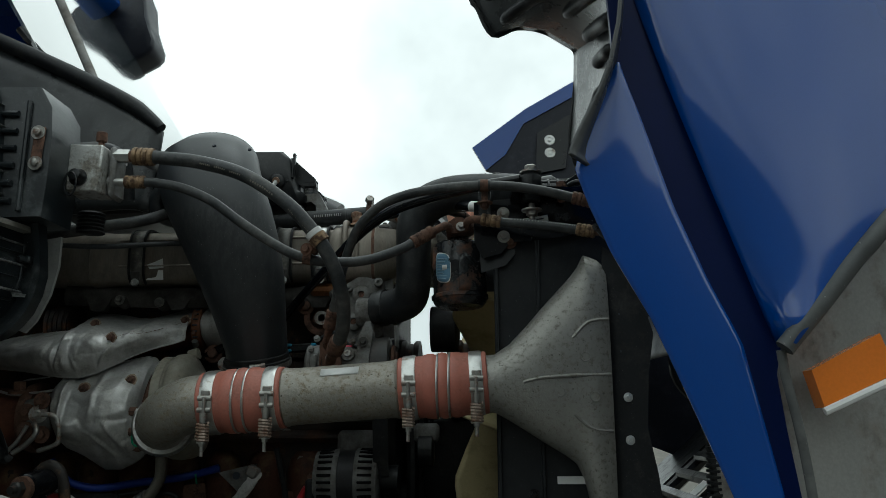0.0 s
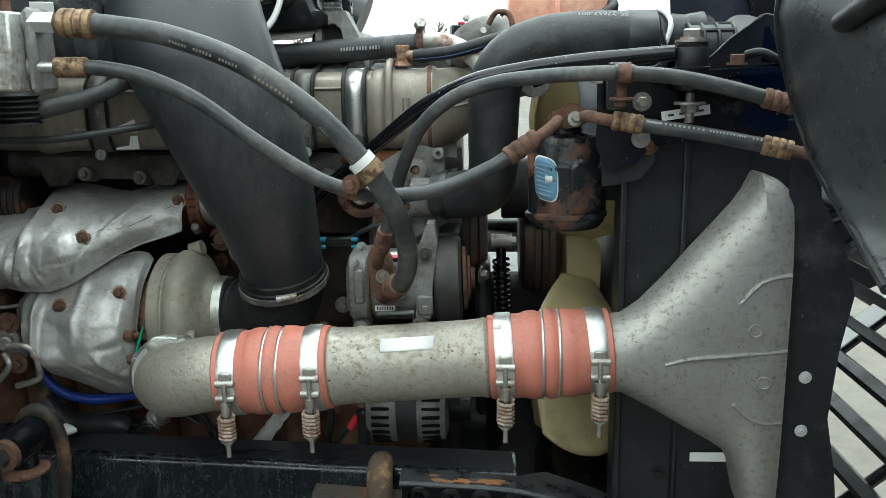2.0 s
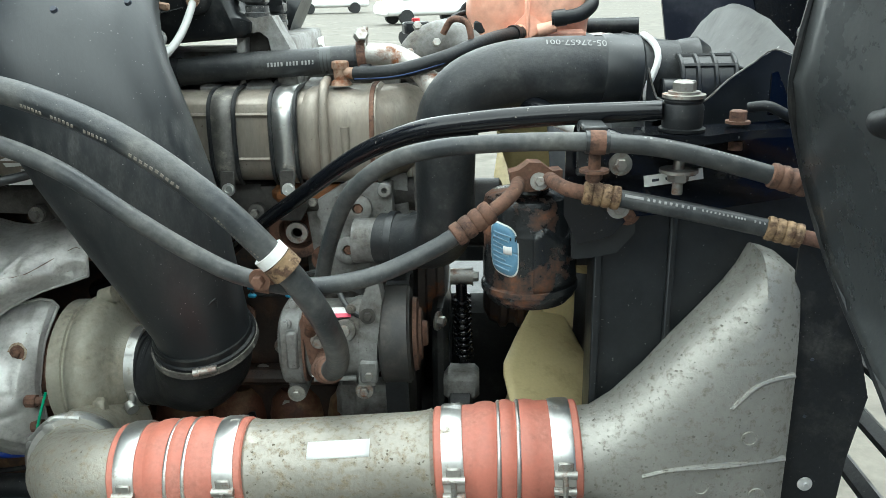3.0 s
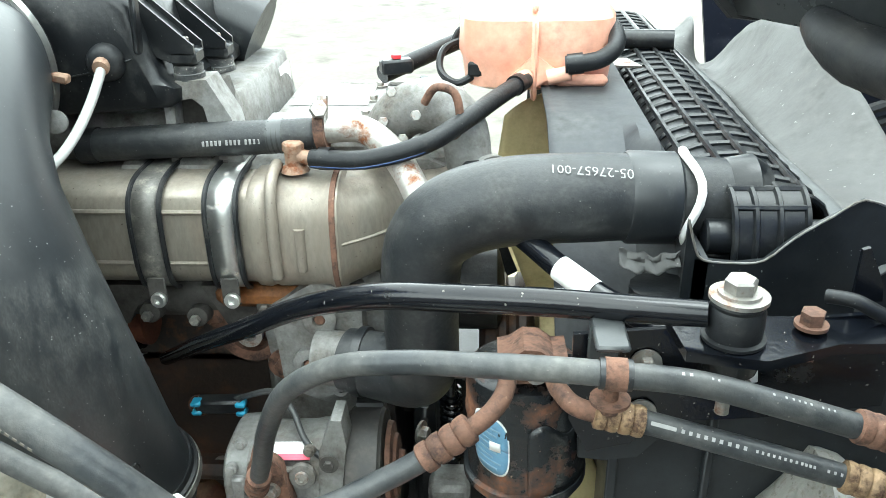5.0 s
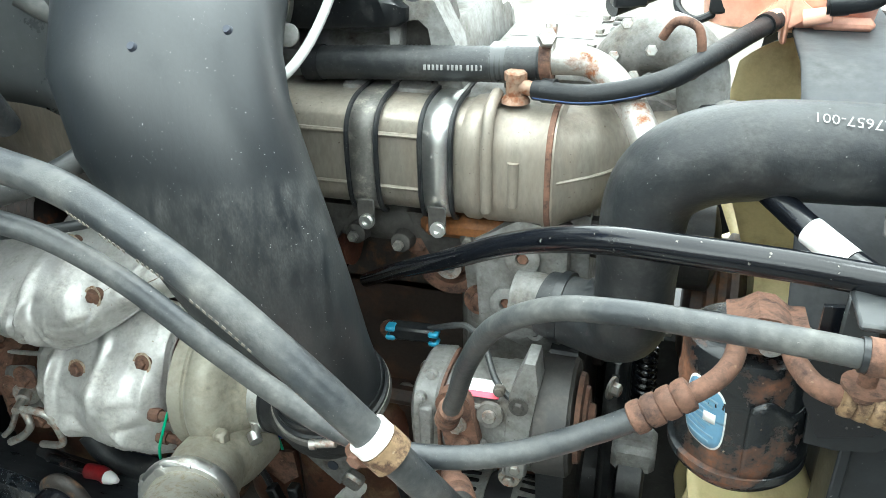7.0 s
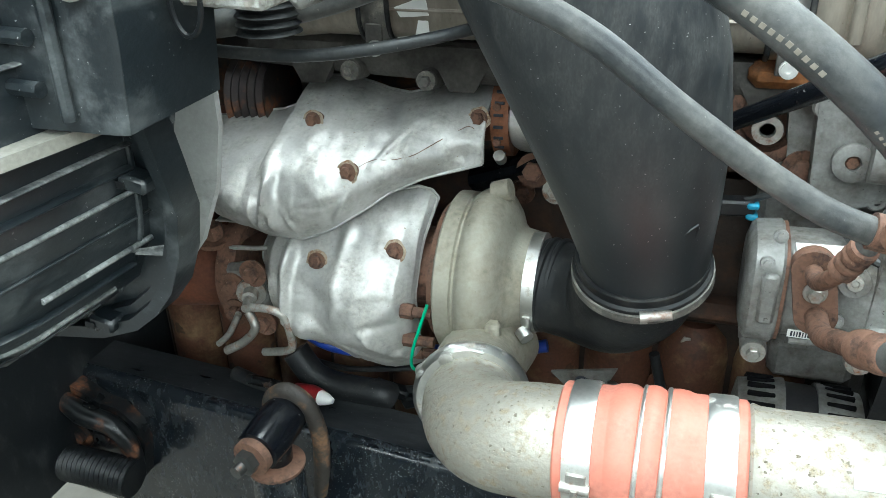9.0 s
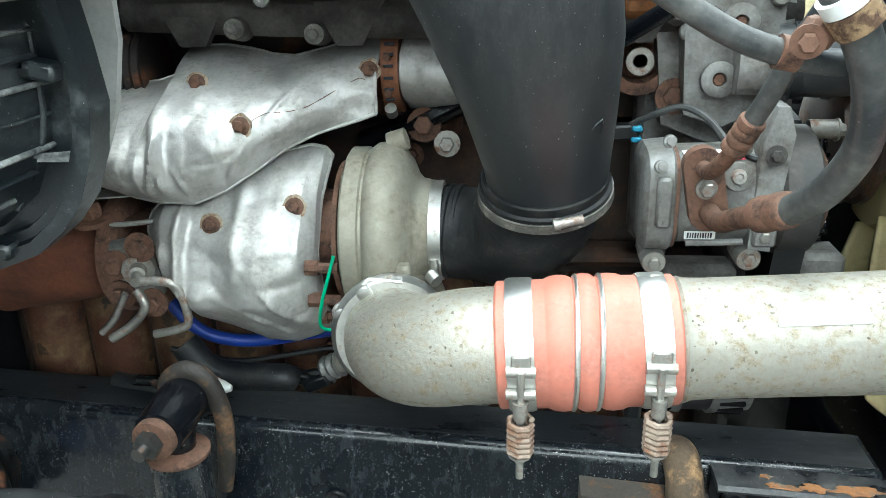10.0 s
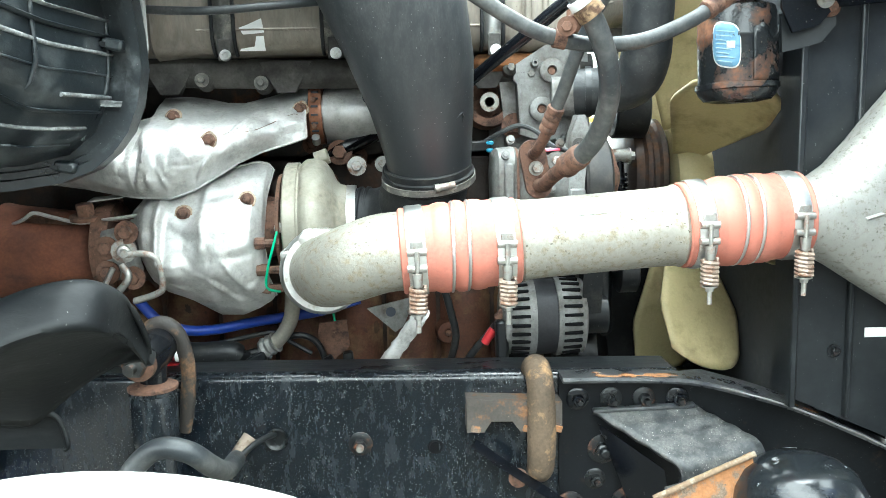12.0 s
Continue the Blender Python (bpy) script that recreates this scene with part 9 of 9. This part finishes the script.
# inner liner that closes from the blue edge back to the far edge
LE = [(0.262, 1.27, 1.497), (0.300, 1.42, 1.515), (0.312, 1.54, 1.555), (0.308, 1.60, 1.605), (0.290, 1.62, 1.675), (0.268, 1.60, 1.745), (0.278, 1.59, 1.84), (0.280, 1.57, 1.925), (0.215, 1.55, 1.959), (0.165, 1.55, 1.967), (0.120, 1.55, 1.954), (0.092, 1.55, 2.01), (0.075, 1.55, 2.07), (0.075, 1.55, 2.40)]
RE = [(0.205, 1.06, 1.540), (0.207, 1.06, 1.548), (0.215, 1.06, 1.565), (0.228, 1.06, 1.59), (0.246, 1.06, 1.625), (0.262, 1.06, 1.665), (0.275, 1.06, 1.72), (0.283, 1.06, 1.78), (0.285, 1.06, 1.84), (0.287, 1.06, 1.90), (0.288, 1.06, 1.96), (0.289, 1.06, 2.05), (0.29, 1.06, 2.15), (0.29, 1.06, 2.35)]


def liner_pt(u, v):
    k = min(int(v * 13), 12)
    t = v * 13 - k
    a = Vector(LE[k]).lerp(Vector(LE[k + 1]), t)
    b = Vector(RE[k]).lerp(Vector(RE[k + 1]), t)
    p = a.lerp(b, u)
    p.x += 0.045 * math.sin(math.pi * u) * (1 - 0.5 * v)
    return p


liner = part("inner_liner", Geo().sheet(liner_pt, 22, 52), LINER, hood, "grey plastic inner liner", thick=0.005)
part("liner_edge", Geo().tube([Vector(p) for p in LE], 0.005, 8, 4), RUBBER, liner)
for a, b, r in (((0.14, 1.50, 1.957), (0.222, 1.34, 1.935), 0.012), ((0.252, 1.42, 1.925), (0.292, 1.26, 1.885), 0.013), ((0.290, 1.45, 1.895), (0.312, 1.28, 1.845), 0.013), ((0.304, 1.44, 1.838), (0.316, 1.33, 1.815), 0.012), ((0.11, 1.50, 2.01), (0.16, 1.42, 1.99), 0.012), ((0.288, 1.475, 1.728), (0.302, 1.36, 1.760), 0.012)):
    a, b = Vector(a), Vector(b)
    m = a.lerp(b, 0.5) + Vector((-0.004, -0.006, -0.002))
    part("liner_rib", Geo().tube([a, a.lerp(m, 0.3) + Vector((-0.004, -0.004, -0.004)), m, m.lerp(b, 0.7) + Vector((-0.004, -0.004, -0.004)), b], [r * 0.6, r, r, r, r * 0.6], 12, 4), RUBBER, liner)
# far side and front skin of the hood
FY = 3.0
far = [(0.056, 2.23), (0.26, 2.38), (0.47, 2.50), (0.90, 2.74), (1.30, 2.80), (1.45, 1.2), (1.0, 1.0), (0.62, 1.15), (0.50, 1.50), (0.45, 1.80), (0.42, 2.10), (0.28, 2.08), (0.106, 2.14)]
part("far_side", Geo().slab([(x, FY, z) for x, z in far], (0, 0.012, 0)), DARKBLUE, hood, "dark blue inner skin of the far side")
part("far_edge_strip", Geo().slab([(x, FY - 0.006, z) for x, z in ((0.056, 2.23), (0.26, 2.38), (0.47, 2.50), (0.90, 2.74), (0.90, 2.69), (0.47, 2.44), (0.25, 2.32), (0.18, 2.20), (0.106, 2.14))], (0, 0.004, 0)), BLUE, hood)
part("far_reinforcement", Geo().slab([(x, FY - 0.010, z) for x, z in ((0.60, 2.05), (0.69, 1.75), (0.72, 1.58), (0.98, 1.52), (1.20, 1.60), (1.22, 2.1))], (0, 0.008, 0)), BLACKPAINT, hood)
part("far_reinforcement", Geo().slab([(x, FY - 0.012, z) for x, z in ((0.30, 2.28), (0.60, 2.45), (0.60, 2.38), (0.42, 2.28), (0.40, 2.14), (0.29, 2.12))], (0, 0.008, 0)), BLACKPAINT, hood)
for x, z in ((0.814, 1.704), (0.848, 1.612), (0.734, 1.65), (0.767, 1.557), (0.345, 2.25), (0.345, 2.20)):
    part("skin_rivet", Geo().lathe([(0, 0.021), (0.004, 0.019), (0.004, 0.011), (0.001, 0.010), (0.001, 0.006), (0.008, 0.006)], (x, FY - 0.012, z), (0, -1, 0), 18), STEEL, hood)
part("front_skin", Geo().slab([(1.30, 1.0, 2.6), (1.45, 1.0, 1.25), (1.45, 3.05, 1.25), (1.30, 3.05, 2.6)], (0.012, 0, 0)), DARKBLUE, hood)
part("lamp_back", Geo().loft([((1.05, 2.88, 1.80), (1, 0, 0), (0, 0, 1), a, 0.16 * a / 0.2, 3) for a in (0.2,)] + [((1.05, 2.95, 1.80), (1, 0, 0), (0, 0, 1), 0.18, 0.14, 3)], 24), GLASS, hood, "dark lamp housing glass")

# added dark panel that covers the bright area beyond the air seal
part("dark_infill", Geo().sheet(lambda u, v: Vector((0.60 + 0.06 * v + 0.02 * math.sin(6 * u), 1.90 + 1.08 * u, 1.40 + 0.16 * v)), 20, 8), DARKBLUE, hood, "added dark panel closing the bright view under the hood", thick=0.006)

# grille seen from behind, below the hood
gr = thing("front_grille", (0.8, 2.1, 0.8), "black slatted grille tipped forward beyond the radiator", "grille")


def grille_pt(u, v, lift=0.0):
    """u across the truck, v from the hinge forwards and up; tipped over with the hood."""
    return Vector((0.42 + 0.75 * v - 0.655 * lift, 1.60 + 1.12 * u, 0.84 + 0.65 * v + 0.755 * lift))


for k in range(-4, 10):
    v = (0.682 + 0.0577 * k - 0.42) / 0.75
    slat = Geo()
    rings = []
    for u in (0, 0.25, 0.5, 0.75, 1.0):
        rings.append([grille_pt(u, v - 0.017, -0.012), grille_pt(u, v - 0.017, -0.004), grille_pt(u, v - 0.009, 0.004), grille_pt(u, v + 0.012, 0.004), grille_pt(u, v + 0.016, -0.004), grille_pt(u, v + 0.010, -0.030), grille_pt(u, v + 0.004, -0.030)])
    part("slat", slat.rings(rings), PLASTIC, gr)
for u in (0.0, 0.30, 0.67, 1.0):
    part("cross_bar", Geo().tube([grille_pt(u, -0.02, -0.022), grille_pt(u, 1, -0.022)], 0.011 if 0 < u < 1 else 0.02, 8), PLASTIC, gr)
for k in range(4):
    v = (0.682 + 0.0577 * (k - 0.5) - 0.42) / 0.75
    part("clear_clip", Geo().slab([grille_pt(0.64, v - 0.026), grille_pt(0.70, v - 0.026), grille_pt(0.70, v + 0.026), grille_pt(0.64, v + 0.026)], Vector((-0.655, 0, 0.755)) * 0.003), CLOTH, gr, "clear plastic clip")
part("surround", Geo().slab([grille_pt(1.02, -0.1), grille_pt(1.3, -0.1), grille_pt(1.3, 1.05), grille_pt(1.02, 1.05)], Vector((0.655, 0, -0.755)) * 0.02), PLASTIC, gr, "black grille surround")
part("surround", Geo().slab([grille_pt(-0.02, -0.1), grille_pt(-0.35, -0.1), grille_pt(-0.35, 0.25), grille_pt(-0.02, 0.25)], Vector((0.655, 0, -0.755)) * 0.02), PLASTIC, gr)
part("lower_bar", Geo().slab([grille_pt(-0.3, -0.14), grille_pt(1.3, -0.14), grille_pt(1.3, -0.02), grille_pt(-0.3, -0.02)], Vector((0.655, 0, -0.755)) * 0.03), PLASTIC, gr)
for dz in (0.0, 0.035):
    part("light_ring", Geo().tube([Vector((0.83 + 0.13 * math.cos(t), 2.80, 1.40 + dz + 0.13 * math.sin(t))) for t in (2 * math.pi * k / 28 for k in range(29))], 0.012, 8, 1), PLASTIC, gr)
wl2 = thing("headlamp_harness", (0.48, 1.50, 0.9), "ribbed black headlamp harness hanging below the hood", "wiring")
part("loom", Geo().tube([(0.56, 1.50, 1.26), (0.50, 1.50, 1.245), (0.475, 1.50, 1.215), (0.478, 1.50, 1.15), (0.475, 1.49, 1.07), (0.44, 1.48, 1.00), (0.38, 1.47, 0.95)], 0.017, 12, 6), RUBBER, wl2)
for k in range(16):
    t = k / 15
    p = Vector((0.478, 1.50, 1.20)).lerp(Vector((0.470, 1.49, 1.06)), t)
    part("loom_ring", Geo().lathe([(0, 0.0185), (0.004, 0.0185)], p, (0.02, 0.05, -1), 12), RUBBER, wl2)
part("white_bottle", Geo().loft([((0.53, 1.50, z), (1, 0, 0), (0, 1, 0), a, a * 0.6, 2.6) for z, a in ((0.93, 0.04), (1.0, 0.06), (1.10, 0.065), (1.20, 0.06), (1.25, 0.04))], 28), MUDGREY, wl2, "pale plastic lamp back")
part("tie_bar", Geo().tube([(0.25, 1.66, 0.80), (0.42, 1.70, 0.905), (0.62, 1.75, 1.03)], 0.016, 16, 2), BLACKPAINT, wl2)


# ---- far yard: buses, cars, bare trees ----
def school_bus(x, y, turn):
    b = thing("school_bus", yard(x, y), "yellow school bus parked across the yard", "bus", "parked buses")
    m = Matrix.Translation(yard(x, y)) @ Matrix.Rotation(radians(turn), 4, "Z")

    def bx(c, s, bev):
        return Geo().box((0, 0, 0), s, bev, m=m @ Matrix.Translation(c))

    part("body", bx((0, 0, 1.75), (9.0, 2.4, 2.1), 0.25), YELLOW, b)
    part("roof", bx((0, 0, 2.82), (8.8, 2.2, 0.2), 0.09), mat("pale bus roof", (0.75, 0.62, 0.35), 0.5), b)
    part("bonnet", bx((-5.2, 0, 1.25), (1.6, 2.0, 1.1), 0.2), YELLOW, b)
    for k in range(9):
        part("window", bx((-3.6 + 0.9 * k, -1.2, 2.15), (0.72, 0.04, 0.7), 0.05), GLASS, b)
    part("windscreen", bx((-4.5, 0, 2.1), (0.06, 2.0, 0.9), 0.05), GLASS, b)
    part("rub_rail", bx((0, -1.21, 1.55), (9.0, 0.03, 0.08), 0.01), INK, b)
    for k in (-4.6, 2.6):
        part("wheel", Geo().lathe([(-0.15, 0.3), (-0.15, 0.5), (0.15, 0.5), (0.15, 0.3)], m @ Vector((k, -1.05, 0.5)), m.to_3x3() @ Vector((0, 1, 0)), 24), RUBBER, b)
    return b


for x, y, turn in ((-5.8, 95, 2), (0.5, 92, 86), (-17.5, 97, 3), (13, 92, -4), (25, 90, -6)):
    school_bus(x, y, turn)


def parked_car(x, y, turn, paint, label):
    c = thing("parked_car", yard(x, y), label, "car", "parked cars")
    m = Matrix.Translation(yard(x, y)) @ Matrix.Rotation(radians(turn), 4, "Z")
    part("body", Geo().loft([(m @ Vector((d, 0, z)), m.to_3x3() @ Vector((0, 1, 0)), (0, 0, 1), 0.85, h, 4) for d, z, h in ((-2.2, 0.65, 0.2), (-2.1, 0.68, 0.32), (0, 0.72, 0.38), (2.1, 0.68, 0.32), (2.2, 0.65, 0.2))], 28), paint, c)
    part("cabin", Geo().loft([(m @ Vector((d, 0, z)), m.to_3x3() @ Vector((0, 1, 0)), (0, 0, 1), 0.74, h, 4) for d, z, h in ((-1.4, 1.1, 0.06), (-0.8, 1.25, 0.26), (0.7, 1.25, 0.27), (1.3, 1.1, 0.06))], 28), GLASS, c)
    part("roof", Geo().box((0, 0, 0), (1.6, 1.35, 0.06), 0.03, m=m @ Matrix.Translation((0, 0, 1.53))), paint, c)
    for d in (-1.35, 1.35):
        for w in (-0.8, 0.8):
            part("wheel", Geo().lathe([(-0.1, 0.2), (-0.1, 0.32), (0.1, 0.32), (0.1, 0.2)], m @ Vector((d, w, 0.32)), m.to_3x3() @ Vector((0, 1, 0)), 20), RUBBER, c)


WHITECAR = mat("white car paint", (0.75, 0.76, 0.76), 0.25, coat=0.7, var=0.04, bump=0.0)
GREENCAR = mat("pale green van paint", (0.25, 0.45, 0.36), 0.35, var=0.05, bump=0.0)
parked_car(-8.5, 52, 12, WHITECAR, "white car parked in front of the buses")
parked_car(-2.0, 38.2, 28, WHITECAR, "white car parked nose-on in the yard")
parked_car(-18, 59, 8, GREENCAR, "pale green car parked in the yard")
parked_car(-24, 56, 5, WHITECAR, "white car at the yard's edge")

# bare trees on the skyline
random.seed(11)


def bare_tree(x, y, h):
    t = thing("bare_tree", yard(x, y), "leafless winter tree on the skyline", "tree", "skyline trees")
    base = yard(x, y)
    part("trunk", Geo().tube([base, base + Vector((0.1, 0, h * 0.3)), base + Vector((0.0, 0.1, h * 0.55)), base + Vector((0.15, 0, h))], [h * 0.03, h * 0.024, h * 0.016, h * 0.004], 8, 3), TREE, t)
    g = Geo()
    for k in range(70):
        z = h * random.uniform(0.22, 0.92)
        a = random.uniform(0, 2 * math.pi)
        ln = (h - z) * random.uniform(0.25, 0.65) + 0.4
        p = base + Vector((0, 0, z))
        q = p + Vector((math.cos(a) * ln * 0.6, math.sin(a) * ln * 0.6, ln * 0.45))
        e = q + Vector((math.cos(a) * ln * 0.3, math.sin(a) * ln * 0.3, ln * 0.55))
        g.tube([p, q, e], [h * 0.008, h * 0.005, h * 0.0015], 4, 2)
        for j in range(3):
            a2 = a + random.uniform(-1.2, 1.2)
            g.tube([q, q + Vector((math.cos(a2), math.sin(a2), random.uniform(0.3, 1.1))) * ln * 0.4], [h * 0.004, h * 0.001], 3, 1)
    part("crown", g, TREE, t, angle=80)


for k in range(16):
    bare_tree(-34 + 5.2 * k + random.uniform(-2, 2), 118 + random.uniform(-6, 12), random.uniform(5.5, 9.5))


# ---- under the truck: far rail, crossmember, axle; unseen, added to block light ----
solo("far_frame_rail", Geo().slab([(-2.2, 2.75, 0.76), (0.05, 2.78, 0.76), (0.05, 2.78, 1.03), (-2.2, 2.75, 1.03)], (0, 0.09, 0)), BLACKPAINT, "black frame rail on the engine's far side", "frame rail")
solo("front_crossmember", Geo().loft([((0.13, y, 0.80), (1, 0, 0), (0, 0, 1), 0.10, 0.09, 4) for y in (1.86, 1.90, 2.3, 2.7, 2.76)], 24), BLACKPAINT, "black front crossmember below the radiator", "crossmember")
solo("engine_crossmember", Geo().loft([((-0.12, y, 0.66), (1, 0, 0), (0, 0, 1), 0.09, 0.05, 4) for y in (1.90, 2.0, 2.6, 2.72)], 24), BLACKPAINT, "black crossmember under the engine", "crossmember")
# added dark screen on the open far side, to keep bright ground out of gaps
apron = thing("far_dark_screen", (-0.4, 2.95, 0.5), "added dark sheet closing the bright view beyond the engine", "splash apron")
part("screen_sheet", Geo().sheet(lambda u, v: Vector((-1.25 + 1.75 * u, 2.93 + 0.02 * math.sin(9 * u) + 0.03 * v, 0.42 + 0.82 * v)), 24, 8), PLASTIC, apron, thick=0.006)
part("screen_rail", Geo().tube([(-1.25, 2.955, 1.24), (-0.4, 2.96, 1.245), (0.5, 2.955, 1.24)], 0.015, 10, 3), PLASTIC, apron)
